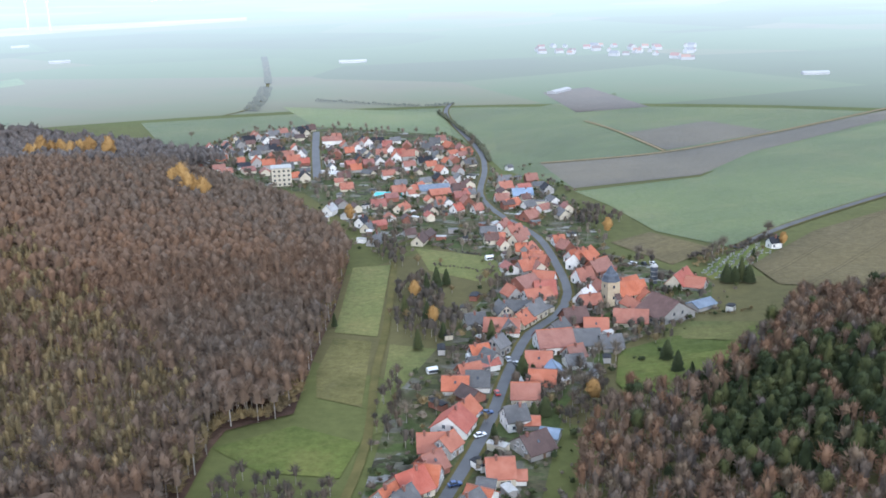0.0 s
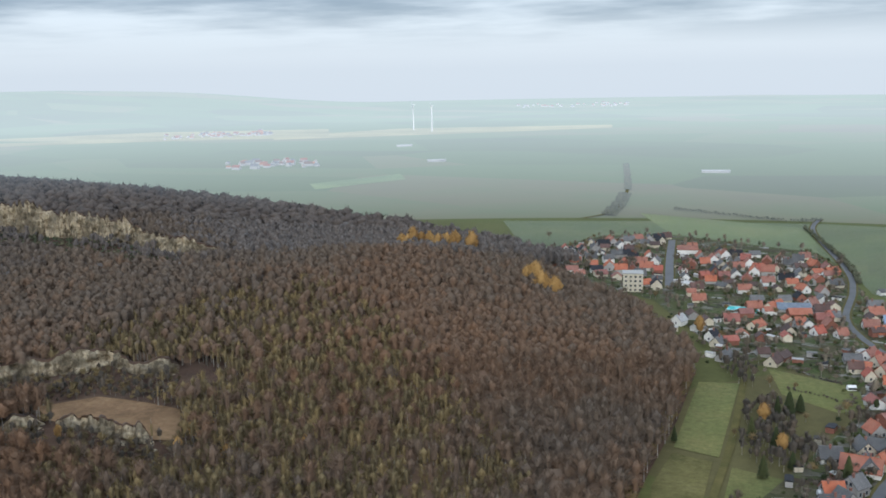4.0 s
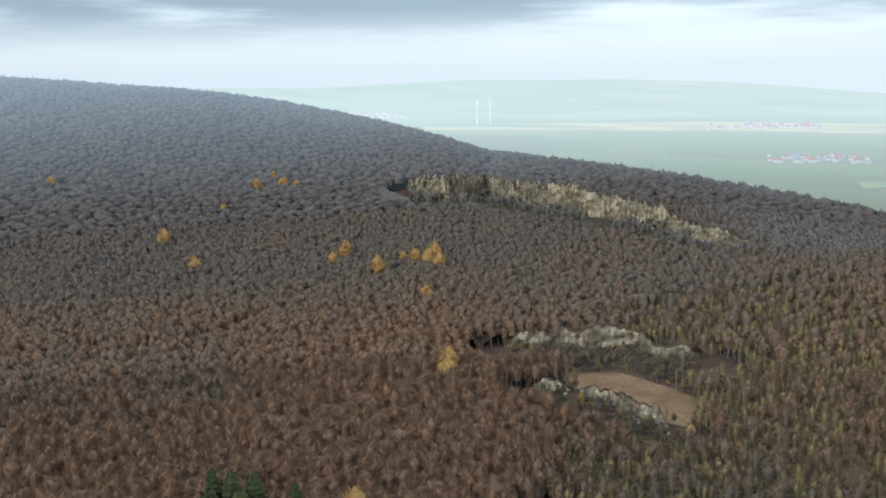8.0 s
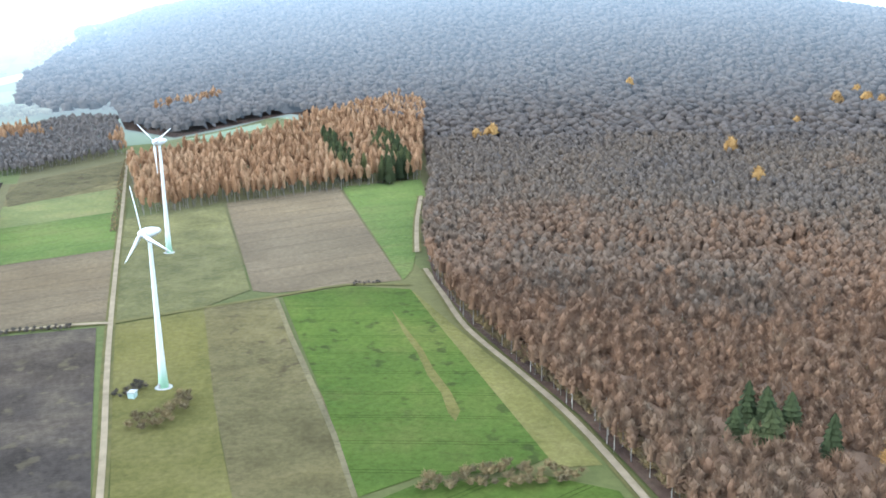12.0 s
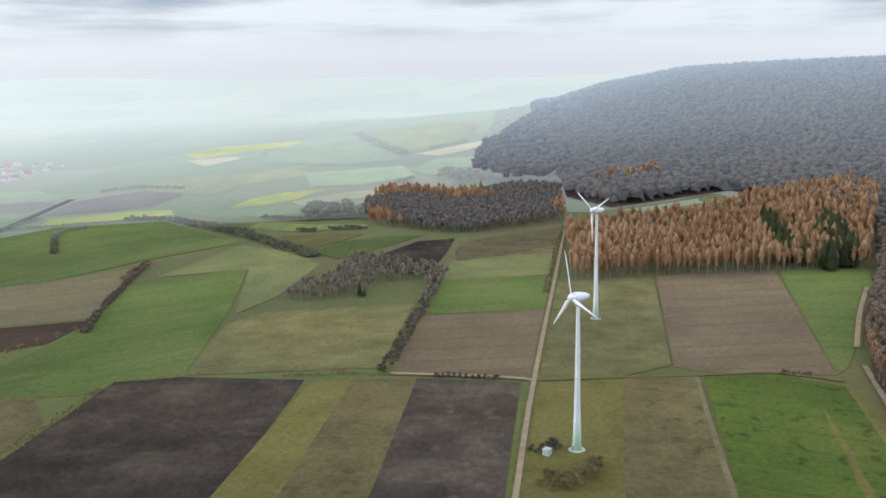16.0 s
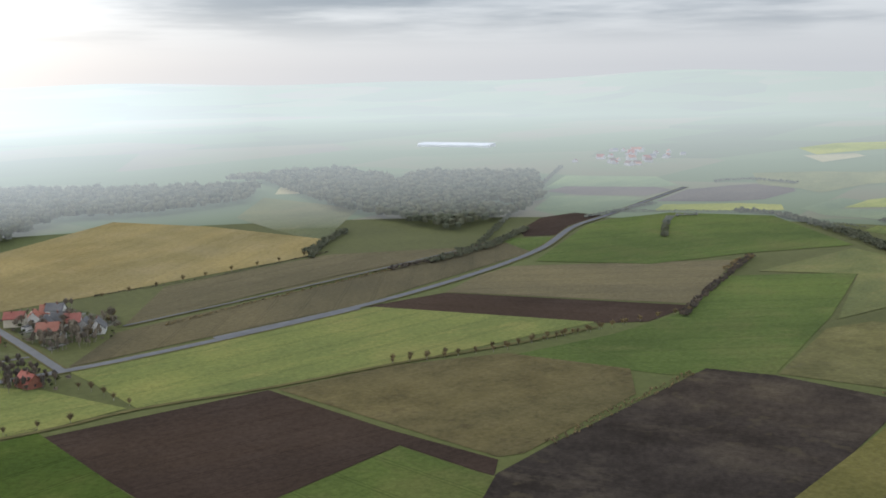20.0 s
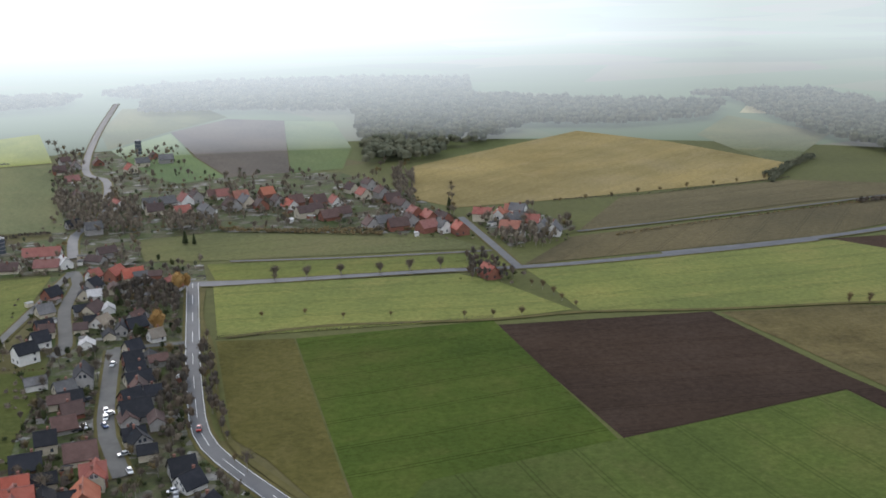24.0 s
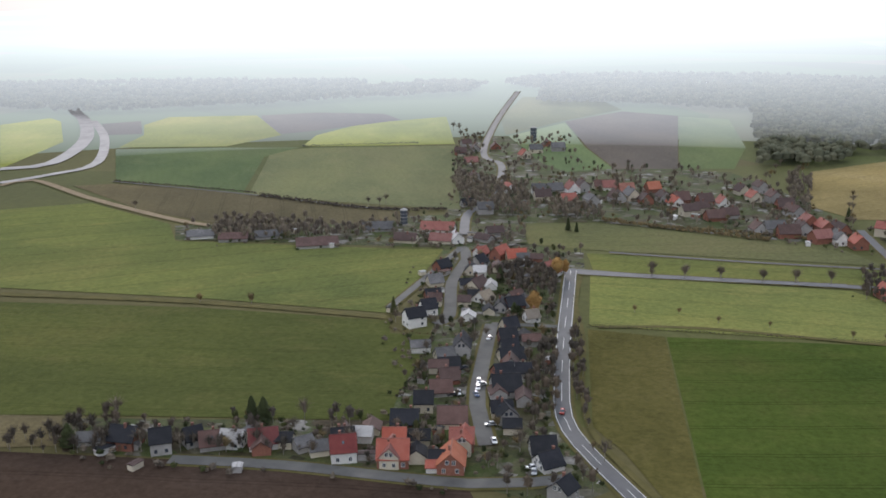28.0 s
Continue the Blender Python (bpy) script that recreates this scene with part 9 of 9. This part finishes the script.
# ---- far wind turbines and villages on the plain ----
M_FARWHITE = plain_mat("far_white_paint", (0.7, 0.7, 0.7), (0.8, 0.8, 0.8), 0.05, 0.6, 0.3, 0.1, 0)


def far_turbine(x, y, phase):
    t = thing("wind_turbine", x, y, 200)
    tagged(t, "far white wind turbine on the plain", "wind turbine", "far wind turbines")
    bm = bmesh.new()
    add_tube(bm, [(0, 0, -2, 2.2), (0, 0, 62, 1.3)], 8)
    part("tower", bm, M_FARWHITE, t)
    bm = bmesh.new()
    add_box(bm, -4, 2, -1.7, 1.7, 60.5, 64)
    bmesh.ops.bevel(bm, geom=bm.edges[:], offset=0.6, segments=1, affect="EDGES")
    part("nacelle", bm, M_FARWHITE, t)
    for k in range(3):
        bm = bmesh.new()
        blade_mesh(bm, phase + 120 * k, 24)
        bm.transform(Matrix.Translation((2.6, 0, 62)))
        part("blade", bm, M_FARWHITE, t)


for i, (x, y) in enumerate(FAR_TOWERS):
    far_turbine(x, y, 20 + 37 * i)


# Walls and roofs far off, with haze painted on as emission.
def far_mat(name, a, b, haze_glow):
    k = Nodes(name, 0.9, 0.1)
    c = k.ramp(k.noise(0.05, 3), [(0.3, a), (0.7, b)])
    paint_haze(k, c, haze_glow)
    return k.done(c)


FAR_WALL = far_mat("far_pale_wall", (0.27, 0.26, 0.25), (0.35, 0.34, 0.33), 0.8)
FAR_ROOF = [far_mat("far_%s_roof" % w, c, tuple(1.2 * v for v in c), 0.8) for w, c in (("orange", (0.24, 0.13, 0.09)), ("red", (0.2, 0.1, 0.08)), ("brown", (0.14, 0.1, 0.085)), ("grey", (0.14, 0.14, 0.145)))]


def far_house_mesh(roof):
    bm = bmesh.new()
    add_prism(bm, [(-5, -1), (5, -1), (5, 4.5), (0, 9), (-5, 4.5)], -8, 8)
    me = bpy.data.meshes.new("far_house")
    bm.normal_update()
    for f in bm.faces:
        f.material_index = 1 if f.normal.z > 0.3 else 0
    bm.to_mesh(me)
    bm.free()
    me.materials.append(FAR_WALL)
    me.materials.append(roof)
    return me


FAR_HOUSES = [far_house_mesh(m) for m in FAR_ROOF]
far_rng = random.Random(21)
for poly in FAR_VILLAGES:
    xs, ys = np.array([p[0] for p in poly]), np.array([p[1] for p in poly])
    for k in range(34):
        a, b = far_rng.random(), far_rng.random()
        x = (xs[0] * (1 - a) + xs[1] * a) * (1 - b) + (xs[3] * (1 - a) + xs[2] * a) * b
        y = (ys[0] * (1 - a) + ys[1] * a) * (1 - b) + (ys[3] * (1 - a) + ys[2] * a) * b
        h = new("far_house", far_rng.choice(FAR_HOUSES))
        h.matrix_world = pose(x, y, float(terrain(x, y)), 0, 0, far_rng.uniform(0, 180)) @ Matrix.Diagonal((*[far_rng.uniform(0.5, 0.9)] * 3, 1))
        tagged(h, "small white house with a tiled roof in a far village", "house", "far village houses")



def glasshouse(x, y, yaw, length):
    """A long row of pale glasshouse spans, far off in the valley."""
    t = thing("glasshouse", x, y, yaw)
    tagged(t, "long pale glasshouse in the far misty valley", "glasshouse")
    for k in range(4):
        bm = bmesh.new()
        add_prism(bm, [(-5, -1), (5, -1), (5, 4), (0, 6.5), (-5, 4)], -length / 2, length / 2)
        bm.transform(Matrix.Translation((0, 10.0 * k - 15, 0)))
        part("span", bm, M_FARWHITE, t)


glasshouse(-1188, -1516, -57.6, 146)


def long_shed(x, y, yaw, length):
    """A long low farm shed with a pale roof, far off on the plain."""
    t = thing("farm_shed", x, y, yaw)
    tagged(t, "long low farm shed with a pale roof on the plain", "farm shed", "far farm sheds")
    bm = bmesh.new()
    add_prism(bm, [(-5, -1), (5, -1), (5, 2.4), (0, 3.6), (-5, 2.4)], -length / 2, length / 2)
    # Shed walls and roof share the far wall's painted haze glow.
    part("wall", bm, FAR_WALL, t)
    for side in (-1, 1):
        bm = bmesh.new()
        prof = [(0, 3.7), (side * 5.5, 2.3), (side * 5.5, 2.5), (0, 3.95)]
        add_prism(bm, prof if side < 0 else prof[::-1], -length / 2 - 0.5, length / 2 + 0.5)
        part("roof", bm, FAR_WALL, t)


for x, y, yaw, length in ((-604, 1527, 24, 30), (109, 1078, 54, 34), (417, 1178, 0, 30), (-148, 1431, 9, 38), (-789, 1822, 34, 30)):
    long_shed(x, y, yaw, length)

# ---- village clutter ----


def car_meshes():
    bm = bmesh.new()
    add_prism(bm, [(-0.85, 0.35), (0.85, 0.35), (0.88, 0.85), (-0.88, 0.85)], -2.1, 2.1)
    bmesh.ops.bevel(bm, geom=bm.edges[:], offset=0.12, segments=2, affect="EDGES")
    body = bpy.data.meshes.new("body")
    bm.to_mesh(body)
    bm = bmesh.new()
    v = [bm.verts.new(p) for p in ((-1.6, -0.8, 0.85), (1.0, -0.8, 0.85), (1.0, 0.8, 0.85), (-1.6, 0.8, 0.85), (-1.2, -0.62, 1.45), (0.3, -0.62, 1.45), (0.3, 0.62, 1.45), (-1.2, 0.62, 1.45))]
    for f in ((0, 3, 2, 1), (4, 5, 6, 7), (0, 1, 5, 4), (1, 2, 6, 5), (2, 3, 7, 6), (3, 0, 4, 7)):
        bm.faces.new([v[i] for i in f])
    cabin_me = bpy.data.meshes.new("glazing")
    bm.to_mesh(cabin_me)
    cabin_me.materials.append(M_GLASS)
    bm = bmesh.new()
    add_box(bm, -1.15, 0.28, -0.6, 0.6, 1.45, 1.5)
    top = bpy.data.meshes.new("roof")
    bm.to_mesh(top)
    bm = bmesh.new()
    add_tube(bm, [(0, 0, -0.1, 0.31), (0, 0, 0.1, 0.31)], 12)
    wheel = bpy.data.meshes.new("wheel")
    bm.to_mesh(wheel)
    wheel.materials.append(plain_mat("black_tyre", (0.015, 0.015, 0.015), (0.03, 0.03, 0.03), 3, 0.8, 0.2, 0.1, 0))
    return body, cabin_me, top, wheel


CAR_BODY, CAR_GLASS, CAR_TOP, CAR_WHEEL = car_meshes()
PAINTS = [(w, plain_mat(w + "_car_paint", c, tuple(1.15 * v for v in c), 0.5, 0.3, 0.5, 0.1, 0)) for w, c in
          (("white", (0.7, 0.7, 0.7)), ("silver", (0.4, 0.41, 0.42)), ("black", (0.03, 0.03, 0.035)), ("blue", (0.05, 0.09, 0.2)), ("red", (0.35, 0.04, 0.03)))]


def car(x, y, yaw, paint):
    word, mat = paint
    c = thing("parked_car", x, y, yaw)
    c.location.z += 0.45
    tagged(c, "parked %s car at the roadside" % word, "car", "parked cars")
    for nm, me in (("body", CAR_BODY), ("roof", CAR_TOP)):
        ob = new(nm, me.copy())
        ob.data.materials.append(mat)
        ob.parent = c
    share("glazing", CAR_GLASS, c, Matrix.Identity(4))
    for u in (-1.3, 1.3):
        for v in (-0.78, 0.78):
            share("wheel", CAR_WHEEL, c, pose(u, v, 0.31, 90))


for i, (x, y) in enumerate(CARS):
    car(x, y, (100, 20, 80, 10, 95)[i % 5] + 7 * (i % 3), PAINTS[(0, 1, 0, 2, 0, 3, 1, 4)[i % 8]])

homes = [o for o in scene.objects if o.name.split(".")[0] in ("house", "barn", "shed") and o.parent is None]
spots_n = np.array([(h.location.x, h.location.y) for h in homes])
near_homes = [h for h in homes if math.hypot(h.location.x, h.location.y) < 900]
r5 = np.random.RandomState(17)


def near_road(p):
    """Keeps garden things off the houses and roads, but close to a house."""
    d = np.hypot(p[:, None, 0] - spots_n[None, :, 0], p[:, None, 1] - spots_n[None, :, 1])
    ok = (d.min(1) > 7.0) & (d.min(1) < 20)
    for pts, width in ROADS:
        ok &= away(p, pts, width / 2 + 1.6)
    return ok


for i, poly in enumerate(GARDENS):
    p = scatter(poly, 6.0, 300 + i)
    d = np.hypot(p[:, None, 0] - spots_n[None, :, 0], p[:, None, 1] - spots_n[None, :, 1]).min(1)
    clump = np.array([noise.noise((x * 0.035, y * 0.035, i)) for x, y in p])
    keep = (d > 7.0) & (clump + r5.normal(0, 0.18, len(p)) > 0.02)
    for pts, width in ROADS:
        keep &= away(p, pts, width / 2 + 2.2)
    p, pick = p[keep], r5.random(keep.sum())
    distant = math.hypot(sum(q[0] for q in poly), sum(q[1] for q in poly)) / len(poly) > 520
    if distant:
        p, pick = p[::2], pick[::2]
    # Distant gardens get lighter leaf colours to imitate haze.
    grow("garden_trees", p[pick < 0.62], MIDDLE, [LEAF["bare" if distant else "town"], M_BARK], (0.3, 0.6), 400 + i, "bare brown trees and tall shrubs in the village gardens", "trees")
    grow("garden_trees", p[(pick >= 0.62) & (pick < 0.84)], PINE, [LEAF["scrub" if distant else "dark"], M_BARK], (0.22, 0.45), 430 + i, "dark evergreens in the village gardens", "trees")
    grow("garden_trees", p[pick >= 0.84], SHRUB, [LEAF["olive"], M_BARK], (0.6, 1.3), 460 + i, "olive-brown shrubs in the village gardens", "bushes")

for north in (True, False):
    c = np.array([(h.location.x, h.location.y) for h in near_homes if (h.location.y > 0) == north])
    p = np.repeat(c, 17, 0) + r5.normal(0, 12, (len(c) * 17, 2))
    p = p[near_road(p)]
    k = r5.random(len(p)) < 0.42
    grow("garden_bushes", p[~k], FAR_SHRUB + SHRUB[:1], [LEAF["bare"], M_BARK], (0.4, 1.15), 31, "bare bushes and hedges in the village gardens", "bushes")
    grow("garden_bushes", p[k], FAR_SHRUB + SHRUB[:1], [LEAF["dark"], M_BARK], (0.35, 1.0), 32, "evergreen bushes in the village gardens", "bushes")


def garden_shed(x, y, yaw, wall, roof):
    s = thing("garden_shed", x, y, yaw)
    tagged(s, "small garden shed or garage with a low roof", "shed", "garden sheds")
    w, l, h = r5.uniform(2.4, 3.4), r5.uniform(3.2, 6.5), r5.uniform(2.1, 2.6)
    bm = bmesh.new()
    add_box(bm, -l / 2, l / 2, -w / 2, w / 2, -0.5, h)
    part("wall", bm, wall, s)
    bm = bmesh.new()
    add_prism(bm, [(-w / 2 - 0.25, h), (w / 2 + 0.25, h), (w / 2 + 0.25, h + 0.18), (0, h + 0.5), (-w / 2 - 0.25, h + 0.18)], -l / 2 - 0.2, l / 2 + 0.2)
    part("roof", bm, roof, s)
    bm = bmesh.new()
    add_box(bm, -0.5, 0.5, -w / 2 - 0.05, -w / 2 + 0.02, 0, 1.9)
    part("door", bm, M_DOOR, s)


c = np.array([(h.location.x, h.location.y) for h in near_homes])
p = np.repeat(c, 2, 0) + r5.normal(0, 11, (2 * len(c), 2))
p = p[near_road(p)]
for i, (x, y) in enumerate(p[r5.permutation(len(p))[:140]]):
    garden_shed(float(x), float(y), float(r5.uniform(0, 180)), WALL[("white", "grey", "brick", "cream")[i % 4]], (ROOF["grey"], ROOF["white"], ROOF["dark"], ROOF["brown"], M_CONC)[i % 5])


def greenhouse(x, y):
    g = thing("greenhouse", x, y, 20)
    tagged(g, "small white greenhouse in a garden", "greenhouse", "greenhouses")
    bm = bmesh.new()
    add_prism(bm, [(-1.3, 0), (1.3, 0), (1.3, 1.7), (0, 2.5), (-1.3, 1.7)], -2, 2)
    part("frame", bm, M_FRAME, g)
    bm = bmesh.new()
    add_prism(bm, [(-1.33, 0.5), (-1.31, 0.5), (-1.31, 1.5), (-1.33, 1.5)], -1.8, 1.8)
    part("pane", bm, M_GLASS, g)


for x, y in GREENHOUSE:
    greenhouse(x, y)


# ---- the cemetery beside the village ----
M_STONE = plain_mat("grave_stone", (0.16, 0.155, 0.15), (0.34, 0.33, 0.31), 1.5, 0.6, 0.4, 0.7, 0)
M_BED = plain_mat("grave_bed", (0.05, 0.06, 0.025), (0.12, 0.11, 0.08), 1.0, 0.9, 0.1, 0.5, 0)


def grave_meshes():
    bm = bmesh.new()
    add_prism(bm, [(-0.55, -0.2), (0.55, -0.2), (0.55, 0.75), (0.32, 1.0), (0, 1.1), (-0.32, 1.0), (-0.55, 0.75)], -0.1, 0.1)
    head = bpy.data.meshes.new("headstone")
    bm.to_mesh(head)
    bm.free()
    head.materials.append(M_STONE)
    bm = bmesh.new()
    add_box(bm, 0.1, 2.3, -0.65, -0.5, -0.2, 0.22)
    add_box(bm, 0.1, 2.3, 0.5, 0.65, -0.2, 0.22)
    add_box(bm, 2.15, 2.3, -0.5, 0.5, -0.2, 0.22)
    kerb = bpy.data.meshes.new("kerb")
    bm.to_mesh(kerb)
    bm.free()
    kerb.materials.append(M_STONE)
    bm = bmesh.new()
    add_box(bm, 0.1, 2.15, -0.5, 0.5, -0.2, 0.16)
    bed = bpy.data.meshes.new("bed")
    bm.to_mesh(bed)
    bm.free()
    bed.materials.append(M_BED)
    return head, kerb, bed


HEAD, KERB, BED = grave_meshes()
tagged(drape("field", CEMETERY, FIELD["lawn"], 0.2, 12), "grassy cemetery ground behind a clipped hedge", "cemetery", kind="structure")
graves = scatter(CEMETERY, 4.6, 91, 0.12)
graves = graves[np.hypot(graves[:, 0] - CHAPEL[0], graves[:, 1] - CHAPEL[1]) > 7][:52]
for x, y in graves:
    g = thing("grave", float(x), float(y), 200 + float(r5.uniform(-4, 4)))
    g.location.z += 0.3
    tagged(g, "grey stone grave with a kerbed bed on grass", "grave", "graves in the cemetery")
    share("headstone", HEAD, g, Matrix.Diagonal((1, 1, float(r5.uniform(0.8, 1.3)), 1)))
    share("kerb", KERB, g, Matrix.Identity(4))
    share("bed", BED, g, Matrix.Identity(4))
house(float(CHAPEL[0]), float(CHAPEL[1]), 20, 8.0, 6.0, 6.6, "dark")
